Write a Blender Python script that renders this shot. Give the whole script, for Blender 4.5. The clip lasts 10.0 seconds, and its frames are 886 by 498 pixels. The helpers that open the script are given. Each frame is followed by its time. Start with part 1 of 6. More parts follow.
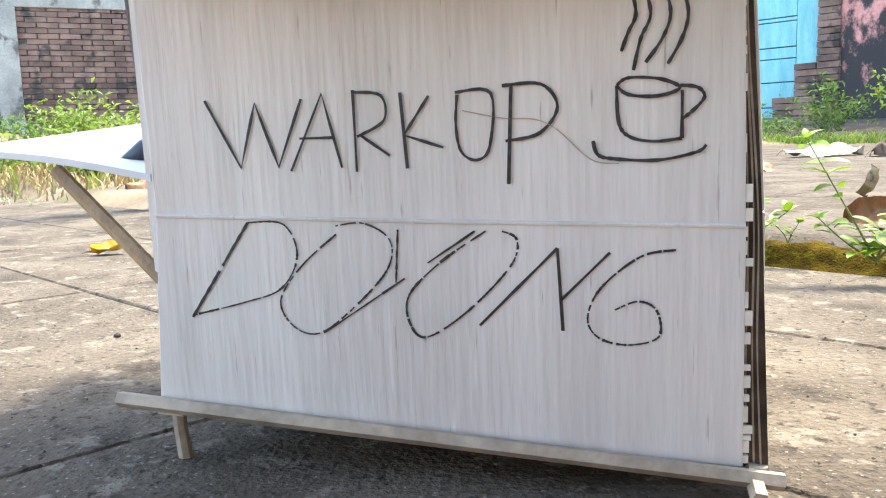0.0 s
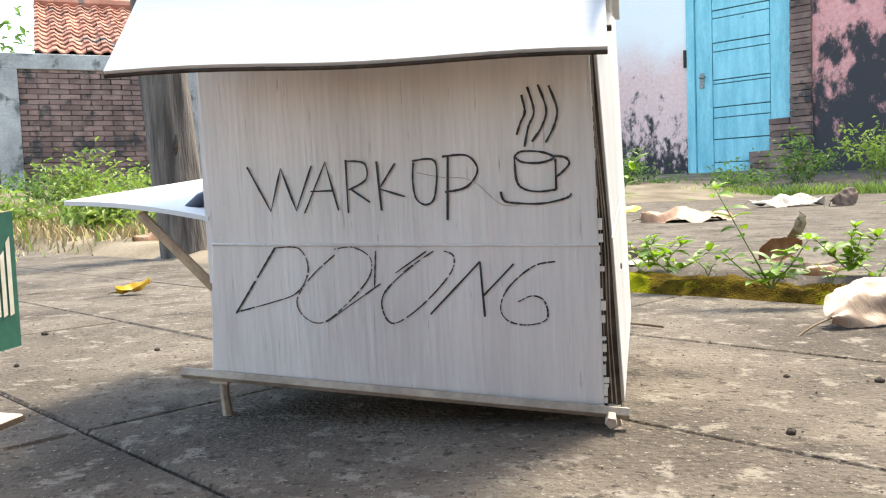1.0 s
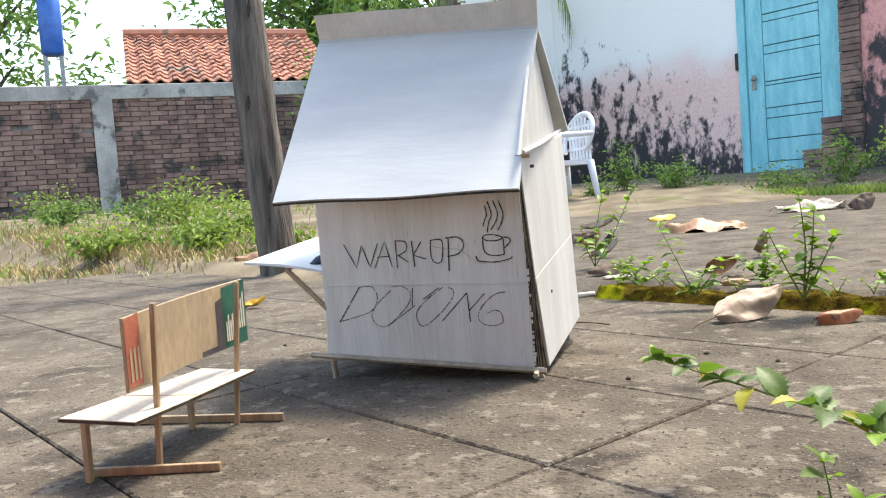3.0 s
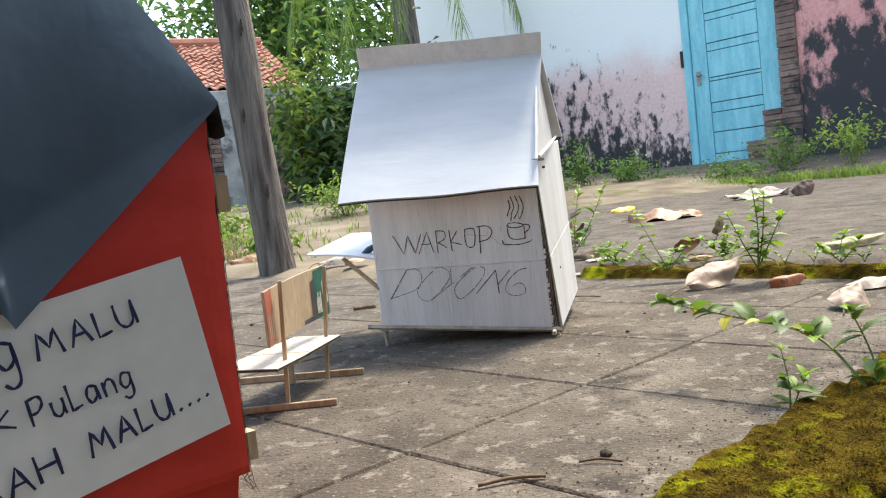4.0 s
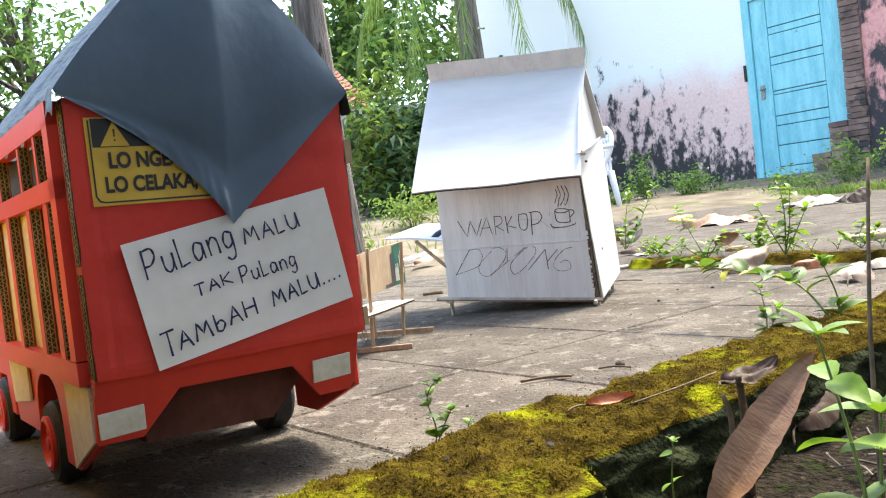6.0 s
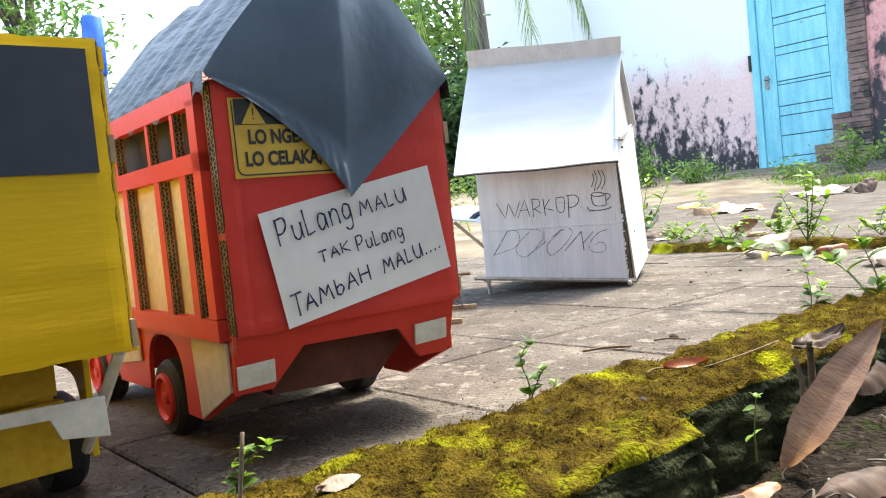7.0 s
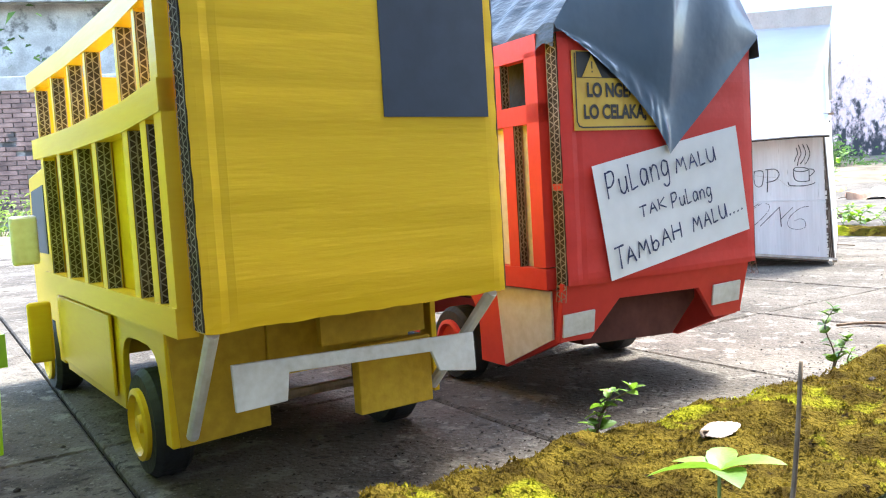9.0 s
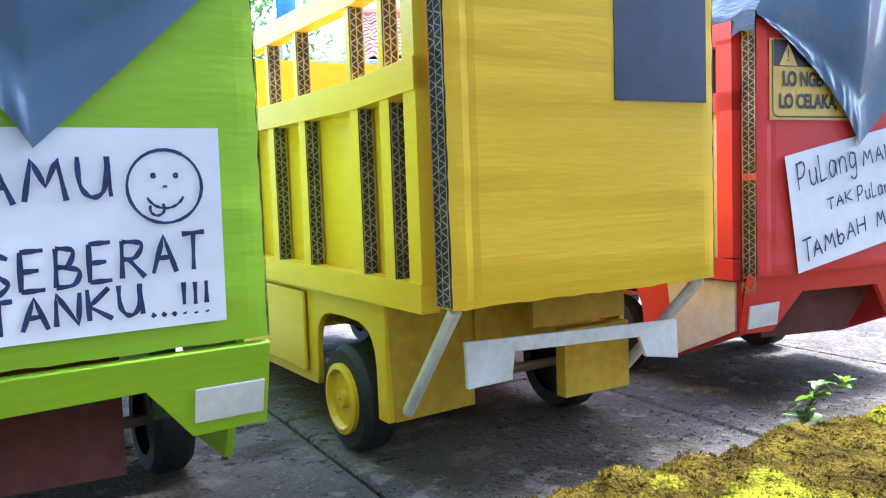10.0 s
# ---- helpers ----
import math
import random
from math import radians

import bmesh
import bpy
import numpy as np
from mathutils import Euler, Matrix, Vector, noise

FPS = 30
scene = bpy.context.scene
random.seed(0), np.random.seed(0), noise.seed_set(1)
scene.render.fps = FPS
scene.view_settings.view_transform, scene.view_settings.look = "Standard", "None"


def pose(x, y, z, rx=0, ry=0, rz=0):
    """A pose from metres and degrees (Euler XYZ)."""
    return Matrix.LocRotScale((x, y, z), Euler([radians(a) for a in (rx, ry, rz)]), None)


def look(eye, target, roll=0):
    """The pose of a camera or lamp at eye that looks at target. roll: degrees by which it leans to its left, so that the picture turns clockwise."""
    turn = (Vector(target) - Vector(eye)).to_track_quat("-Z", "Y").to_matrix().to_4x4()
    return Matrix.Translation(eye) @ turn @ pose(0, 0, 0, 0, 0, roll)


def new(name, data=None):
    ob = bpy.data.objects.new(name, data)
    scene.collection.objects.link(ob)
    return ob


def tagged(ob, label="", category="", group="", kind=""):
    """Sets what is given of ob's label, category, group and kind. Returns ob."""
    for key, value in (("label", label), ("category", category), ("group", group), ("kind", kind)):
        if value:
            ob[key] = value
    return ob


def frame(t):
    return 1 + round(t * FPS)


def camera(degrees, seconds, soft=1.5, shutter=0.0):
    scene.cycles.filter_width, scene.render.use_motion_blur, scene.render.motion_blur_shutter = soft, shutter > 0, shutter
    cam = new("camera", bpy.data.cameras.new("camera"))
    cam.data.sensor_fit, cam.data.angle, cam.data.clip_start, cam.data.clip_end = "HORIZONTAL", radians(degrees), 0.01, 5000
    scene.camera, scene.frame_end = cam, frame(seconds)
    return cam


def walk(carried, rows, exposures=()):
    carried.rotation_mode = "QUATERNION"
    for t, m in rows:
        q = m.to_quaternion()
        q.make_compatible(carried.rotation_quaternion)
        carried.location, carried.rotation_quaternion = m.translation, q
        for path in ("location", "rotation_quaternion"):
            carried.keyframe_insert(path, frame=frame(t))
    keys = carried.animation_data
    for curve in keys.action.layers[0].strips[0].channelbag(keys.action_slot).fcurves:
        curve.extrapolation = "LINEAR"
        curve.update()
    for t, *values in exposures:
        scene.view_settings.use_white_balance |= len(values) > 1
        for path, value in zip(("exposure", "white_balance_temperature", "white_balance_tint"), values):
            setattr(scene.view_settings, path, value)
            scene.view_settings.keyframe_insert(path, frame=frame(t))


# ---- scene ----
cam = camera(56.4, 10.0, soft=1.15)
PATH = [
    (0, (0.038, -0.071, 0.164), (-0.1, 1.906, -0.101), -1.8),
    (0.5, (0.039, -0.156, 0.151), (-0.068, 1.832, -0.045), -2.1),
    (1, (0.071, -0.264, 0.162), (-0.044, 1.728, 0.025), -2.2),
    (1.5, (0.144, -0.396, 0.17), (-0.157, 1.576, 0.028), -2.9),
    (2, (0.213, -0.494, 0.18), (-0.158, 1.466, 0.038), -3.4),
    (2.5, (0.24, -0.6, 0.204), (-0.124, 1.363, 0.075), -3.7),
    (2.7, (0.229, -0.652, 0.223), (-0.111, 1.315, 0.097), -3.8),
    (3.8, (0.093, -1.007, 0.249), (-0.076, 0.981, 0.118), -5.8),
    (4, (0.1, -1.028, 0.245), (-0.076, 0.96, 0.112), -6.2),
    (4.5, (0.139, -1.086, 0.215), (-0.085, 0.898, 0.101), -6.4),
    (5, (0.158, -1.145, 0.207), (-0.121, 0.833, 0.106), -6.9),
    (6.3, (0.105, -1.299, 0.188), (-0.227, 0.672, 0.122), -6.3),
    (6.5, (0.085, -1.313, 0.19), (-0.238, 0.659, 0.116), -6.0),
    (7, (0.054, -1.344, 0.19), (-0.267, 0.627, 0.087), -5.7),
    (7.5, (0.024, -1.374, 0.176), (-0.344, 0.587, 0.04), -4.9),
    (8, (-0.018, -1.382, 0.174), (-0.438, 0.567, 0.017), -4.3),
    (8.5, (-0.065, -1.386, 0.182), (-0.525, 0.555, 0.03), -3.9),
    (9, (-0.122, -1.395, 0.188), (-0.673, 0.522, 0.041), -3.4),
    (9.5, (-0.171, -1.414, 0.187), (-0.776, 0.488, 0.049), -2.7),
    (10, (-0.224, -1.43, 0.186), (-0.887, 0.45, 0.029), -2.0),
]
walk(cam, [(t, look(eye, target, roll)) for t, eye, target, roll in PATH],
     exposures=((0.0, 2.95, 7000, 4), (0.5, 2.9, 7100, 4), (1.0, 2.48, 7100, 4), (2.0, 2.2, 7000, 4), (2.7, 2.15, 7000, 4), (4.0, 2.1, 6900, 4), (5.0, 2.45, 6800, 4), (6.3, 2.65, 6700, 4), (7.5, 2.95, 6700, 4), (8.5, 3.3, 6200, 4), (9.2, 3.45, 5700, 4), (10.0, 3.7, 5100, 10)))

# ---- light ----
SUN_FROM = Vector((0.45, 0.70, 1.45)).normalized()
world = bpy.data.worlds.new("world")
scene.world = world
world.use_nodes = True
wn = world.node_tree
sky = wn.nodes.new("ShaderNodeTexSky")
sky.sky_type = "NISHITA"
sky.sun_disc = False
sky.sun_elevation = math.asin(SUN_FROM.z)
sky.sun_rotation = math.atan2(SUN_FROM.x, SUN_FROM.y)
sky.air_density, sky.dust_density, sky.ozone_density = 1.0, 2.0, 0.6
wn.links.new(sky.outputs[0], wn.nodes["Background"].inputs[0])
wn.nodes["Background"].inputs[1].default_value = 0.15
sun = new("sun", bpy.data.lights.new("sun", "SUN"))
sun.data.energy, sun.data.angle, sun.data.color = 1.5, radians(12), (1.0, 0.95, 0.87)
sun.matrix_world = look(SUN_FROM * 20, (0, 0, 0))


# ---- materials ----
def material(name, c1, c2, scale=20.0, rough=0.7, bump=0.2, fine=200.0, grain=(1, 1, 1), spots=None, spot_scale=30.0, spot_at=0.62,
             metal=0.0, coat=0.0, trans=0.0, random_tone=0.0, island=0.0, bump_dist=0.002, world_space=False, specks=None, mottle=0.35, spot_soft=0.06):
    """A node material: two tones mixed by a broad noise, shaded by a fine one, with optional spots of a third colour."""
    m = bpy.data.materials.new(name)
    m.use_nodes = True
    t = m.node_tree
    n, l = t.nodes, t.links
    p = n["Principled BSDF"]
    co = n.new("ShaderNodeTexCoord")
    mp = n.new("ShaderNodeMapping")
    mp.inputs["Scale"].default_value = grain
    where = n.new("ShaderNodeNewGeometry").outputs["Position"] if world_space else co.outputs["Object"]
    l.new(where, mp.inputs[0])
    big = n.new("ShaderNodeTexNoise")
    big.inputs["Scale"].default_value, big.inputs["Detail"].default_value = scale, 5
    l.new(mp.outputs[0], big.inputs["Vector"])
    ramp = n.new("ShaderNodeValToRGB")
    ramp.color_ramp.elements[0].position, ramp.color_ramp.elements[1].position = 0.35, 0.65
    ramp.color_ramp.elements[0].color, ramp.color_ramp.elements[1].color = (*c1, 1), (*c2, 1)
    l.new(big.outputs["Fac"], ramp.inputs[0])
    col = ramp.outputs[0]
    small = n.new("ShaderNodeTexNoise")
    small.inputs["Scale"].default_value, small.inputs["Detail"].default_value = fine, 4
    l.new(mp.outputs[0], small.inputs["Vector"])
    mix = n.new("ShaderNodeMix")
    mix.data_type, mix.blend_type = "RGBA", "OVERLAY"
    mix.inputs["Factor"].default_value = mottle
    l.new(col, mix.inputs["A"])
    l.new(small.outputs["Fac"], mix.inputs["B"])
    col = mix.outputs["Result"]
    if spots:
        sp = n.new("ShaderNodeTexNoise")
        sp.inputs["Scale"].default_value, sp.inputs["Detail"].default_value, sp.inputs["Roughness"].default_value = spot_scale, 6, 0.65
        l.new(where, sp.inputs["Vector"])
        r2 = n.new("ShaderNodeValToRGB")
        r2.color_ramp.elements[0].position, r2.color_ramp.elements[1].position = spot_at, spot_at + spot_soft
        l.new(sp.outputs["Fac"], r2.inputs[0])
        m2 = n.new("ShaderNodeMix")
        m2.data_type = "RGBA"
        l.new(r2.outputs[0], m2.inputs["Factor"])
        l.new(col, m2.inputs["A"])
        m2.inputs["B"].default_value = (*spots, 1)
        col = m2.outputs["Result"]
    if specks:
        for scale_k, at, tone in specks:
            sp = n.new("ShaderNodeTexNoise")
            sp.inputs["Scale"].default_value, sp.inputs["Detail"].default_value, sp.inputs["Roughness"].default_value = scale_k, 3, 0.6
            l.new(mp.outputs[0], sp.inputs["Vector"])
            r3 = n.new("ShaderNodeValToRGB")
            r3.color_ramp.elements[0].position, r3.color_ramp.elements[1].position = at, at + 0.07
            l.new(sp.outputs["Fac"], r3.inputs[0])
            m3 = n.new("ShaderNodeMix")
            m3.data_type = "RGBA"
            l.new(r3.outputs[0], m3.inputs["Factor"])
            l.new(col, m3.inputs["A"])
            m3.inputs["B"].default_value = (*tone, 1)
            col = m3.outputs["Result"]
    if random_tone or island:
        src = n.new("ShaderNodeObjectInfo").outputs["Random"] if random_tone else n.new("ShaderNodeNewGeometry").outputs["Random Per Island"]
        k = random_tone or island
        mr = n.new("ShaderNodeMapRange")
        mr.inputs["To Min"].default_value, mr.inputs["To Max"].default_value = 1 - k, 1 + k
        l.new(src, mr.inputs[0])
        hsv = n.new("ShaderNodeHueSaturation")
        l.new(mr.outputs[0], hsv.inputs["Value"])
        l.new(col, hsv.inputs["Color"])
        col = hsv.outputs[0]
    l.new(col, p.inputs["Base Color"])
    p.inputs["Roughness"].default_value, p.inputs["Metallic"].default_value = rough, metal
    p.inputs["Coat Weight"].default_value = coat
    if bump:
        b = n.new("ShaderNodeBump")
        b.inputs["Strength"].default_value, b.inputs["Distance"].default_value = bump, bump_dist
        l.new(small.outputs["Fac"], b.inputs["Height"])
        l.new(b.outputs[0], p.inputs["Normal"])
    if trans:
        tr = n.new("ShaderNodeBsdfTranslucent")
        l.new(col, tr.inputs[0])
        ms = n.new("ShaderNodeMixShader")
        ms.inputs[0].default_value = trans
        l.new(p.outputs[0], ms.inputs[1])
        l.new(tr.outputs[0], ms.inputs[2])
        l.new(ms.outputs[0], n["Material Output"].inputs[0])
    return m


CONCRETE = material("concrete", (0.066, 0.053, 0.041), (0.145, 0.120, 0.094), 6, 0.92, 1.0, 210, spots=(0.045, 0.036, 0.029), spot_scale=7, spot_at=0.55, random_tone=0.06, world_space=True, spot_soft=0.12,
                    specks=((34, 0.57, (0.180, 0.154, 0.124)), (60, 0.60, (0.052, 0.042, 0.033)), (110, 0.60, (0.040, 0.032, 0.026)), (260, 0.62, (0.24, 0.215, 0.18)), (420, 0.61, (0.030, 0.025, 0.021))), bump_dist=0.004)
DIRT = material("dirt", (0.11, 0.085, 0.058), (0.22, 0.18, 0.13), 3, 0.95, 0.6, 90, spots=(0.10, 0.115, 0.035), spot_scale=2.5, spot_at=0.58)
TERRACE = material("old_cement", (0.074, 0.060, 0.047), (0.132, 0.109, 0.086), 9, 0.95, 0.5, 80, spots=(0.040, 0.033, 0.026), spot_scale=13, spot_at=0.56, spot_soft=0.08, specks=((34, 0.585, (0.125, 0.112, 0.097)), (80, 0.58, (0.020, 0.017, 0.013)), (160, 0.60, (0.14, 0.125, 0.11))), bump_dist=0.006)
SOIL = material("damp_soil", (0.008, 0.006, 0.004), (0.034, 0.024, 0.016), 60, 0.95, 1.0, 180, spots=(0.020, 0.026, 0.006), spot_scale=12, spot_at=0.60, specks=((120, 0.60, (0.075, 0.058, 0.040)), (60, 0.62, (0.005, 0.004, 0.003))), bump_dist=0.010)
MOSS = material("moss", (0.034, 0.022, 0.004), (0.110, 0.076, 0.010), 40, 0.98, 1.0, 380, spots=(0.28, 0.28, 0.010), spot_scale=9, spot_at=0.53, spot_soft=0.12, specks=((90, 0.60, (0.018, 0.012, 0.004)),), bump_dist=0.006)
MOSS_BLADE = material("moss_tufts", (0.054, 0.034, 0.005), (0.150, 0.104, 0.012), 40, 0.9, 0.0, 300, spots=(0.38, 0.39, 0.012), spot_scale=9, spot_at=0.53, spot_soft=0.12, island=0.40, trans=0.35)
# Mossy kerb face; the strong shade on it is in its dark colour.
KERB_SHADED_SIDE = material("mossy_kerb", (0.012, 0.018, 0.009), (0.055, 0.06, 0.028), 30, 0.95, 1.0, 160, bump_dist=0.006)
WHITE = material("white_paint", (0.60, 0.58, 0.555), (0.71, 0.69, 0.665), 14, 0.55, 0.3, 130, grain=(2.4, 2.4, 0.16), specks=((150, 0.655, (0.42, 0.40, 0.375)), (60, 0.67, (0.76, 0.75, 0.73))), mottle=0.25)
ROOF_WHITE = material("roof_paint", (0.56, 0.575, 0.59), (0.68, 0.69, 0.695), 9, 0.72, 0.16, 70, grain=(0.35, 1.4, 1.4), spots=(0.62, 0.62, 0.61), spot_scale=9, spot_at=0.66, specks=((90, 0.72, (0.45, 0.43, 0.40)),), mottle=0.1)
CARD = material("cardboard", (0.33, 0.235, 0.145), (0.44, 0.32, 0.20), 14, 0.8, 0.2, 220, grain=(1, 1, 0.3))
CARD_PALE = material("pale_cardboard", (0.60, 0.555, 0.46), (0.69, 0.645, 0.55), 14, 0.8, 0.2, 150)
CARD_SEAT = material("bleached_cardboard", (0.46, 0.38, 0.30), (0.56, 0.48, 0.39), 10, 0.85, 0.2, 150)
# Near-black brown for the shade in flutes, gaps and holes, and for dark edges.
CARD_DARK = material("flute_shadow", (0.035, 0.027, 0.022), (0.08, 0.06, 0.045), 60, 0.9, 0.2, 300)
FLUTE = material("flute_paper", (0.20, 0.17, 0.13), (0.35, 0.30, 0.24), 60, 0.85, 0.1, 300)
RED = material("red_paint", (0.57, 0.040, 0.030), (0.65, 0.056, 0.040), 6, 0.42, 0.12, 120, spots=(0.68, 0.18, 0.14), spot_scale=60, spot_at=0.77, mottle=0.15)
# Brown card under the trucks; its shade is darkened into the base colour.
BROWN_SHADED = material("shaded_brown_card", (0.085, 0.030, 0.022), (0.14, 0.050, 0.038), 14, 0.7, 0.2, 120)
YELLOW = material("yellow_paint", (0.72, 0.44, 0.008), (0.80, 0.52, 0.012), 5, 0.36, 0.12, 150, grain=(0.25, 0.25, 2.2), spots=(0.60, 0.34, 0.008), spot_scale=40, spot_at=0.74, mottle=0.10)
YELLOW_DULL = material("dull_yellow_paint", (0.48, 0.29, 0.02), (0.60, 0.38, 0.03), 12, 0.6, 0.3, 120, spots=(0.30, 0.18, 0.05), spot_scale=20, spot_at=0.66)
GREEN = material("lime_paint", (0.30, 0.49, 0.012), (0.35, 0.54, 0.016), 6, 0.40, 0.12, 120, grain=(0.3, 0.3, 2.2), mottle=0.12)
# Darker copy of the lime for the chassis and skirt return.
GREEN_DARK = material("darker_lime", (0.05, 0.10, 0.02), (0.09, 0.15, 0.03), 14, 0.7, 0.2, 120)
PLATE = material("white_card_plate", (0.62, 0.59, 0.52), (0.74, 0.71, 0.64), 30, 0.6, 0.2, 200, spots=(0.40, 0.36, 0.30), spot_scale=60, spot_at=0.72)
PAPER = material("paper", (0.78, 0.77, 0.76), (0.84, 0.83, 0.82), 12, 0.7, 0.1, 60)
INK = material("marker_ink", (0.012, 0.012, 0.014), (0.045, 0.045, 0.048), 300, 0.6, 0.0, 600)
INK_BLUE = material("blue_marker_ink", (0.010, 0.015, 0.060), (0.022, 0.032, 0.12), 200, 0.6, 0.0, 600)
# Black sheet with the sky's reflection and haze lightened into its blue base.
TARP = material("sky_tinted_black_sheet", (0.060, 0.100, 0.155), (0.088, 0.135, 0.195), 5, 0.32, 0.35, 16, coat=0.4, bump_dist=0.008)
TARP_GREY = material("grey_plastic_sheet", (0.022, 0.026, 0.028), (0.070, 0.076, 0.078), 22, 0.50, 0.9, 60, grain=(1, 0.4, 1), bump_dist=0.006)
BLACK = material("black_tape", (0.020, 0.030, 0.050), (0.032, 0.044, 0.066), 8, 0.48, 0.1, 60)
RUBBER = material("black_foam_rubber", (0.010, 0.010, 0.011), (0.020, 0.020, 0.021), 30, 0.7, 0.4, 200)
SIGN_YELLOW = material("sign_yellow", (0.62, 0.40, 0.04), (0.70, 0.46, 0.06), 10, 0.4, 0.0, 60)
SIGN_BLACK = material("sign_black", (0.02, 0.02, 0.02), (0.035, 0.03, 0.03), 10, 0.5, 0.0, 60)
STICK = material("bamboo_stick", (0.28, 0.19, 0.11), (0.42, 0.30, 0.18), 30, 0.6, 0.4, 200, grain=(3, 3, 0.3))
STICK_GREY = material("grey_stick", (0.30, 0.25, 0.19), (0.45, 0.38, 0.30), 40, 0.7, 0.4, 200)
PRINT_GREEN = material("green_print", (0.015, 0.09, 0.06), (0.03, 0.13, 0.085), 20, 0.6, 0.1, 200)
PRINT_RED = material("red_print", (0.34, 0.09, 0.05), (0.42, 0.13, 0.08), 20, 0.6, 0.1, 200)
PRINT_DARK = material("dark_print", (0.06, 0.05, 0.06), (0.10, 0.08, 0.08), 20, 0.6, 0.1, 200)
TRUNK = material("weathered_trunk", (0.07, 0.055, 0.045), (0.21, 0.175, 0.145), 14, 0.95, 1.0, 60, grain=(2.5, 2.5, 0.25), bump_dist=0.02)
BRICK = material("brick", (0.14, 0.085, 0.07), (0.27, 0.17, 0.135), 5, 0.95, 0.5, 60, spots=(0.06, 0.05, 0.045), spot_scale=3, spot_at=0.55, random_tone=0.25, world_space=True)
BRICK_STUFF = material("brick_rest", (0.14, 0.085, 0.07), (0.27, 0.17, 0.135), 5, 0.95, 0.5, 60, spots=(0.06, 0.05, 0.045), spot_scale=3, spot_at=0.55, island=0.25)
MORTAR = material("mortar", (0.15, 0.13, 0.115), (0.30, 0.27, 0.24), 2.5, 0.95, 0.4, 50, spots=(0.06, 0.055, 0.05), spot_scale=1.6, spot_at=0.55)
RENDER_GREY = material("grey_plaster", (0.24, 0.23, 0.21), (0.42, 0.40, 0.37), 3, 0.9, 0.3, 40, spots=(0.12, 0.115, 0.105), spot_scale=2.4, spot_at=0.55)
TILE = material("clay_tile", (0.26, 0.10, 0.06), (0.40, 0.17, 0.11), 3, 0.85, 0.3, 40, spots=(0.13, 0.09, 0.07), spot_scale=3, spot_at=0.58, island=0.3)
DOOR = material("turquoise_paint", (0.17, 0.47, 0.54), (0.27, 0.60, 0.66), 4, 0.5, 0.2, 40, grain=(3, 3, 0.5), spots=(0.14, 0.34, 0.40), spot_scale=14, spot_at=0.66)
DOOR_DARK = material("door_joint", (0.03, 0.09, 0.11), (0.05, 0.13, 0.15), 6, 0.8, 0.1, 60)
METAL = material("tarnished_metal", (0.16, 0.16, 0.15), (0.30, 0.30, 0.29), 40, 0.45, 0.1, 200, metal=0.8)
PLASTIC = material("white_plastic", (0.62, 0.61, 0.64), (0.72, 0.71, 0.73), 5, 0.4, 0.05, 60)
LEAF = material("green_leaf", (0.075, 0.145, 0.014), (0.14, 0.225, 0.022), 30, 0.5, 0.2, 160, trans=0.4, random_tone=0.3)
LEAF_LIGHT = material("young_leaf", (0.14, 0.25, 0.016), (0.25, 0.355, 0.028), 30, 0.5, 0.2, 160, trans=0.45, random_tone=0.3)
LEAF_YELLOW = material("yellowed_leaf", (0.45, 0.36, 0.03), (0.32, 0.36, 0.03), 60, 0.55, 0.2, 160, trans=0.4, spots=(0.10, 0.05, 0.02), spot_scale=50, spot_at=0.60)
FOLIAGE = material("foliage", (0.07, 0.14, 0.03), (0.14, 0.23, 0.05), 3, 0.55, 0.0, 20, trans=0.48, island=0.35)
FOLIAGE_FRESH = material("fresh_foliage", (0.13, 0.215, 0.035), (0.25, 0.325, 0.06), 3, 0.55, 0.0, 20, trans=0.4, island=0.3)
FOLIAGE_DARK = material("dark_foliage", (0.045, 0.095, 0.035), (0.10, 0.17, 0.06), 3, 0.45, 0.0, 20, trans=0.45, island=0.35)
STRAW = material("dry_straw", (0.32, 0.23, 0.10), (0.46, 0.35, 0.17), 8, 0.85, 0.0, 60, island=0.3)
STRAW_GREY = material("dry_roots", (0.10, 0.08, 0.06), (0.24, 0.20, 0.155), 30, 0.9, 0.2, 100, island=0.4)
STEM = material("green_stem", (0.10, 0.15, 0.03), (0.20, 0.22, 0.06), 60, 0.6, 0.1, 200)
STEM_BROWN = material("woody_stem", (0.10, 0.07, 0.045), (0.20, 0.14, 0.09), 60, 0.8, 0.3, 200)
DEAD_BROWN = material("dead_leaf_brown", (0.19, 0.080, 0.028), (0.33, 0.165, 0.070), 14, 0.5, 0.3, 120, grain=(1, 4, 1), spots=(0.09, 0.05, 0.03), spot_scale=30, spot_at=0.62)
DEAD_DARK = material("dead_leaf_dark", (0.05, 0.032, 0.024), (0.13, 0.085, 0.06), 16, 0.55, 0.3, 120, grain=(1, 4, 1), spots=(0.17, 0.13, 0.095), spot_scale=14, spot_at=0.72)
DEAD_OLIVE = material("dead_leaf_olive", (0.17, 0.115, 0.055), (0.26, 0.20, 0.08), 16, 0.55, 0.3, 120, grain=(1, 4, 1), spots=(0.08, 0.05, 0.03), spot_scale=26, spot_at=0.60)
DEAD_PALE = material("dead_leaf_pale", (0.26, 0.205, 0.155), (0.46, 0.39, 0.32), 16, 0.65, 0.3, 120, grain=(1, 4, 1), spots=(0.13, 0.085, 0.055), spot_scale=22, spot_at=0.60)
DEAD_TAN = material("dead_leaf_tan", (0.22, 0.145, 0.10), (0.37, 0.27, 0.20), 16, 0.6, 0.3, 120, grain=(1, 4, 1), spots=(0.11, 0.07, 0.045), spot_scale=24, spot_at=0.60)
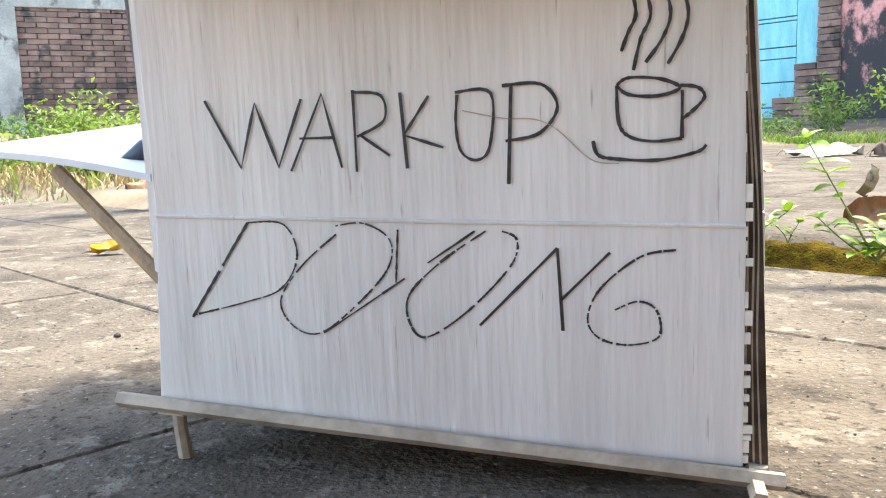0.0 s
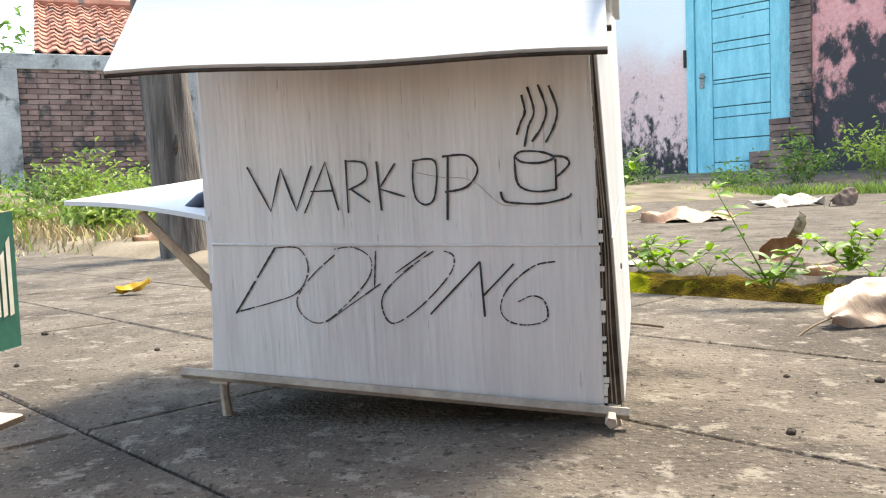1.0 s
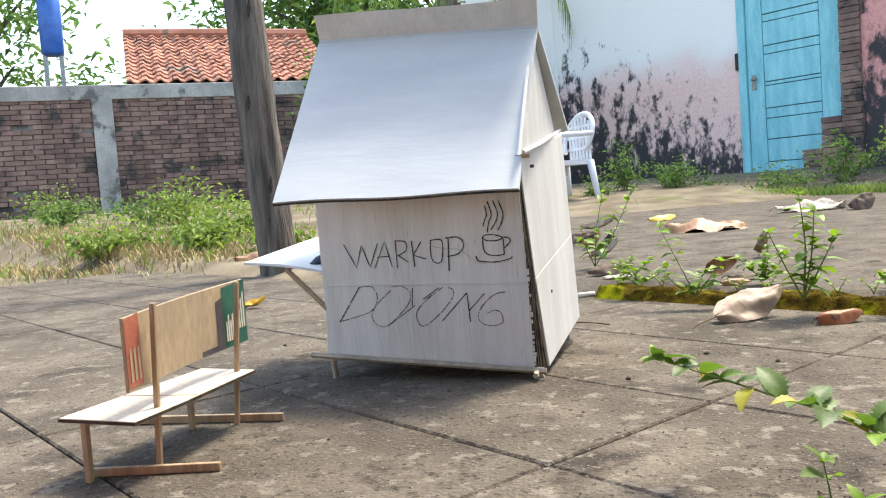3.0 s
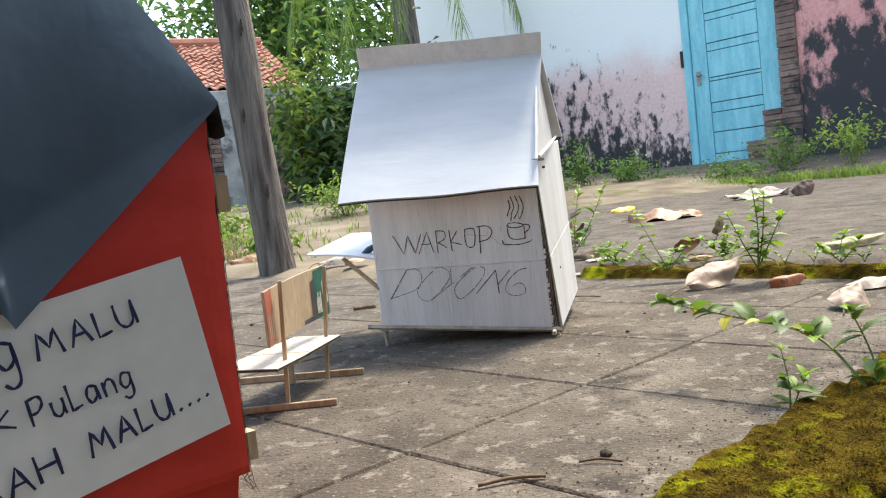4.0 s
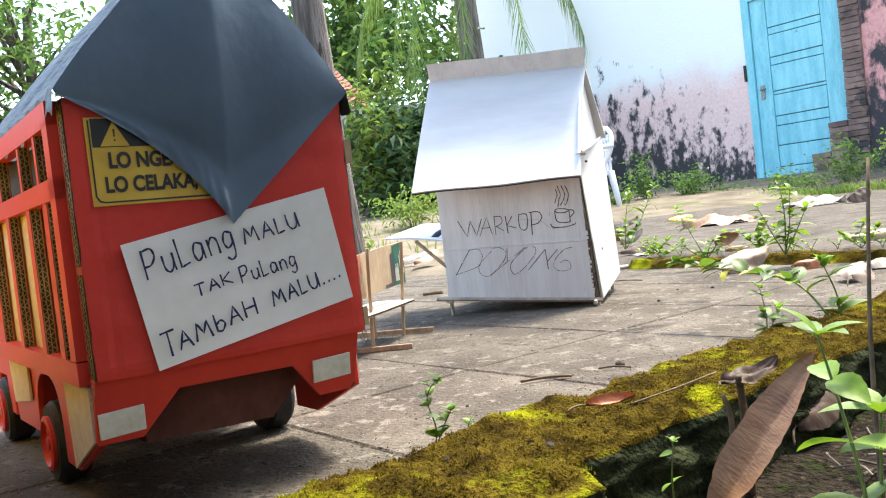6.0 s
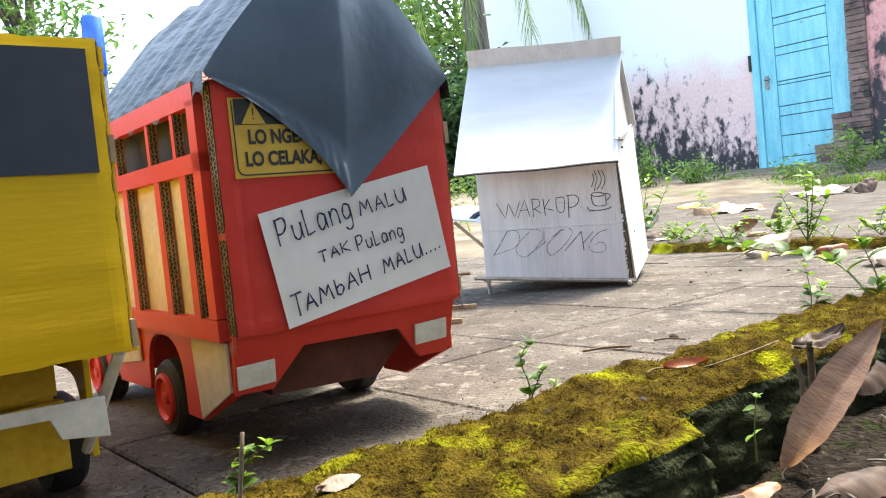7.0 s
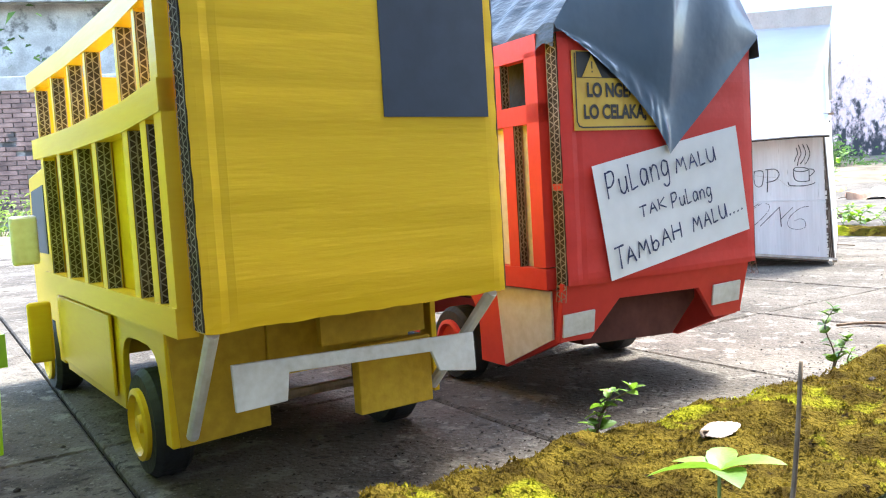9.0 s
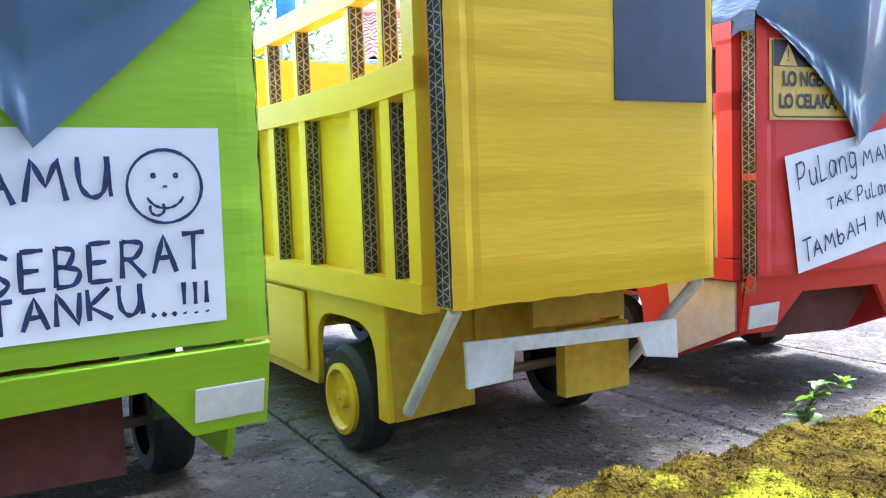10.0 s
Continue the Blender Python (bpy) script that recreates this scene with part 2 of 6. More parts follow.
DEAD_ORANGE = material("dead_leaf_orange", (0.26, 0.075, 0.025), (0.40, 0.14, 0.05), 20, 0.5, 0.2, 120, spots=(0.12, 0.05, 0.03), spot_scale=40, spot_at=0.60)
DEAD_YELLOW = material("dead_leaf_yellow", (0.62, 0.36, 0.02), (0.72, 0.46, 0.05), 20, 0.5, 0.2, 120)
CLOD = material("dark_clod", (0.03, 0.024, 0.02), (0.075, 0.06, 0.05), 80, 0.95, 0.8, 300)

# dry porous surfaces give hardly any sheen; painted card only a little
for mat, level in ((CONCRETE, 0.15), (TERRACE, 0.1), (DIRT, 0.1), (SOIL, 0.08), (MOSS, 0.02), (MOSS_BLADE, 0.05), (KERB_SHADED_SIDE, 0.05), (CLOD, 0.1), (RED, 0.25), (YELLOW, 0.25), (GREEN, 0.3), (YELLOW_DULL, 0.15),
                   (BROWN_SHADED, 0.15), (CARD_DARK, 0.1), (TARP_GREY, 0.35), (ROOF_WHITE, 0.25), (CARD_PALE, 0.2), (STRAW_GREY, 0.1), (DEAD_DARK, 0.12), (STEM_BROWN, 0.15)):
    mat.node_tree.nodes["Principled BSDF"].inputs["Specular IOR Level"].default_value = level


def stained_wall(name, pink, white, pink_from, stains, height):
    """Old limewash whose lower part is eaten by black mould; stains and the change of colour have uneven outlines."""
    m = material(name, pink, tuple(min(1, 1.06 * c) for c in pink), 1.6, 0.9, 0.3, 30, bump_dist=0.01)
    t = m.node_tree
    n, l = t.nodes, t.links
    p = n["Principled BSDF"]
    col = p.inputs["Base Color"].links[0].from_socket
    co = n.new("ShaderNodeTexCoord")
    sep = n.new("ShaderNodeSeparateXYZ")
    l.new(co.outputs["Object"], sep.inputs[0])

    def noise_at(scale, detail, rough=0.6, grain=(1, 1, 1)):
        mp = n.new("ShaderNodeMapping")
        mp.inputs["Scale"].default_value = grain
        l.new(co.outputs["Object"], mp.inputs[0])
        q = n.new("ShaderNodeTexNoise")
        q.inputs["Scale"].default_value, q.inputs["Detail"].default_value, q.inputs["Roughness"].default_value = scale, detail, rough
        l.new(mp.outputs[0], q.inputs["Vector"])
        return q.outputs["Fac"]

    def calc(op, a, b):
        q = n.new("ShaderNodeMath")
        q.operation = op
        for i, s in enumerate((a, b)):
            if isinstance(s, (int, float)):
                q.inputs[i].default_value = s
            else:
                l.new(s, q.inputs[i])
        return q.outputs[0]

    def step(src, lo, hi):
        q = n.new("ShaderNodeMapRange")
        q.interpolation_type = "SMOOTHSTEP"
        q.inputs["From Min"].default_value, q.inputs["From Max"].default_value = lo, hi
        l.new(src, q.inputs[0])
        return q.outputs[0]

    def blend(fac, a, colour):
        q = n.new("ShaderNodeMix")
        q.data_type = "RGBA"
        l.new(fac, q.inputs["Factor"])
        l.new(a, q.inputs["A"])
        q.inputs["B"].default_value = (*colour, 1)
        return q.outputs["Result"]

    up = calc("ADD", sep.outputs["Z"], calc("MULTIPLY", noise_at(1.3, 3), 0.9))
    col = blend(step(up, pink_from, pink_from + 0.55), col, white)
    black = (0.045, 0.040, 0.042)
    for (x, reach, top, coarse) in stains:
        side = calc("MULTIPLY", calc("ABSOLUTE", calc("SUBTRACT", sep.outputs["X"], x), 0), 1 / reach)
        rise = calc("ADD", calc("MULTIPLY", sep.outputs["Z"], 1 / top), side)
        worn = calc("ADD", rise, calc("MULTIPLY", calc("SUBTRACT", noise_at(coarse, 9, 0.68, (1.2, 1.2, 0.75)), 0.5), 4.2))
        col = blend(calc("SUBTRACT", 1.0, step(worn, 0.70, 1.20)), col, black)
    l.new(col, p.inputs["Base Color"])
    return m


HOUSE_WALL = stained_wall("limewashed_wall", (0.76, 0.52, 0.47), (0.82, 0.80, 0.77), 1.75, ((-2.75, 3.0, 1.55, 5.0), (-1.3, 2.2, 0.75, 7.0)), 3)
WALL_RIGHT = stained_wall("mouldy_wall", (0.66, 0.30, 0.27), (0.66, 0.32, 0.29), 3.0, ((2.2, 3.5, 2.4, 3.0),), 3)


# ---- mesh helpers ----
class Shape:
    def __init__(self):
        self.v, self.f = [], []

    def add(self, verts, faces):
        k = len(self.v)
        self.v += [tuple(p) for p in verts]
        self.f += [tuple(k + i for i in q) for q in faces]
        return self

    def box(self, x0, x1, y0, y1, z0, z1, m=None):
        vs = [Vector((x, y, z)) for x in (x0, x1) for y in (y0, y1) for z in (z0, z1)]
        if m is not None:
            vs = [m @ p for p in vs]
        return self.add(vs, [(0, 1, 3, 2), (4, 6, 7, 5), (0, 4, 5, 1), (2, 3, 7, 6), (0, 2, 6, 4), (1, 5, 7, 3)])

    def prism(self, outline, y0, y1, axis="y", m=None):
        """A flat outline (counter-clockwise pairs) given a thickness: along y the pairs are x, z; along x they are y, z; along z x, y."""
        put = {"y": lambda a, b, t: (a, t, b), "x": lambda a, b, t: (t, a, b), "z": lambda a, b, t: (a, b, t)}[axis]
        k = len(outline)
        vs = [Vector(put(a, b, t)) for t in (y0, y1) for a, b in outline]
        if m is not None:
            vs = [m @ p for p in vs]
        return self.add(vs, [tuple(range(k)), tuple(range(2 * k - 1, k - 1, -1))] + [(i, i + k, (i + 1) % k + k, (i + 1) % k) for i in range(k)])

    def tube(self, pts, radii, n=7, cap=True):
        pts = [Vector(p) for p in pts]
        if isinstance(radii, (int, float)):
            radii = [radii] * len(pts)
        k0 = len(self.v)
        side = None
        for i, p in enumerate(pts):
            d = (pts[min(i + 1, len(pts) - 1)] - pts[max(i - 1, 0)]).normalized()
            if side is None:
                side = d.orthogonal().normalized()
            side = (side - d * side.dot(d)).normalized()
            up = d.cross(side)
            for j in range(n):
                a = 2 * math.pi * j / n
                self.v.append(tuple(p + radii[i] * (math.cos(a) * side + math.sin(a) * up)))
        for i in range(len(pts) - 1):
            for j in range(n):
                a, b = k0 + i * n + j, k0 + i * n + (j + 1) % n
                self.f.append((a, b, b + n, a + n))
        if cap:
            self.f.append(tuple(k0 + j for j in reversed(range(n))))
            self.f.append(tuple(k0 + (len(pts) - 1) * n + j for j in range(n)))
        return self

    def grid(self, nu, nv, fn):
        k = len(self.v)
        for i in range(nu + 1):
            for j in range(nv + 1):
                self.v.append(tuple(fn(i / nu, j / nv)))
        for i in range(nu):
            for j in range(nv):
                a = k + i * (nv + 1) + j
                self.f.append((a, a + nv + 1, a + nv + 2, a + 1))
        return self

    def ribbon(self, pts, width, place):
        """A flat stroke of that width along 2D points; place() turns a 2D point into a 3D one."""
        pts = [Vector(p) for p in pts]
        k = len(self.v)
        for i, p in enumerate(pts):
            d = (pts[min(i + 1, len(pts) - 1)] - pts[max(i - 1, 0)])
            d = d.normalized() if d.length > 1e-9 else Vector((1, 0))
            w = width * 0.5 * (1 + 0.22 * math.sin(7.3 * i + 211 * p.x))
            self.v.append(tuple(place(p.x - d.y * w, p.y + d.x * w)))
            self.v.append(tuple(place(p.x + d.y * w, p.y - d.x * w)))
        for i in range(len(pts) - 1):
            a = k + 2 * i
            self.f.append((a, a + 1, a + 3, a + 2))
        return self

    def data(self, name, smooth=False):
        me = bpy.data.meshes.new(name)
        me.from_pydata(self.v, [], self.f)
        if smooth:
            me.polygons.foreach_set("use_smooth", [True] * len(me.polygons))
        me.update()
        return me


def thing(name, label, category, m=None, group="", kind=""):
    ob = new(name)
    ob.empty_display_size = 0.02
    if m is not None:
        ob.matrix_world = m
    return tagged(ob, label, category, group, kind)


def part(name, shape, mat, parent=None, label="", smooth=False, bevel=0.0, m=None, weld=False):
    me = shape if isinstance(shape, bpy.types.Mesh) else shape.data(name, smooth)
    if not isinstance(shape, bpy.types.Mesh):
        b = bmesh.new()
        b.from_mesh(me)
        if weld:
            bmesh.ops.remove_doubles(b, verts=b.verts, dist=1e-5)
        bmesh.ops.recalc_face_normals(b, faces=b.faces)
        b.to_mesh(me)
        b.free()
    if not me.materials:
        me.materials.append(mat)
    ob = new(name, me)
    ob.parent = parent
    if m is not None:
        ob.matrix_local = m
    if bevel:
        bv = ob.modifiers.new("bevel", "BEVEL")
        bv.width, bv.segments, bv.limit_method = bevel, 2, "ANGLE"
    if label:
        ob["label"] = label
    return ob


def smooth_line(pts, n=6):
    """Catmull-Rom through 2D or 3D points."""
    pts = [Vector(p) for p in pts]
    out = []
    for i in range(len(pts) - 1):
        a, b, c, d = pts[max(i - 1, 0)], pts[i], pts[i + 1], pts[min(i + 2, len(pts) - 1)]
        for k in range(n):
            t = k / n
            out.append(0.5 * ((2 * b) + (c - a) * t + (2 * a - 5 * b + 4 * c - d) * t * t + (3 * b - a - 3 * c + d) * t ** 3))
    return out + [pts[-1]]


def strokes(text):
    """Strokes from a short text: points x,y apart by blanks, strokes by bars; a stroke that starts with ~ is rounded."""
    out = []
    for s in text.split("|"):
        pts = [tuple(float(c) for c in w.split(",")) for w in s.strip("~ ").split()]
        if s.strip().startswith("~"):
            out.append(smooth_line(pts))
        else:
            line = []
            for a, b in zip(pts, pts[1:]):
                line += [Vector(a).lerp(Vector(b), k / 4) for k in range(4)]
            out.append(line + [Vector(pts[-1])])
    return out


GLYPH = {
    "A": "0,0 .5,1 1,0|.2,.4 .82,.42", "M": "0,0 .2,1 .52,.35 .82,1 1,0", "U": "~0,1 .05,.3 .4,0 .8,.2 .92,1|.92,1 1,0",
    "L": "0,1 .05,0 .9,.08", "T": "0,1 1,1.03|.5,1 .45,0", "K": "0,1 .04,0|.9,1 .06,.45 1,0", "H": "0,1 .03,0|.95,1 .95,0|.03,.5 .95,.53",
    "P": "0,0 .05,1|~.05,.95 .7,.98 .85,.7 .5,.45 .06,.42", "S": "~.9,.9 .4,1 .1,.75 .5,.5 .85,.25 .4,0 0,.1", "E": "0,0 .03,1|.03,1 .9,1.02|.02,.5 .7,.52|0,0 .9,.02",
    "B": "0,0 .05,1|~.05,1 .7,.92 .5,.55 .06,.52|~.06,.52 .9,.4 .7,.05 0,0", "R": "0,0 .05,1|~.05,.97 .85,.9 .6,.55 .06,.5|.3,.5 .95,0", "N": "0,0 .05,1 .9,0 1,1",
    "u": "~0,.6 .05,.15 .4,0 .8,.2 .85,.62|.85,.62 .9,0", "a": "~.8,.55 .3,.62 .05,.3 .3,0 .75,.2 .82,.58|.82,.58 .9,0", "n": "0,.6 .05,0|~.05,.4 .4,.62 .8,.5 .88,0",
    "g": "~.8,.55 .3,.62 .05,.3 .3,.05 .75,.2 .82,.58|~.82,.58 .8,-.2 .4,-.38 .05,-.25", "b": "0,1 .05,0|~.05,.4 .5,.58 .85,.35 .5,0 .06,.05",
    ".": ".2,0 .6,.10", "!": ".4,1 .36,.3|.34,.06 .4,0",
}
NARROW = {".": 0.45, "!": 0.5, "L": 0.8, "u": 0.85, "a": 0.9, "n": 0.85, "g": 0.9, "b": 0.85, "M": 1.25, " ": 0.7}


def handwriting(shape, text, x0, x1, y0, y1, height, width, place):
    """Letters in strokes between x0 and x1; the baseline runs from y0 to y1."""
    units = [NARROW.get(c, 1.0) for c in text]
    step = (x1 - x0) / sum(units)
    x = x0
    for k, c in enumerate(text):
        w = units[k] * step
        if c in GLYPH:
            base = y0 + (y1 - y0) * (x - x0) / (x1 - x0) + height * 0.05 * math.sin(3.1 * k)
            for line in strokes(GLYPH[c]):
                shape.ribbon([(x + 0.76 * w * p.x, base + height * p.y) for p in line], width, place)
        x += w


def uv(u, v, z=0.0):
    """A place from the yard's own grid: u along the far kerb, v away from it."""
    return Vector((0.743 * u + 0.669 * v, -0.669 * u + 0.743 * v, z))


def smooth01(x):
    x = min(1, max(0, x))
    return x * x * (3 - 2 * x)


def lump(x, y, z=0.0, s=1.0):
    return noise.noise(Vector((x * s, y * s, z * s)))


GRID_M = pose(0, 0, 0, 0, 0, -42)


# ---- ground ----
def ground_height(x, y):
    u, v = 0.743 * x - 0.669 * y, 0.669 * x + 0.743 * y
    d = math.hypot(x, y + 0.8)
    left = smooth01((-u - 0.8) / 2.5)
    back = smooth01((v - 0.90) / 0.10)
    near = -0.13 * smooth01((u - 0.50) / 0.08) * (1 - back) - 0.03 * (1 - smooth01((u - 0.50) / 0.08)) * (1 - back)
    far = back * (0.004 + left * (0.30 * smooth01((d - 3) / 8) + 0.03) + 0.03 * smooth01((v - 2) / 4))
    far -= 0.08 * back * smooth01((u - 0.34 + 1.06 * v) / 0.15)
    far += 0.6 * smooth01((d - 16) / 60)
    return near + far + 0.006 * lump(x, y, 0, 9) + 0.012 * back * lump(x, y, 3, 2.5)


def build_ground():
    s = Shape()
    rings, segs = 150, 144
    s.v.append((0, 0, ground_height(0, 0)))
    for i in range(rings):
        r = 0.04 * (2500 / 0.04) ** (i / (rings - 1))
        for j in range(segs):
            a = 2 * math.pi * j / segs
            x, y = r * math.cos(a), r * math.sin(a) - 0.2
            s.v.append((x, y, ground_height(x, y)))
    for j in range(segs):
        s.f.append((0, 1 + j, 1 + (j + 1) % segs))
    for i in range(rings - 1):
        for j in range(segs):
            a, b = 1 + i * segs + j, 1 + i * segs + (j + 1) % segs
            s.f.append((a, a + segs, b + segs, b))
    ob = part("ground", s, DIRT, smooth=True)
    return tagged(ob, "dry brown earth of the yard, with thin green growth", "ground", kind="structure")


build_ground()


def build_soil_bed():
    s = Shape()

    def fn(a, b):
        u, v = 0.56 + 1.6 * a, -2.4 + 3.35 * b
        p = uv(u, v)
        return (p.x, p.y, -0.050 + 0.014 * lump(p.x, p.y, 1, 14) + 0.008 * lump(p.x, p.y, 5, 45) + 0.02 * smooth01((v + 0.3) / 1.0))
    s.grid(110, 200, fn)
    return tagged(part("soil_bed", s, SOIL, smooth=True), "dark damp soil below the mossy kerb", "soil", kind="structure")


build_soil_bed()


def build_terrace():
    s = Shape()

    def fn(a, b):
        v = 0.97 + 4.8 * b
        u = 0.32 - 1.06 * v + (8.63 + 1.06 * v) * a
        z = 0.022 + 0.03 * b + 0.004 * lump(u, v, 0, 2.2) + 0.0015 * lump(u, v, 2, 11)
        if a == 0 or b == 0:
            z -= 0.06
        return (u, v, z)
    s.grid(150, 70, fn)
    ob = part("terrace", s, TERRACE, smooth=True, m=GRID_M)
    tagged(ob, "worn dusty cement terrace behind the low mossy edge", "terrace", kind="structure")
    s = Shape()

    def fn2(a, b):
        u, v = -3.5 + 11 * a, 5.72 + 2.3 * b
        z = 0.125 + 0.10 * b + 0.012 * lump(u, v, 0, 3)
        if b == 0:
            z = -0.02
        return (u, 5.735 if b == 0 else v, z)
    s.grid(90, 24, fn2)
    ob = part("plinth", s, TERRACE, smooth=True, m=GRID_M)
    tagged(ob, "raised grey cement plinth along the house wall", "plinth", kind="structure")


build_terrace()


def kerb(name, u0, u1, v0, v1, top, foot, notch, label):
    """A worn kerb with a mossy back and a mossy face darkened for its shade."""
    s = Shape()

    def fn(a, b):
        v = v0 + (v1 - v0) * b
        outer = u1 - (0.045 * smooth01((v + 0.475) / 0.02) if notch else 0) + 0.008 * lump(v, 0, 4, 9)
        inner = u0 + 0.012 * lump(v, 3, 1, 11)
        k = a * 1.5
        if k <= 1:
            u = inner + (outer - inner) * k
            z = top * smooth01(k / 0.16) * (1 - 0.22 * smooth01((k - 0.86) / 0.14)) + 0.009 * lump(u, v, 0, 26) * smooth01(k / 0.1) + 0.005 * lump(u, v, 0, 90) * smooth01(k / 0.1)
        else:
            h = (k - 1) / 0.5
            u = outer + 0.010 * math.sin(h * 2.2) + 0.010 * lump(v, h, 7, 22)
            z = top * 0.78 + (foot - top * 0.78) * h
        return (u, v, z - 0.004 * (k == 0))
    s.grid(60, int(240 * (v1 - v0) / 2.2), fn)
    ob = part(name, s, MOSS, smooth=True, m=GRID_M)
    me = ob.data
    me.materials.append(KERB_SHADED_SIDE)
    # Low outer polygons take the moss colour with the shade in it.
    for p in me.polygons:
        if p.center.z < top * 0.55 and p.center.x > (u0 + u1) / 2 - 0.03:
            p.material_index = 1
    return tagged(ob, label, "kerb", kind="structure")


kerb("near_kerb", 0.415, 0.60, -1.55, 0.62, 0.022, -0.07, True, "low concrete kerb grown over with brown and yellow-green moss")


def far_edge():
    s = Shape()

    def fn(a, b):
        u = -0.50 + 4.2 * b
        v = 0.925 + 0.10 * a + 0.012 * lump(u, 1, 2, 8)
        z = (0.022 + 0.016 * lump(u, 0, 3, 7)) * smooth01(a / 0.30) * (1 - 0.25 * a) + (0.010 * lump(u, v, 1, 22) + 0.004 * lump(u, v, 4, 70)) * smooth01(a / 0.2)
        return (u, v, z - 0.004 * (a == 0))
    s.grid(24, 420, fn)
    tagged(part("far_kerb", s, MOSS, smooth=True, m=GRID_M), "low broken edge of the terrace with patches of moss", "kerb", kind="structure")


far_edge()


def moss_tufts():
    rng = random.Random(5)
    s = Shape()
    for _ in range(60000):
        if rng.random() < 0.82:
            u, v = rng.uniform(0.425, 0.59), rng.uniform(-1.25, 0.45)
            if v > -0.47 and u > 0.552:
                continue
            k = (u - 0.415) / 0.185
            z = 0.022 * smooth01(k / 0.16) * (1 - 0.22 * smooth01((k - 0.86) / 0.14)) + 0.009 * lump(u, v, 0, 26) + 0.005 * lump(u, v, 0, 90)
        else:
            u, v = rng.uniform(-0.2, 1.3), rng.uniform(0.94, 1.0)
            z = 0.020
        tall = 0.85 + 0.7 * max(0.0, lump(u, v, 9, 55))
        h, w = tall * rng.uniform(0.0007, 0.0021), rng.uniform(0.0005, 0.0014)
        a, lean = rng.uniform(0, 6.28), rng.uniform(0, 0.003)
        dx, dy = math.cos(a), math.sin(a)
        s.add([(u - dy * w, v + dx * w, z - 0.001), (u + dy * w, v - dx * w, z - 0.001), (u + dx * lean, v + dy * lean, z + h)], [(0, 1, 2)])
    me = s.data("moss")
    ob = part("moss", me, MOSS_BLADE, m=GRID_M)
    tagged(ob, "fine brown and yellow-green moss on the kerbs", "moss", kind="stuff")


moss_tufts()


# ---- kiosk ----
def build_kiosk():
    root = thing("cardboard_kiosk", "small white-painted cardboard coffee stall with lettered front, leaning slightly", "kiosk", pose(0.0035, 0.3085, 0, 0, 0, -7.8))
    ft = -0.0078 / 0.21

    def face(x, z, off=0.0):
        return Vector((x, (z - 0.02) * ft - off, z))
    s = Shape()
    s.prism([(-0.1418, 0.034), (0.1418, 0.014), (0.1408, 0.1232), (-0.1345, 0.131)], 0, 0.004)
    wall = part("front_wall", s, WHITE, root, bevel=0.0008)
    lean = pose(0, -0.02 * ft, 0, 2.13, 0, 0)
    wall.matrix_local = lean
    s = Shape().prism([(-0.1345, 0.1309), (0.1408, 0.1231), (0.1378, 0.255), (-0.1367, 0.262)], 0.0004, 0.0044)
    upper = part("upper_front_wall", s, WHITE, root, bevel=0.0008)
    upper.matrix_local = lean
    # lettering
    dry = random.Random(9)
    ink = Shape()
    put = lambda x, z: face(x * 0.001, z * 0.001, 0.0006)
    for txt, w in (("-103,185 -87,153 -78,183 -68,153 -55,184", 1.5), ("-62,151 -45,186 -37,152|-57,166 -40,166", 1.5), ("-30,150 -30,187|~-30,186 -17,184 -16,173 -29,166|-28,167 -14,157", 1.5),
                   ("-8,185 -6,151|5,183 -7,166 11,160", 1.5), ("~17,184 33,183 32,160 26,154 19,158 17,170 18,183", 1.5), ("40,143 42,186|~38,186 55,186 62,176 54,165 39,162", 1.6),
                   ("-119,80 -86,127", 1.8), ("~-86,127 -68,126 -62,111 -71,95 -90,88 -119,81", 1.2), ("~-42,121 -60,106 -72,89 -66,76 -53,73 -35,86 -18,104 -16,118 -28,126 -42,125", 1.1),
                   ("-12,123 -14,98|24,122 -51,73", 1.2), ("~29,122 8,108 -8,92 -8,78 0,72 20,85 40,106 43,118 36,122", 1.3), ("25,78 61,114|61,114 63,76|62,90 84,112", 1.5),
                   ("~112,113 97,110 80,96 74,82 79,73 92,70 105,74 104,86 96,90 86,86", 1.3)):
        for line in strokes(txt):
            if w < 1.45 or txt.startswith("-119"):
                fine = [a.lerp(b, k / 5) for a, b in zip(line, line[1:]) for k in range(5)] + [line[-1]]
                k = 0
                while k < len(fine) - 2:
                    n = dry.randint(4, 13)
                    ink.ribbon([(p.x, p.y) for p in fine[k:k + n]], w * 0.85 * dry.uniform(0.7, 1.2), put)
                    k += n + (dry.randint(0, 3) if dry.random() < 0.75 else 0) - 1
            else:
                ink.ribbon([(p.x, p.y) for p in line], w * 0.88, put)
    part("lettering", ink, INK, root, "hand-drawn black marker words WARKOP DOYONG")
    cup = Shape()
    for txt in ("~87,184 92,187 105,186 113,182 104,179 92,180 87,184", "~87,184 88,168 93,162 103,160 114,161", "114,161 114,181", "~113,183 120,182 123,178 119,173 114,169", "~77,161 79,155 86,153 104,152 120,155 124,158",
                "~93,224 95,213 92,206 89,198", "~97,229 101,213 97,203 94,190", "~104,230 109,214 106,203 99,193", "~111,229 116,214 114,203 108,192"):
        for line in strokes(txt):
            cup.ribbon([(p.x, p.y) for p in line], 1.5, put)
    part("cup_drawing", cup, INK, root, "marker drawing of a steaming cup and saucer")
    # pencil line across the front
    pen = Shape()
    for line in strokes("~20,176 38,172 52,171 62,166 76,153 88,151"):
        pen.ribbon([(p.x, p.y) for p in line], 0.5, put)
    part("pencil_line", pen, STICK_GREY, root)
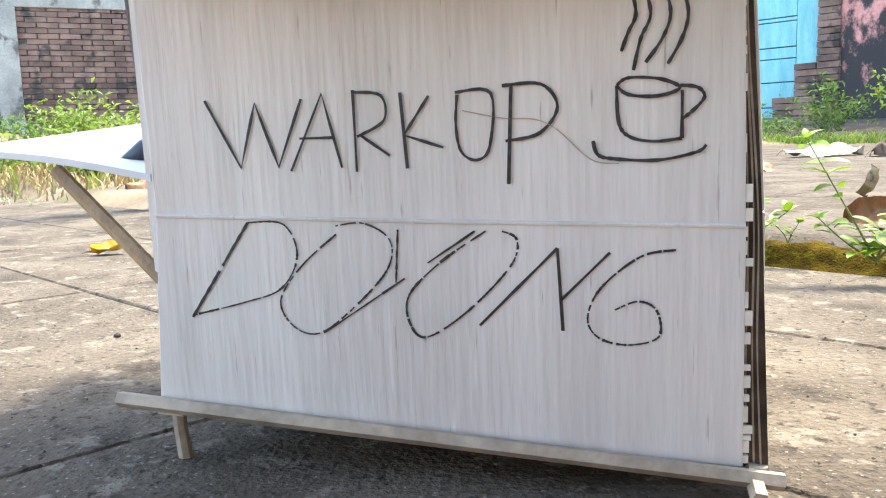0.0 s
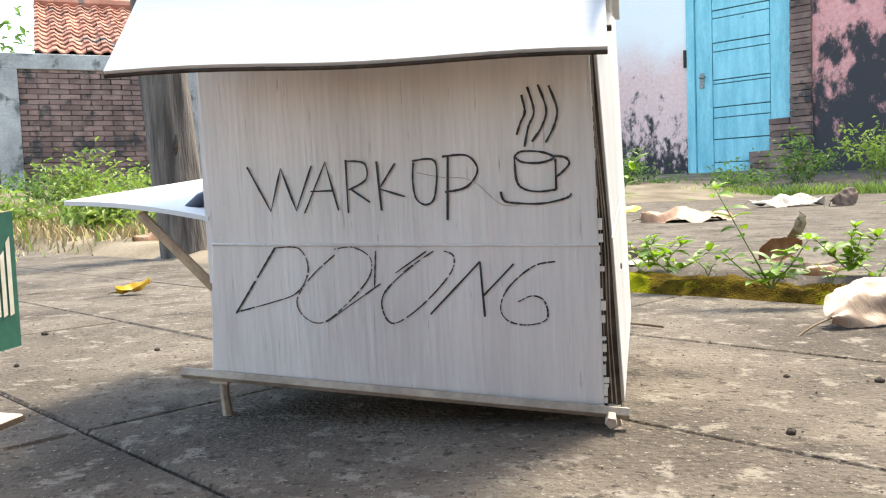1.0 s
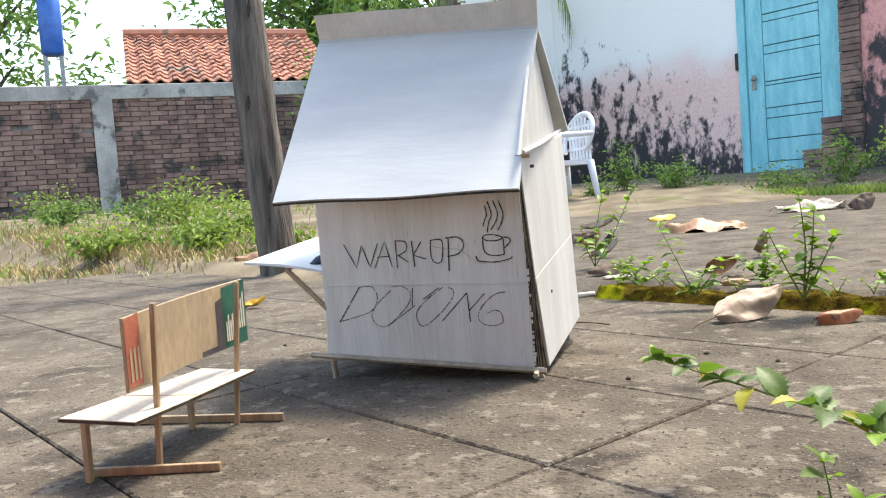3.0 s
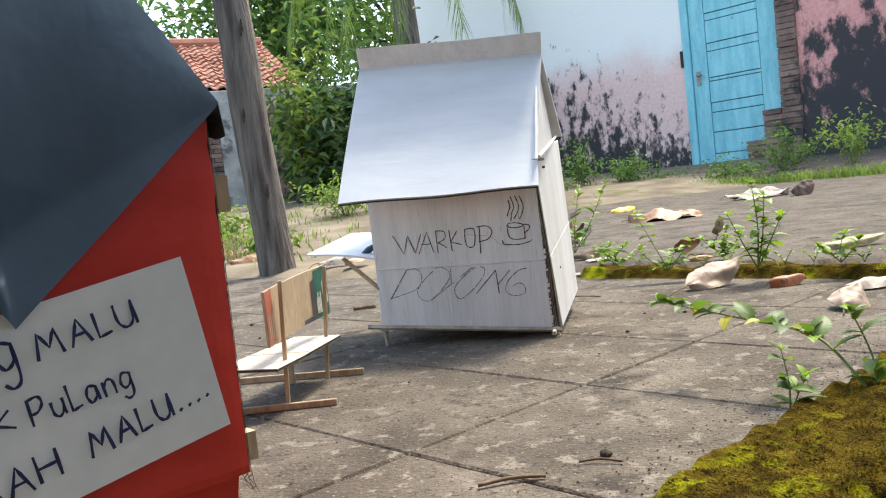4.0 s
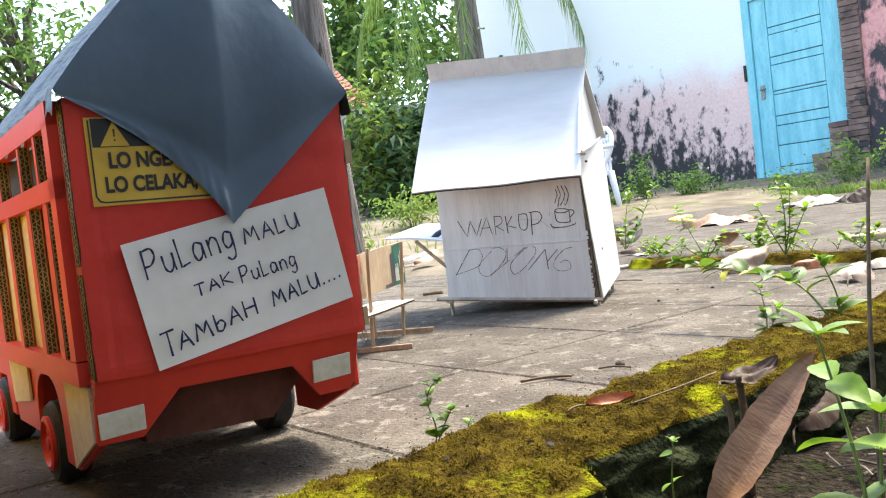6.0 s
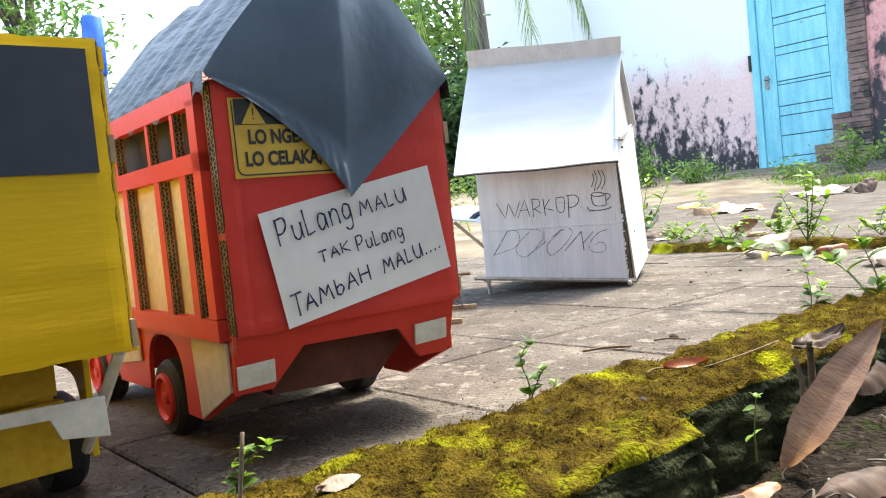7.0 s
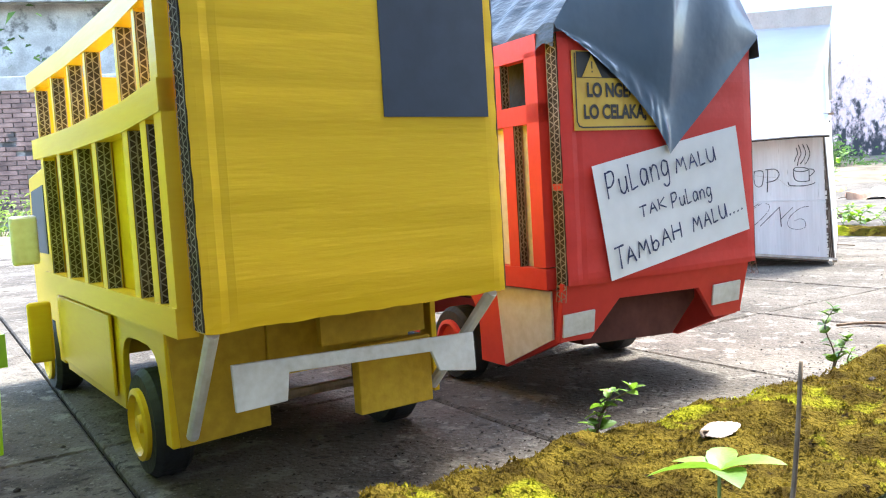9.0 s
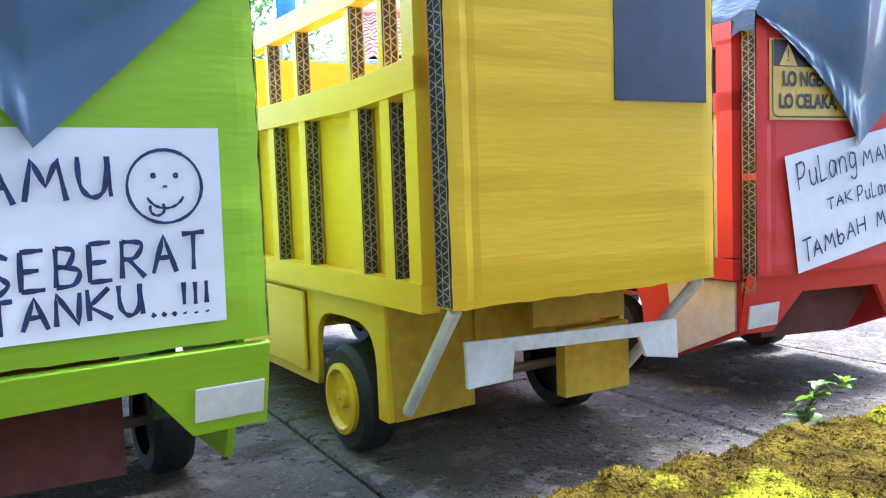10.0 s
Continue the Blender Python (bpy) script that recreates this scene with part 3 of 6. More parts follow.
    # other walls and floor
    part("left_wall", Shape().prism([(0.004, 0.036), (0.262, 0.045), (0.262, 0.30), (0.10, 0.43), (-0.004, 0.26)], -0.1405, -0.1365, "x"), WHITE, root)
    part("back_wall", Shape().prism([(-0.1365, 0.045), (0.142, 0.04), (0.14, 0.32), (-0.1365, 0.32)], 0.258, 0.262), WHITE, root)
    part("floor", Shape().prism([(-0.136, 0.005), (0.14, 0.005), (0.14, 0.257), (-0.136, 0.257)], 0.036, 0.040, "z", pose(0, 0, -0.002, 1.8, 4, 0)), CARD, root)
    # right wall: two painted boards standing a finger off the corner
    def board(name, corners, label=""):
        q = Shape()
        inner = [Vector(p) + Vector((-0.004, 0, 0)) for p in corners]
        q.add([*corners, *inner], [(0, 1, 2, 3), (7, 6, 5, 4)] + [(i, i + 4, (i + 1) % 4 + 4, (i + 1) % 4) for i in range(4)])
        return part(name, q, WHITE, root, label, bevel=0.0008)
    board("right_wall_lower", [(0.1560, 0.034, 0.008), (0.1690, 0.282, 0.034), (0.1650, 0.276, 0.166), (0.1500, 0.006, 0.128)])
    board("right_wall_upper", [(0.1498, 0.006, 0.1284), (0.1648, 0.276, 0.1664), (0.1600, 0.270, 0.322), (0.1400, -0.004, 0.290)])
    # Dark wedge paints the shaded gap behind the open corrugated edge.
    part("corner_edge", Shape().prism([(0.1410, 0.013), (0.1535, 0.010), (0.1480, 0.128), (0.1395, 0.262), (0.1370, 0.25)], 0.006, 0.012), CARD_DARK, root, "open corrugated edge with its shaded gap painted dark", m=pose(0, 0, 0, 2.13, 0, 0))
    lay = Shape()
    for k, dx in enumerate((0.003, 0.0062, 0.0088)):
        lay.ribbon(smooth_line([(0.1400 + dx * 1.15, 0.014), (0.1402 + dx * 0.8, 0.07), (0.1400 + dx * 0.72, 0.128), (0.1378 + dx * 0.35, 0.20), (0.1370 + dx * 0.2, 0.255)], 6), 0.0008, lambda x, z: (x, (z - 0.02) * ft + 0.0052, z))
    part("liner_edge", lay, FLUTE, root, "thin paper layers of the torn board")
    rng = random.Random(3)
    torn = Shape()
    z = 0.016
    while z < 0.24:
        d = rng.uniform(0.002, 0.008)
        w = rng.uniform(0.0005, 0.0042) * (0.3 + 0.7 * (z < 0.14))
        xe = 0.1415 - 0.0035 * (z - 0.016) / 0.22
        torn.box(xe - 0.001, xe + w, (z - 0.02) * ft + 0.0008, (z - 0.02) * ft + 0.003, z, z + d)
        z += d + rng.uniform(0, 0.004)
    tagged(part("torn_edge", torn, PLATE, root, "torn white paper along the corner"), kind="stuff")
    part("crease", Shape().tube([face(-0.134, 0.1308, 0.0), face(0.0, 0.1268, 0.0003), face(0.1405, 0.1232, 0.0)], 0.0011, 6), WHITE, root, "raised fold across the front")
    gable = part("gable", Shape().prism([(-0.045, 0.282), (0.272, 0.322), (0.105, 0.452)], 0.146, 0.150, "x"), WHITE, root, "triangular gable board", bevel=0.0008)
    part("gable_rail", Shape().tube([(0.151, -0.03, 0.286), (0.152, 0.12, 0.304), (0.155, 0.285, 0.330)], 0.0028, 6), WHITE, root)
    # Dark pegs in place of the shade inside the nail holes.
    for x, y, z in ((0.1522, 0.030, 0.270), (0.1530, 0.150, 0.262), (0.1560, 0.200, 0.250), (0.1585, 0.245, 0.285), (0.1590, 0.180, 0.120), (0.1565, 0.090, 0.100), (0.1620, 0.225, 0.090)):
        part("nail_hole", Shape().tube([(x - 0.004, y, z), (x + 0.0006, y, z)], 0.0022, 7), CARD_DARK, root)
    part("stick_end", Shape().box(0.140, 0.158, -0.030, -0.024, 0.279, 0.283), STICK, root)
    # roof
    L, R = -0.166, 0.149

    def roof_pt(a, b, k):
        x = L + (R - L) * a
        y = -0.076 + 0.012 * a + (0.100 + 0.076 - 0.012 * a) * b
        z = 0.247 - 0.005 * a + (0.478 - 0.018 * a - 0.247 + 0.005 * a) * b - 0.010 * math.sin(math.pi * b) + 0.0012 * math.sin(9 * a) * (1 - b) ** 2
        x += -0.004 * math.sin(math.pi * b) + (0.010 * b if a > 0.5 else 0.006 * b)
        return Vector((x, y, z)) + Vector((0, 0.0035, -0.003)) * k
    s = Shape()
    s.grid(24, 16, lambda a, b: roof_pt(a, b, 0))
    s.grid(24, 16, lambda a, b: roof_pt(a, b, 1))
    for b in (0, 1):
        s.grid(24, 1, lambda a, k: roof_pt(a, b, k))
    for a in (0, 1):
        s.grid(16, 1, lambda b, k: roof_pt(a, b, k))
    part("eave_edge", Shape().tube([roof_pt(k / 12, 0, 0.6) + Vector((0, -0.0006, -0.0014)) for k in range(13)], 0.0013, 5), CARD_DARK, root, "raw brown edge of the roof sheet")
    part("front_roof", s, ROOF_WHITE, root, "white-painted bowed roof sheet", smooth=False, weld=True)
    s = Shape()
    top = lambda a, b, k: roof_pt(a, 1, 0) + Vector((0.004 * b, -0.022 * b + 0.003 * k, 0.031 * b + 0.001 * math.sin(8 * a) * b))
    for k in (0, 1):
        s.grid(24, 3, lambda a, b: top(a, b, k))
    s.grid(24, 1, lambda a, k: top(a, 1, k))
    for a in (0, 1):
        s.grid(3, 1, lambda b, k: top(a, b, k))
    part("ridge_flap", s, WHITE, root, "grey-white upright strip along the ridge", weld=True)
    back = lambda a, b, k: roof_pt(a, 1, 0).lerp(Vector((L + (R + 0.016 - L) * a, 0.318, 0.345 - 0.012 * a)), b) + Vector((0, -0.003, -0.003)) * k
    s = Shape()
    for k in (0, 1):
        s.grid(12, 6, lambda a, b: back(a, b, k))
    s.grid(12, 1, lambda a, k: back(a, 1, k))
    for a in (0, 1):
        s.grid(6, 1, lambda b, k: back(a, b, k))
    part("back_roof", s, ROOF_WHITE, root, weld=True)
    # sticks below
    part("front_sill", Shape().tube([(-0.163, -0.004, 0.037), (0.158, -0.006, 0.011)], 0.0042, 5), STICK_GREY, root)
    part("side_sill", Shape().tube([(0.146, -0.02, 0.008), (0.150, 0.272, 0.046)], 0.004, 5), STICK_GREY, root)
    for x, y, z in ((-0.139, 0.012, 0.036), (0.149, 0.004, 0.010), (0.150, 0.258, 0.048), (-0.135, 0.258, 0.045)):
        part("leg", Shape().tube([(x, y, z + 0.004), (x, y, z * 0.5), (x + 0.001, y + 0.002, -0.001)], [0.0042, 0.0036, 0.0040], 7), STICK_GREY, root)
    part("knot", Shape().tube([(-0.146, 0.006, 0.030), (-0.132, 0.006, 0.029)], 0.004, 6), PLATE, root)
    # awning on the far side wall
    A, B, C, D = Vector((-0.1375, -0.001, 0.151)), Vector((-0.266, 0.016, 0.166)), Vector((-0.262, 0.252, 0.186)), Vector((-0.139, 0.245, 0.172))
    s = Shape()
    for k in (0, 1):
        s.grid(8, 8, lambda a, b: A.lerp(B, a).lerp(D.lerp(C, a), b) + Vector((0, 0, -0.0035 * k + 0.003 * math.sin(3 * a))))
    for b in (0, 1):
        s.grid(8, 1, lambda a, k: A.lerp(B, a).lerp(D.lerp(C, a), b) + Vector((0, 0, -0.0035 * k + 0.003 * math.sin(3 * a))))
    for a in (0, 1):
        s.grid(8, 1, lambda b, k: A.lerp(B, a).lerp(D.lerp(C, a), b) + Vector((0, 0, -0.0035 * k + 0.003 * math.sin(3 * a))))
    flap = part("awning", s, ROOF_WHITE, root, "white propped-up serving flap", weld=True)
    part("strut", Shape().tube([(-0.199, 0.012, 0.154), (-0.138, 0.004, 0.098)], 0.0038, 6), STICK, flap, "bare bamboo prop")
    part("latch", Shape().tube([(-0.170, 0.030, 0.156), (-0.160, 0.034, 0.163), (-0.146, 0.036, 0.170)], [0.004, 0.006, 0.0045], 8), BLACK, flap, "dark rounded latch", smooth=True)
    return root


build_kiosk()


# ---- bench ----
def build_bench():
    root = thing("toy_bench", "small cardboard and stick bench with printed carton backrest, standing on concrete", "bench", pose(-0.188, 0.044, 0, 0, 0, -6))
    part("seat", Shape().prism([(-0.083, -0.112), (0.006, -0.125), (0.012, -0.05), (0.016, 0.085), (-0.058, 0.098), (-0.070, 0.0)], 0.056, 0.0605, "z"), CARD_SEAT, root, bevel=0.0006)
    part("seat_fold", Shape().box(-0.078, 0.012, -0.031, -0.029, 0.0606, 0.0611), CARD, root)
    board = Shape()
    for k in (0, 1):
        board.grid(14, 4, lambda a, b: (-0.0055 - 0.0035 * k - 0.006 * math.sin(math.pi * a), -0.112 + 0.228 * a, 0.083 + 0.006 * a + (0.068 + 0.004 * a) * b))
    for b in (0, 1):
        board.grid(14, 1, lambda a, k: (-0.0055 - 0.0035 * k - 0.006 * math.sin(math.pi * a), -0.112 + 0.228 * a, 0.083 + 0.006 * a + (0.068 + 0.004 * a) * b))
    for a in (0, 1):
        board.grid(4, 1, lambda b, k: (-0.0055 - 0.0035 * k - 0.006 * math.sin(math.pi * a), -0.112 + 0.228 * a, 0.083 + 0.006 * a + (0.068 + 0.004 * a) * b))
    bk = part("backrest", board, CARD, root, "brown carton board", weld=True)

    def patch(name, a0, a1, b0, b1, mat, lift=0.0005):
        q = Shape().grid(8, 2, lambda a, b: (-0.0055 + lift - 0.006 * math.sin(math.pi * (a0 + (a1 - a0) * a)), -0.112 + 0.228 * (a0 + (a1 - a0) * a),
                                            0.083 + 0.006 * (a0 + (a1 - a0) * a) + (0.068 + 0.004 * a) * (b0 + (b1 - b0) * b)))
        return part(name, q, mat, bk)
    patch("green_print", 0.80, 1.0, 0.0, 1.0, PRINT_GREEN)
    patch("dark_print", 0.74, 0.80, 0.0, 0.8, PRINT_DARK)
    patch("dark_print", 0.60, 0.74, 0.0, 0.09, PRINT_DARK)
    patch("red_print", 0.0, 0.11, 0.05, 0.97, PRINT_RED)
    for i in range(4):
        patch("print_bar", 0.815 + 0.018 * i, 0.828 + 0.018 * i, 0.1, 0.42 + 0.1 * (i % 2), CARD_PALE, 0.001)
        patch("print_bar", 0.91 + 0.02 * i, 0.923 + 0.02 * i, 0.25, 0.72 + 0.1 * (i % 2), CARD_PALE, 0.001)
    for i in range(3):
        patch("print_bar", 0.02 + 0.03 * i, 0.035 + 0.03 * i, 0.12, 0.55, CARD, 0.001)
    # Thin dark rim paints the shade inside the seat's open corrugation.
    part("seat_edge", Shape().prism([(-0.0838, -0.1128), (0.0066, -0.1258), (0.0126, -0.05), (0.0166, 0.0856), (-0.0584, 0.0987), (-0.0708, 0.0)], 0.0568, 0.0596, "z"), CARD_DARK, root, "open corrugation along the rim, its shade painted dark")
    for y, top, lean in ((-0.075, 0.160, 3.0), (0.0775, 0.162, 5.0)):
        part("post", Shape().box(-0.0026, 0.0026, -0.0022, 0.0022, 0, top, pose(-0.007, y, 0, 0, lean, 0)), STICK, root, bevel=0.0006)
    for x, y in ((-0.056, -0.112), (-0.052, 0.058)):
        part("leg", Shape().box(x - 0.003, x + 0.003, y - 0.003, y + 0.003, 0, 0.0566), STICK, root, bevel=0.0006)
    part("foot", Shape().box(-0.066, 0.058, -0.0028, 0.0028, 0.0, 0.008, pose(0, -0.085, 0, 0, 0, 10)), STICK, root, bevel=0.0008)
    part("foot", Shape().box(-0.142, 0.044, -0.0028, 0.0028, 0.001, 0.009, pose(0, 0.088, 0, 0, 0, 4)), STICK, root, bevel=0.0008)
    return root


build_bench()


# ---- toy trucks ----
def flute(shape, a0, a1, b0, b1, place, pitch=0.0066, rows=2):
    """Open corrugation seen edge-on: liners and waves as thin strips in the plane given by place(across, along)."""
    n = max(4, int((b1 - b0) / pitch * 8))
    w = (a1 - a0) / rows
    for r in range(rows + 1):
        shape.ribbon([(a0 + w * r, b0 + (b1 - b0) * i / 12) for i in range(13)], 0.0008, place)
    for r in range(rows):
        shift = 1.3 * r
        shape.ribbon([(a0 + w * (r + 0.5) + 0.44 * w * math.sin(2 * math.pi * (b0 + (b1 - b0) * i / n) / (pitch * (1 + 0.15 * r)) + shift), b0 + (b1 - b0) * i / n) for i in range(n + 1)], 0.0007, place)


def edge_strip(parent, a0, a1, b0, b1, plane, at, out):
    """Open edge: a flat dark backing for the shade between its flutes. plane 'y': across x, along z; plane 'x': across
    y, along z.
    """
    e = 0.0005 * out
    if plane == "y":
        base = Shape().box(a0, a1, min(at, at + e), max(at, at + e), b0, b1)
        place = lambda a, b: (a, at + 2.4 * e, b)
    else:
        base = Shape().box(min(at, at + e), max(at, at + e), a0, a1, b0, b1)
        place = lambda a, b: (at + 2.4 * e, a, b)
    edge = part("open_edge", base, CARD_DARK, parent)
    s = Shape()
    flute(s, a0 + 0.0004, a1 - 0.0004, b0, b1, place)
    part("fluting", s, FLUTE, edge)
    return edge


def wheel(parent, x, y, r, width, rim_mat, side):
    w = Shape()
    ring = [(0.62 * r, 0.5), (0.90 * r, 0.5), (r, 0.32), (r, -0.32), (0.90 * r, -0.5), (0.62 * r, -0.5)]
    n = 28
    w.grid(n, len(ring) - 1, lambda a, b: (x + ring[round(b * 5)][1] * width, y + ring[round(b * 5)][0] * math.cos(2 * math.pi * a), r + ring[round(b * 5)][0] * math.sin(2 * math.pi * a)))
    wh = part("wheel", w, RUBBER, parent, "black foam tyre", weld=True)
    q = Shape()
    prof = [(0.66 * r, 0.40), (0.66 * r, 0.62), (0.56 * r, 0.66), (0.50 * r, 0.50), (0.18 * r, 0.48), (0.16 * r, 0.62), (0.001, 0.63)]
    q.grid(n, len(prof) - 1, lambda a, b: (x + side * prof[round(b * 6)][1] * width, y + prof[round(b * 6)][0] * math.cos(2 * math.pi * a), r + prof[round(b * 6)][0] * math.sin(2 * math.pi * a)))
    part("rim", q, rim_mat, wh, weld=True)
    q = Shape()
    q.grid(n, 1, lambda a, b: (x - side * 0.2 * width, y + 0.7 * r * b * math.cos(2 * math.pi * a), r + 0.7 * r * b * math.sin(2 * math.pi * a)))
    part("inner_disc", q, RUBBER, wh)
    return wh


def cargo_sides(root, c):
    """Side walls of the load bed: rails, slats with open edges, and panels between them, on both sides."""
    h, z0, z1, n = c["half"], c["z0"], c["z1"], c["length"]
    for side in (-1, 1):
        if c["panel"]:
            part("side_panel", Shape().box(min(side * (h - 0.006), side * (h - 0.003)), max(side * (h - 0.006), side * (h - 0.003)), 0.018, n, z0 + 0.004, c["mid"][0] + 0.006), c["panel"], root)
        a, b = sorted((side * (h - 0.002), side * (h + c["out"])))
        for k, (lo, hi) in enumerate(((z0 - 0.003, z0 + 0.014), c["mid"], c["top"])):
            bow = c["bow"] * (k > 0)
            s = Shape()
            for y0, y1, e0, e1 in ((0.018, 0.10, 0.0, -bow), (0.10, n * 0.6, -bow, -bow), (n * 0.6, n, -bow, 0.0)):
                s.add([(a, y0, lo + e0), (b, y0, lo + e0), (b, y0, hi + e0), (a, y0, hi + e0), (a, y1, lo + e1), (b, y1, lo + e1), (b, y1, hi + e1), (a, y1, hi + e1)],
                      [(0, 1, 2, 3), (7, 6, 5, 4), (0, 4, 5, 1), (1, 5, 6, 2), (2, 6, 7, 3), (3, 7, 4, 0)])
            part("rail", s, c["paint"], root, weld=True)
        if side > 0 and not c["both"]:
            continue
        for y in c["slats"]:
            s1 = part("slat", Shape().box(a + 0.0012 * (side < 0), b - 0.0012 * (side > 0), y, y + c["slat_w"], z0 + 0.014, c["mid"][0]), c["paint"], root)
            edge_strip(s1, a + 0.0015, b - 0.001, z0 + 0.014, c["mid"][0] - c["bow"], "y", y, -1)
        for y in c["bars"]:
            s2 = part("window_bar", Shape().box(a + 0.0012 * (side < 0), b - 0.0012 * (side > 0), y, y + c["slat_w"] * 0.5, c["mid"][1] - c["bow"], c["top"][0]), c["paint"], root)
            edge_strip(s2, a + 0.0015, b - 0.001, c["mid"][1] - c["bow"], c["top"][0] - c["bow"], "y", y, -1)


def truck_base(c, label, m):
    root = thing("toy_truck", label, "toy truck", m, group="cardboard toy trucks")
    h, z0, z1, n = c["half"], c["z0"], c["z1"], c["length"]
    gate = Shape()

    def board(a, b, back):
        x, z = -h + 2 * h * a, z0 + (z1 - z0) * b
        rim = 1 - smooth01(min(a, 1 - a, b, 1 - b) / 0.04)
        dent = 0.0011 * lump(x, z, 2 + h, 9) + 0.0009 * lump(x * 3, z * 62, h, 1) + 0.0007 * math.exp(-((a - 0.07) / 0.012) ** 2)
        ragged = 0.0011 * rim * lump(x * 90, z * 90, 5, 1)
        return (x + ragged, c["gate"] if back else max(-0.0004, dent * (1 - rim)) + 0.0010 * rim, z + ragged)
    gate.grid(44, 44, lambda a, b: board(a, b, False))
    gate.grid(44, 44, lambda a, b: board(a, b, True))
    for e in (0, 1):
        gate.grid(44, 1, lambda a, k: Vector(board(a, e, False)).lerp(Vector(board(a, e, True)), k))
        gate.grid(44, 1, lambda b, k: Vector(board(e, b, False)).lerp(Vector(board(e, b, True)), k))
    rear = part("tailgate", gate, c["paint"], root, weld=True, smooth=False)
    for side in (-1, 1):
        edge_strip(rear, 0.0012, c["gate"] - 0.0005, z0 + 0.001, z1 - 0.001, "x", side * h, side)
    part("load_floor", Shape().box(-h + 0.004, h - 0.004, 0.017, n, z0 - 0.002, z0 + 0.002), CARD, root)
    part("headboard", Shape().box(-h, h, n, n + 0.006, z0, z1), c["paint"], root)
    cargo_sides(root, c)
    for y, r in ((c["wheel_y"], c["r"]), (n + 0.07, c["r"])):
        for side in (-1, 1):
            wheel(root, side * (h - 0.012), y, r, 0.026, c["rim"], side)
    part("axle", Shape().tube([(-h + 0.01, c["wheel_y"], c["r"]), (h - 0.01, c["wheel_y"], c["r"])], 0.004, 8), STICK, root)
    part("axle", Shape().tube([(-h + 0.01, n + 0.07, c["r"]), (h - 0.01, n + 0.07, c["r"])], 0.004, 8), STICK, root)
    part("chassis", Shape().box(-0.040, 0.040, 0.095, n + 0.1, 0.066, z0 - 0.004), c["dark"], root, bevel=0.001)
    # cab in front of the load bed
    y0 = n + 0.012
    cab = part("cab", Shape().prism([(y0, 0.036), (y0 + 0.028, 0.036), (y0 + 0.034, 0.075), (y0 + 0.082, 0.075), (y0 + 0.088, 0.036), (y0 + 0.135, 0.036), (y0 + 0.14, 0.13), (y0 + 0.12, 0.225), (y0, 0.235)], -h + 0.003, h - 0.003, "x"), c["paint"], root, bevel=0.002)
    for side in (-1, 1):
        x0, x1 = sorted((side * (h - 0.003), side * (h - 0.002)))
        part("cab_window", Shape().prism([(y0 + 0.03, 0.145), (y0 + 0.115, 0.145), (y0 + 0.105, 0.21), (y0 + 0.03, 0.215)], x0, x1, "x"), BLACK, cab)
        part("mirror", Shape().box(*sorted((side * (h + 0.004), side * (h + 0.030))), y0 + 0.04, y0 + 0.046, 0.135, 0.185), c["mirror"], cab, bevel=0.003)
    return root


def side_skirts(root, c, mat, tail, square):
    """Lower body on both sides with the rear wheel arch cut out; tail is its rear outline from the load floor down."""
    h, z0, n, w = c["half"], c["z0"], c["length"], c["wheel_y"]
    bend = lambda q: math.copysign(abs(q) ** square, q)
    for side in (-1, 1):
        x0, x1 = sorted((side * (h - 0.006), side * (h - 0.001)))
        arch = [(w + 0.050 * bend(math.cos(math.pi * k / 14)), 0.044 + 0.052 * bend(math.sin(math.pi * k / 14))) for k in range(15)]
        part("side_skirt", Shape().prism(tail + [(w - 0.050, tail[-1][1])] + arch[::-1] + [(w + 0.052, 0.038), (n - 0.02, 0.036), (n, 0.08), (n, z0 - 0.004)], x0, x1, "x"), mat, root, bevel=0.0008)


def note(root, cx, cz, w, hgt, tilt, y, label):
    """A sheet of paper stuck on a tailgate; returns the sheet and the map from its own plane."""
    m = pose(cx, y, cz, 0, -tilt, 0)
    s = Shape()
    s.grid(10, 8, lambda a, b: (w * (a - 0.5), -0.0006 - 0.0012 * (abs(a - 0.5) * 2) ** 4 * (0.4 + b) - 0.0005 * math.sin(5 * a + 3 * b), hgt * (b - 0.5)))
    sheet = part("paper_note", s, PAPER, root, label, m=m, smooth=True)
    return sheet, lambda a, b: (a, -0.0014 - 0.0012 * (abs(a / w) * 2) ** 4 - 0.0004, b)


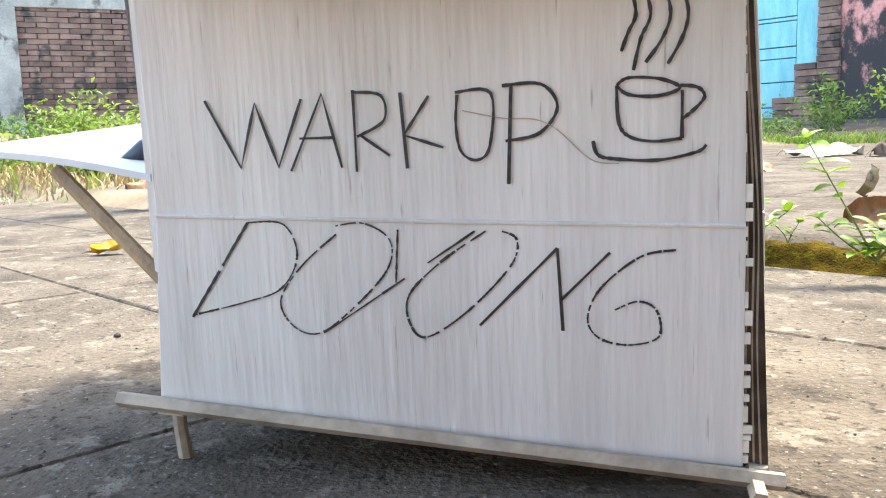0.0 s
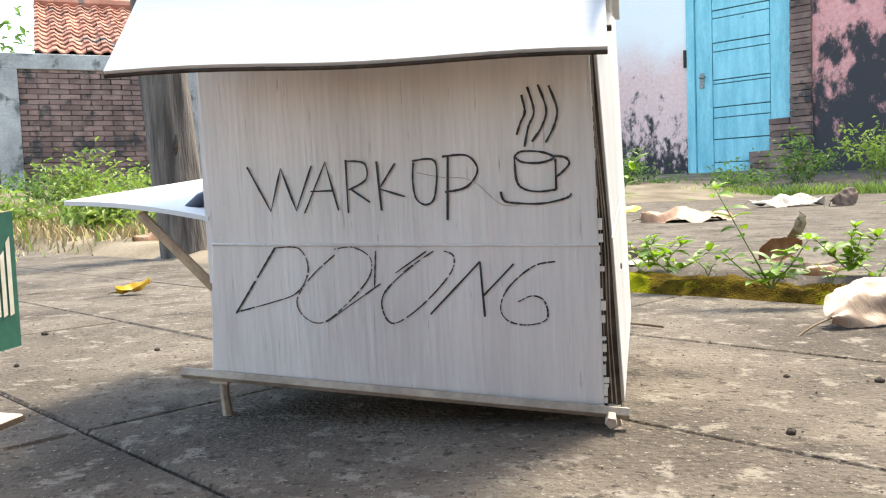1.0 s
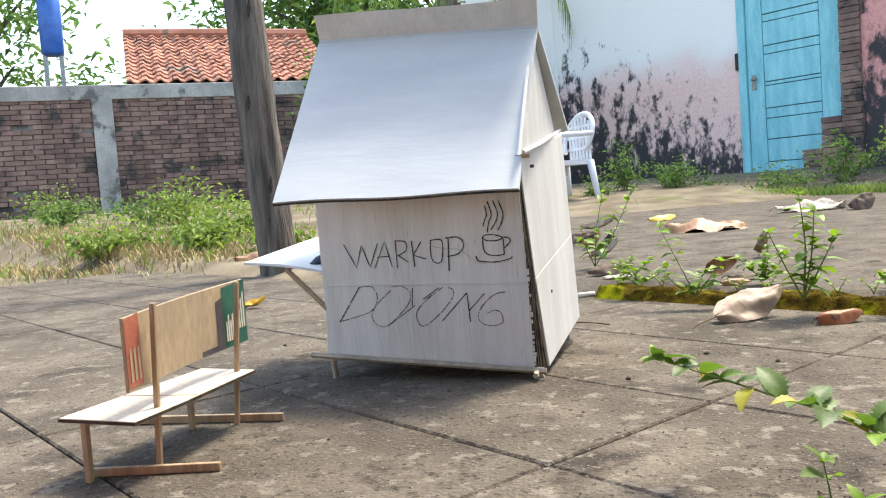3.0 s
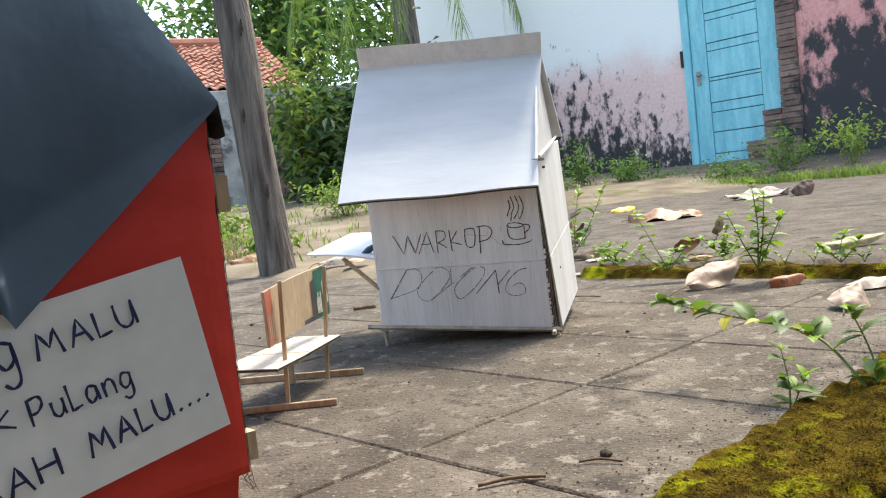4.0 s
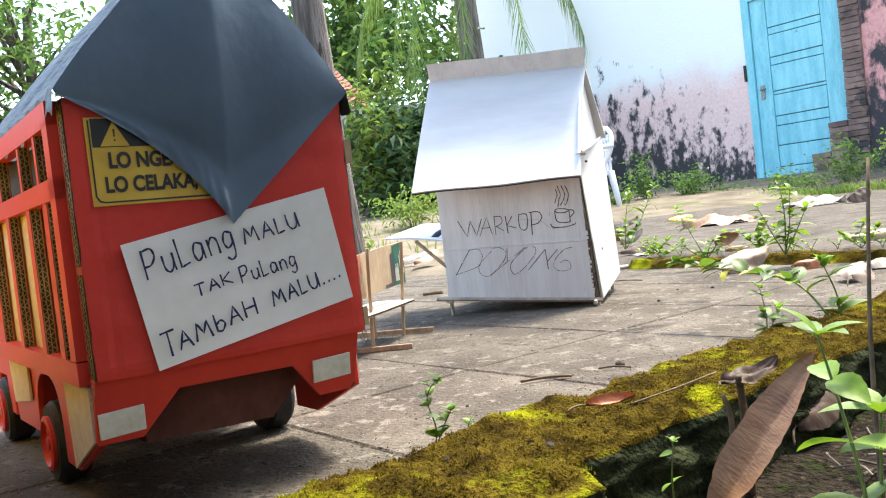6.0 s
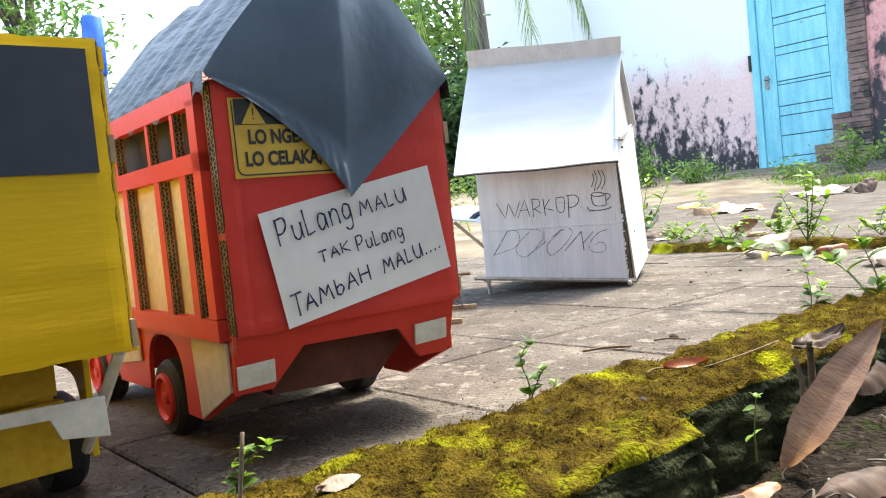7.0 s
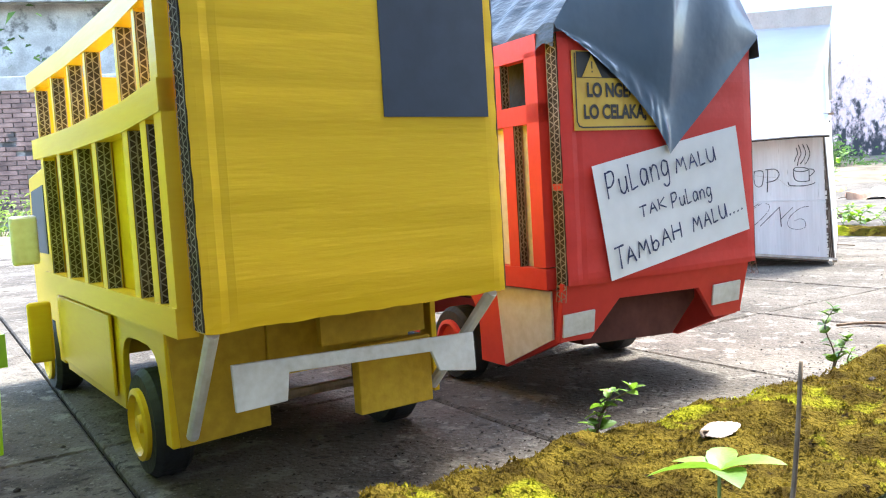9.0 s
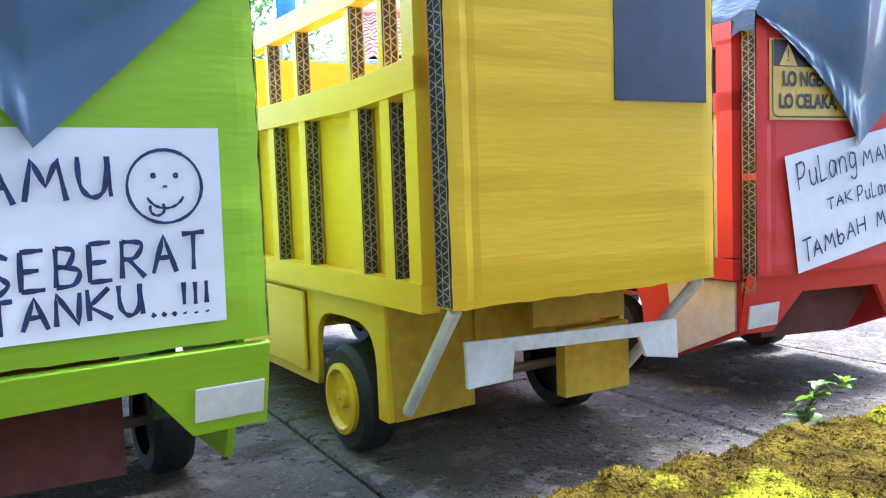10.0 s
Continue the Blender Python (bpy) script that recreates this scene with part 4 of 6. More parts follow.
def tarp_cover(root, c, ridge, over, tip, mat_top, mat_flap):
    """A plastic sheet over a hump of load, with a pointed flap that hangs over the tailgate."""
    h, z1, n = c["half"], c["z1"], c["length"]
    s = Shape()

    def top(a, b):
        x = (-1 + 2 * a) * (h + 0.006)
        k = 1 - abs(-1 + 2 * a)
        z = z1 + 0.004 + (ridge - z1) * (1 - (1 - k) ** 1.15) + 0.006 * lump(x, b * n, 1, 22) * (0.3 + k) + 0.004 * math.sin(60 * b + 9 * a) * (1 - k) * 0.6
        return (x, -0.004 + (n + 0.012) * b, z)
    s.grid(36, 60, top)
    cover = part("tarpaulin", s, mat_top, root, "crinkled dark plastic sheet over the load", smooth=True)
    q = Shape()
    for side in (0.0, 1.0):
        q.grid(60, 3, lambda a, b: Vector(top(side, a)) + Vector(((1 if side else -1) * 0.002 * b, 0, -0.018 * b + 0.003 * math.sin(37 * a) * b)))
    part("sheet_hem", q, mat_top, cover, smooth=True)
    f = Shape()
    tx, tz = tip

    def flap(a, b):
        e = Vector(top(a, 0))
        k = 1 - abs(-1 + 2 * a)
        foot = Vector((tx * k + math.copysign(h + 0.004, a - 0.5) * (1 - k), 0, tz * k + (z1 + 0.001) * (1 - k)))
        if a < 0.5:
            foot += Vector((0.010, 0, 0.006)) * 4 * k * (1 - k)
        p = e.lerp(foot, b)
        p.y = -0.0045 - 0.010 * math.sin(math.pi * min(1, b * 1.2)) * k - 0.003 * math.sin(16 * a + 2 * b) * k * (1 - 0.6 * b) - 0.0035 * abs(lump(a * 34, b * 9, tx * 90 + 3, 1)) * smooth01((b - 0.84) / 0.12) * (a < 0.5)
        return p
    f.grid(90, 44, flap)
    part("hanging_flap", f, mat_flap, cover, "glossy black pointed plastic flap", smooth=True)
    return cover


def build_red_truck():
    c = dict(gate=0.0145, half=0.108, z0=0.105, z1=0.302, length=0.36, paint=RED, dark=BROWN_SHADED, panel=CARD_PALE, mid=(0.235, 0.250), top=(0.286, 0.303), out=0.008, bow=0.0,
             slats=(0.055, 0.120, 0.215, 0.315), bars=(0.07, 0.135, 0.235), slat_w=0.014, both=True, rim=RED, r=0.036, wheel_y=0.185, mirror=CARD_PALE)
    root = truck_base(c, "red cardboard toy truck with black plastic sheet and handwritten note", pose(-0.131, -0.6755, 0, 0, 0, 46))
    h = c["half"]
    side_skirts(root, c, RED, [(0.018, 0.101), (0.018, 0.058), (0.094, 0.027)], 0.75)
    part("corner_post", Shape().box(-h - 0.008, -h + 0.002, 0.018, 0.034, 0.12, 0.29), RED, root)
    part("corner_post", Shape().box(h - 0.002, h + 0.008, 0.018, 0.034, 0.12, 0.29), RED, root)
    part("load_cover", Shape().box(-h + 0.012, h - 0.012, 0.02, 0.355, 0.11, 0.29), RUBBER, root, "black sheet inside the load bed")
    bump = part("bumper", Shape().prism([(-0.110, 0.106), (-0.110, 0.058), (-0.078, 0.057), (-0.050, 0.088), (0.042, 0.086), (0.066, 0.056), (0.094, 0.056), (0.100, 0.062), (0.104, 0.106)], 0.0105, 0.0155), RED, root, "red rear skirt with a cut-out", bevel=0.0006, m=pose(0, 0, 0.106, 10, 0, 0) @ pose(0, -0.006, -0.106))
    for x0, x1 in ((-0.106, -0.074), (0.062, 0.097)):
        part("lamp_plate", Shape().box(x0, x1, 0.0085, 0.0103, 0.066, 0.085, pose(0, 0, 0, 0, -2, 0)), PLATE, bump, "whitish card reflector", bevel=0.0006)
    part("inner_box", Shape().prism([(-0.072, 0.050), (0.03, 0.046), (0.06, 0.075), (0.06, 0.104), (-0.072, 0.104)], 0.030, 0.05), BROWN_SHADED, root, "dull brown inner chassis panel")
    for side in (-1, 1):
        part("skirt_tongue", Shape().prism([(0.022, 0.100), (0.100, 0.100), (0.092, 0.030), (0.022, 0.061)], *sorted((side * (h + 0.000), side * (h + 0.002))), "x"), CARD_PALE, root, "bare pale card panel")
        part("side_panel_low", Shape().prism([(0.250, 0.098), (0.345, 0.098), (0.335, 0.056), (0.250, 0.066)], *sorted((side * (h + 0.000), side * (h + 0.002))), "x"), CARD_PALE, root, "bare pale card panel")
        fringe = Shape()
        flute(fringe, 0.0015, 0.0135, 0.093, 0.106, lambda a, b: (side * (h + 0.0016 + 14 * (0.106 - b) ** 2), a - 8 * (0.106 - b) ** 2, b))
        part("loose_fluting", fringe, FLUTE, root, "loose corrugated strip hanging from the corner")
    part("side_block", Shape().box(h + 0.001, h + 0.014, 0.012, 0.022, 0.248, 0.268), CARD, root)
    part("side_block", Shape().box(h + 0.001, h + 0.012, 0.012, 0.022, 0.108, 0.124), CARD, root)
    tarp_cover(root, c, 0.43, 0.02, (0.002, 0.205), TARP_GREY, TARP)
    # warning sign
    sign = part("warning_sign", Shape().box(-0.096, 0.02, -0.0012, -0.0003, 0.226, 0.288), SIGN_YELLOW, root, "yellow warning sticker with black border", bevel=0.0004)
    bars = Shape()
    put = lambda x, z: (x, -0.0016, z)
    bars.ribbon([(-0.0935, 0.286), (-0.0935, 0.233), (-0.0915, 0.2295), (-0.088, 0.2285), (0.02, 0.2285)], 0.0012, put)
    bars.add([(-0.092, -0.0016, 0.267), (0.02, -0.0016, 0.267), (0.02, -0.0016, 0.287), (-0.092, -0.0016, 0.287)], [(0, 1, 2, 3)])
    part("sign_border", bars, SIGN_BLACK, sign)
    tri = Shape().add([(-0.087, -0.0020, 0.2675), (-0.067, -0.0020, 0.2675), (-0.077, -0.0020, 0.285)], [(0, 1, 2)])
    part("sign_triangle", tri, SIGN_YELLOW, sign)
    part("sign_mark", Shape().ribbon([(-0.077, 0.2795), (-0.077, 0.274)], 0.0012, lambda x, z: (x, -0.0023, z)).ribbon([(-0.077, 0.2722), (-0.077, 0.2710)], 0.0012, lambda x, z: (x, -0.0023, z)), SIGN_BLACK, sign)
    for txt, z in (("LO NGEB", 0.2525), ("LO CELAKA,", 0.2355)):
        cu = bpy.data.curves.new("sign_words", "FONT")
        cu.body, cu.size, cu.offset, cu.fill_mode = txt, 0.0150, 0.0006, "FRONT"
        tmp = bpy.data.objects.new("tmp", cu)
        scene.collection.objects.link(tmp)
        bpy.context.view_layer.update()
        me = bpy.data.meshes.new_from_object(tmp.evaluated_get(bpy.context.evaluated_depsgraph_get()))
        bpy.data.objects.remove(tmp)
        me.materials.clear()
        part("sign_words", me, SIGN_BLACK, sign, m=pose(-0.087 + (0.004 if z > 0.24 else 0), -0.0018, z, 90, 0, 0) @ Matrix.Diagonal((0.80, 1, 1, 1)))
    # handwritten note
    w, hg = 0.168, 0.094
    sheet, put = note(root, 0.0085, 0.1665, w, hg, 10.2, -0.0006, "white paper note in blue marker: PuLang MALU TAK PuLang TAMbAH MALU")
    ink = Shape()
    X = lambda s: w * (s - 0.528)
    Zt = lambda t: hg * (0.5 - t)
    handwriting(ink, "PuLang", X(0.095), X(0.535), Zt(0.31), Zt(0.262), 0.0215, 0.0015, put)
    handwriting(ink, "MALU", X(0.560), X(0.865), Zt(0.272), Zt(0.262), 0.0125, 0.0014, put)
    handwriting(ink, "TAK", X(0.275), X(0.470), Zt(0.555), Zt(0.525), 0.0090, 0.0013, put)
    handwriting(ink, "PuLang", X(0.495), X(0.795), Zt(0.566), Zt(0.572), 0.0130, 0.0013, put)
    handwriting(ink, "T", X(0.070), X(0.155), Zt(0.925), Zt(0.925), 0.0180, 0.0015, put)
    handwriting(ink, "AMbAH", X(0.140), X(0.545), Zt(0.905), Zt(0.830), 0.0135, 0.0015, put)
    handwriting(ink, "MALU....", X(0.610), X(1.000), Zt(0.838), Zt(0.785), 0.0125, 0.0015, put)
    part("lettering", ink, INK_BLUE, sheet)
    return root


build_red_truck()


def build_yellow_truck():
    c = dict(gate=0.017, half=0.103, z0=0.117, z1=0.318, length=0.44, paint=YELLOW, dark=YELLOW_DULL, panel=YELLOW, mid=(0.238, 0.256), top=(0.302, 0.317), out=0.010, bow=0.004,
             slats=(0.050, 0.092, 0.180, 0.245, 0.315, 0.395), bars=(0.055, 0.10, 0.19, 0.25, 0.32, 0.40), slat_w=0.012, both=True, rim=YELLOW, r=0.038, wheel_y=0.150, mirror=CARD_PALE)
    root = truck_base(c, "bright yellow cardboard toy truck with an open slatted load bed", pose(-0.3015, -0.9305, 0, 0, 0, 50.4))
    h = c["half"]
    side_skirts(root, c, YELLOW, [(0.086, 0.113), (0.086, 0.034)], 0.5)
    part("corner_post", Shape().box(-h - 0.009, -h + 0.002, 0.018, 0.032, 0.130, 0.300), YELLOW, root)
    part("corner_post", Shape().box(h - 0.002, h + 0.009, 0.018, 0.032, 0.130, 0.300), YELLOW, root)
    part("black_square", Shape().box(0.016, 0.0955, -0.0008, -0.0001, 0.233, 0.311), BLACK, root, "matt black rectangle on the tailgate")
    part("rear_apron", Shape().prism([(-h + 0.002, 0.116), (-h + 0.006, 0.034), (-0.036, 0.036), (-0.036, 0.116)], 0.085, 0.090), YELLOW_DULL, root, bevel=0.0006)
    part("rear_apron", Shape().prism([(-0.036, 0.116), (-0.036, 0.078), (0.074, 0.074), (0.074, 0.116)], 0.082, 0.087), YELLOW_DULL, root, bevel=0.0006)
    part("rear_box", Shape().box(0.014, 0.072, 0.050, 0.060, 0.039, 0.086), YELLOW_DULL, root, "small dull yellow box panel", bevel=0.0008)
    part("tow_panel", Shape().box(-0.012, 0.068, 0.050, 0.056, 0.090, 0.116), YELLOW_DULL, root)
    part("bumper", Shape().prism([(-0.083, 0.094), (-0.082, 0.066), (-0.050, 0.067), (-0.048, 0.084), (0.054, 0.080), (0.060, 0.066), (0.090, 0.061), (0.089, 0.088)], 0.021, 0.024), PLATE, root, "white card bumper strip", bevel=0.0006)
    for side in (-1, 1):
        part("bumper_strut", Shape().tube([(side * (h - 0.006), 0.008, 0.116), (side * (h - 0.012), 0.079, 0.042)], 0.0040, 10), PLATE, root, "white paper tube")
    part("side_tank", Shape().box(-h - 0.003, -h - 0.0005, 0.215, 0.425, 0.046, 0.108), YELLOW, root, bevel=0.001)
    part("side_tank", Shape().box(h + 0.0005, h + 0.003, 0.215, 0.425, 0.046, 0.108), YELLOW, root, bevel=0.001)
    part("side_cap", Shape().box(-h - 0.026, -h - 0.004, 0.455, 0.461, 0.040, 0.100), YELLOW, root, bevel=0.003)
    part("tailgate_block", Shape().box(h + 0.0, h + 0.008, 0.010, 0.020, 0.118, 0.136), CARD, root)
    part("tailgate_block", Shape().box(h + 0.0, h + 0.008, 0.010, 0.020, 0.240, 0.258), CARD, root)
    return root


build_yellow_truck()


def build_green_truck():
    c = dict(gate=0.012, half=0.105, z0=0.113, z1=0.302, length=0.40, paint=GREEN, dark=GREEN_DARK, panel=GREEN, mid=(0.236, 0.252), top=(0.286, 0.303), out=0.008, bow=0.0,
             slats=(0.06, 0.14, 0.22, 0.30), bars=(0.08, 0.18, 0.28), slat_w=0.012, both=True, rim=GREEN, r=0.037, wheel_y=0.17, mirror=CARD_PALE)
    root = truck_base(c, "lime green cardboard toy truck with a handwritten paper note", pose(-0.5077, -1.1569, 0, 0, 0, 53))
    h = c["half"]
    side_skirts(root, c, GREEN, [(0.030, 0.109), (0.060, 0.036)], 0.6)
    bump = part("bumper", Shape().prism([(-0.106, 0.110), (-0.106, 0.066), (-0.072, 0.066), (-0.045, 0.092), (0.045, 0.094), (0.068, 0.066), (0.106, 0.067), (0.106, 0.111)], -0.004, 0.001), GREEN, root, "green rear skirt with a cut-out", bevel=0.0006, m=pose(0, 0.003, 0.111, 14, 0, 0) @ pose(0, 0, -0.111))
    for x0, x1 in ((-0.103, -0.068), (0.068, 0.103)):
        part("lamp_plate", Shape().box(x0, x1, -0.006, -0.0042, 0.074, 0.092), PLATE, bump, "whitish card reflector", bevel=0.0006)
    part("inner_box", Shape().prism([(-0.07, 0.044), (0.045, 0.040), (0.045, 0.11), (-0.07, 0.11)], 0.055, 0.075), BROWN_SHADED, root, "brown inner chassis panel")
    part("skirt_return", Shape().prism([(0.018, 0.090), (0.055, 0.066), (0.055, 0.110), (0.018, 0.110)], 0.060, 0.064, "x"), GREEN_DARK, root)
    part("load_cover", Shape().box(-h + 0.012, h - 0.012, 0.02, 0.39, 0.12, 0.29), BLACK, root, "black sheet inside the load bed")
    tarp_cover(root, c, 0.40, 0.02, (0.004, 0.207), TARP, TARP)
    w, hg = 0.172, 0.092
    sheet, put = note(root, -0.002, 0.170, w, hg, 0.0, -0.0006, "white paper note in blue marker with a drawn smiling face")
    ink = Shape()
    k = w / 2
    handwriting(ink, "AMU", -0.0160, 0.0405, 0.0135, 0.0165, 0.0178, 0.0021, put)
    handwriting(ink, "SEBERAT", -0.0160, 0.0800, -0.0245, -0.0190, 0.0170, 0.0021, put)
    handwriting(ink, "TANKU", -0.016, 0.050, -0.0415, -0.0375, 0.0140, 0.0020, put)
    handwriting(ink, "...!!!", 0.050, 0.080, -0.0405, -0.0410, 0.0150, 0.0020, put)
    part("lettering", ink, INK_BLUE, sheet)
    sm = Shape()
    cx, cz, r = 0.060, 0.0193, 0.0168
    arc = lambda x, z, q, a0, a1, n=28: [(x + q * math.cos(radians(a0 + (a1 - a0) * i / n)), z + q * math.sin(radians(a0 + (a1 - a0) * i / n))) for i in range(n + 1)]
    sm.ribbon(arc(cx, cz, r, 60, 420), 0.0014, put)
    for dx in (-0.005, 0.005):
        sm.ribbon(arc(cx + dx, cz + 0.005, 0.0008, 0, 360, 8), 0.0012, put)
    sm.ribbon([(cx - 0.001, cz), (cx + 0.001, cz)], 0.001, put)
    sm.ribbon(arc(cx, cz - 0.001, 0.009, 205, 335), 0.0012, put)
    sm.ribbon(arc(cx - 0.004, cz - 0.010, 0.0032, 150, 400), 0.0012, put)
    part("face_drawing", sm, INK_BLUE, sheet, "simple round smiling face drawn in marker")
    return root


build_green_truck()


# ---- leaves and plants ----
def leaf_mesh(name, mat, length, width, fold=0.25, droop=0.3, teeth=0.0, curl=0.0, n=8):
    """A single leaf along +y with a folded midrib, bent downwards, with an optional toothed rim."""
    s = Shape()
    for i in range(n + 1):
        t = i / n
        w = width * 0.5 * math.sin(math.pi * (0.04 + 0.96 * t) ** 0.85) ** 0.8 if i < n else 0.0
        w *= 1 + teeth * (1 if i % 2 else -1)
        y = length * t * (1 - 0.15 * droop * t)
        z = -droop * length * t * t
        up = fold * w
        roll = curl * t
        for k in (-1, -0.5, 0, 0.5, 1):
            a = roll * abs(k)
            s.v.append((w * k * math.cos(a * 1.2), y, z + up * abs(k) + w * abs(k) * math.sin(a * 1.2)))
    for i in range(n):
        for k in range(4):
            a = i * 5 + k
            s.f.append((a, a + 1, a + 6, a + 5))
    me = s.data(name, True)
    me.materials.append(mat)
    return me


LEAVES = {
    "big": leaf_mesh("leaf", LEAF, 0.036, 0.020, 0.3, 0.35, 0.16, n=16), "broad": leaf_mesh("leaf", LEAF_LIGHT, 0.034, 0.018, 0.25, 0.3, 0.03, n=10), "fresh": leaf_mesh("leaf", LEAF_LIGHT, 0.028, 0.014, 0.3, 0.3, 0.06, n=10),
    "small": leaf_mesh("leaf", LEAF_LIGHT, 0.015, 0.009, 0.25, 0.25), "round": leaf_mesh("leaf", LEAF, 0.014, 0.011, 0.2, 0.2),
    "yellow": leaf_mesh("leaf", LEAF_YELLOW, 0.030, 0.020, 0.4, 0.4, 0.08, n=10),
}


def put_leaf(parent, kind, at, heading, pitch, size=1.0, roll=0.0):
    ob = part("leaf", LEAVES[kind], None, parent)
    ob.matrix_local = pose(at[0], at[1], at[2], 0, 0, heading) @ pose(0, 0, 0, pitch, roll, 0) @ Matrix.Diagonal((size, size, size, 1))


def plant(name, label, base, stems, kinds, rng, thick=0.0012, step=0.014, mat=None, size=1.0, spread=55, tip=True):
    """A herb: each stem a bent tube through points from the base, with leaves in pairs along it."""
    root = thing(name, label, "plant", Matrix.Translation(base))
    for pts in stems:
        line = smooth_line([(0, 0, 0)] + list(pts), 8)
        n = len(line)
        part("stem", Shape().tube(line, [thick * (1.15 - 0.75 * i / (n - 1)) for i in range(n)], 6), mat or STEM, root, smooth=True)
        run = 0.0
        turn = rng.uniform(0, 180)
        for i in range(1, n):
            run += (line[i] - line[i - 1]).length
            if i > n * 0.22 and run > step:
                run = 0
                turn += 137
                for k in (0, 180):
                    if rng.random() < 0.9:
                        put_leaf(root, rng.choice(kinds), line[i], turn + k + rng.uniform(-25, 25), rng.uniform(-10, spread), size * rng.uniform(0.7, 1.1) * (1.1 - 0.35 * i / n), rng.uniform(-25, 25))
        if tip:
            for k in range(4):
                put_leaf(root, kinds[-1], line[-1], 90 * k + rng.uniform(-30, 30), rng.uniform(15, 60), size * rng.uniform(0.45, 0.75))
    return root


def cloud(points, sizes, rng, droop=0.35, slim=0.42):
    """Many small folded leaves, one at each point, as one mesh."""
    s = Shape()
    for p, l in zip(points, sizes):
        a, b = rng.uniform(0, 6.283), rng.uniform(-0.9, 0.7)
        d = Vector((math.cos(a) * math.cos(b), math.sin(a) * math.cos(b), math.sin(b)))
        side = d.cross(Vector((rng.uniform(-0.4, 0.4), rng.uniform(-0.4, 0.4), 1))).normalized() * l * slim
        up = side.cross(d).normalized() * l * 0.12
        p = Vector(p)
        m = p + d * l * 0.5
        tip = p + d * l - Vector((0, 0, droop * l * rng.random()))
        s.add([p, m + side * 0.5 + up, tip, m - side * 0.5 + up], [(0, 1, 2), (0, 2, 3)])
    return s


def bush(name, label, category, centre, radii, leaves, size, mat, rng, stems=7, stem_mat=None, kind="", fill=0.35):
    """A shrub of branching stems and many leaves in clumps, with an uneven outline."""
    root = thing(name, label, category, Matrix.Translation(centre), kind=kind)
    st = Shape()
    clumps = []
    for i in range(stems):
        a = 2 * math.pi * i / stems + rng.uniform(-0.4, 0.4)
        r = rng.uniform(0.25, 1.0)
        top = Vector((radii[0] * r * math.cos(a), radii[1] * r * math.sin(a), radii[2] * rng.uniform(0.55, 1.15) * (1.15 - 0.45 * r)))
        mid = Vector((top.x * 0.35, top.y * 0.35, top.z * 0.5))
        line = smooth_line([(top.x * 0.08, top.y * 0.08, -0.01), mid, top], 5)
        st.tube(line, [max(0.0015, 0.012 * radii[2] * (1.2 - k / len(line))) for k in range(len(line))], 5)
        for k in range(4, len(line)):
            clumps.append((line[k], 0.20 + 0.14 * rng.random()))
        for b in range(2):
            q = top.lerp(mid, rng.random() * 0.7) + Vector((rng.gauss(0, 0.25) * radii[0], rng.gauss(0, 0.25) * radii[1], rng.gauss(0.05, 0.16) * radii[2]))
            clumps.append((q, 0.16 + 0.12 * rng.random()))
    pts, sizes = [], []
    for _ in range(leaves):
        c, q = rng.choice(clumps)
        p = Vector((c.x + rng.gauss(0, q) * radii[0] * 0.7, c.y + rng.gauss(0, q) * radii[1] * 0.7, max(0.0, c.z + rng.gauss(0, q) * radii[2] * 0.5)))
        pts.append(p)
        sizes.append(size * rng.uniform(0.55, 1.2))
    tagged(part("stalk_tangle", st, stem_mat or STEM_BROWN, root, smooth=True), kind="stuff")
    tagged(part("foliage", cloud(pts, sizes, rng).data("foliage"), mat, root), kind="stuff")
    return root


def dead_leaf(label, mat, at, heading, length, width, tilt=0.0, roll=0.0, arch=0.3, curl=0.2, wave=0.06, stalk=0.3):
    """A dry leaf: arched or cupped across, curled up along its length, with an uneven rim, sunken veins and a stalk."""
    root = thing("dead_leaf", label, "leaf", pose(*at, 0, 0, heading) @ pose(0, 0, 0, tilt, roll, 0), group="fallen leaves")
    s = Shape()
    k = 37 * at[0] + 11 * at[1]

    def fn(a, b):
        c = 2 * b - 1
        w = width * 0.5 * math.sin(math.pi * min(1, (0.015 + 0.97 * a)) ** 0.88) ** 0.75
        w *= 1 + 0.10 * lump(a * 9, c + k, k, 1)
        z = arch * width * (1 - c * c) if arch > 0 else -arch * width * c * c
        z *= math.sin(math.pi * min(1, 0.12 + 0.88 * a)) ** 0.5 if arch > 0 else 1
        z += curl * length * (max(0, a - 0.35) ** 2 * 1.6 + 0.25 * max(0, 0.2 - a))
        z += wave * width * lump(a * 3 + k, c * 1.2, k, 1.3) + 0.012 * width * math.sin((a * 11 - abs(c) * 2.2) * 6.283) - 0.02 * width * math.exp(-(c / 0.12) ** 2)
        return (w * c * (1 - 0.25 * abs(arch)), length * a, z)
    s.grid(28, 12, fn)
    part("blade", s, mat, root, smooth=True)
    if stalk:
        z = fn(0, 0.5)[2]
        part("stalk", Shape().tube(smooth_line([(0, 0.006, z), (0.002, -stalk * length * 0.5, z * 0.7 + 0.003), (0.006, -stalk * length, 0.002)], 4), 0.0009 + 0.004 * width, 5), STEM_BROWN, root, smooth=True)
    return root


# ---- brick wall, roof and what stands behind the yard ----
BW = pose(-4.95, 9.1, 0, 0, 0, 28)


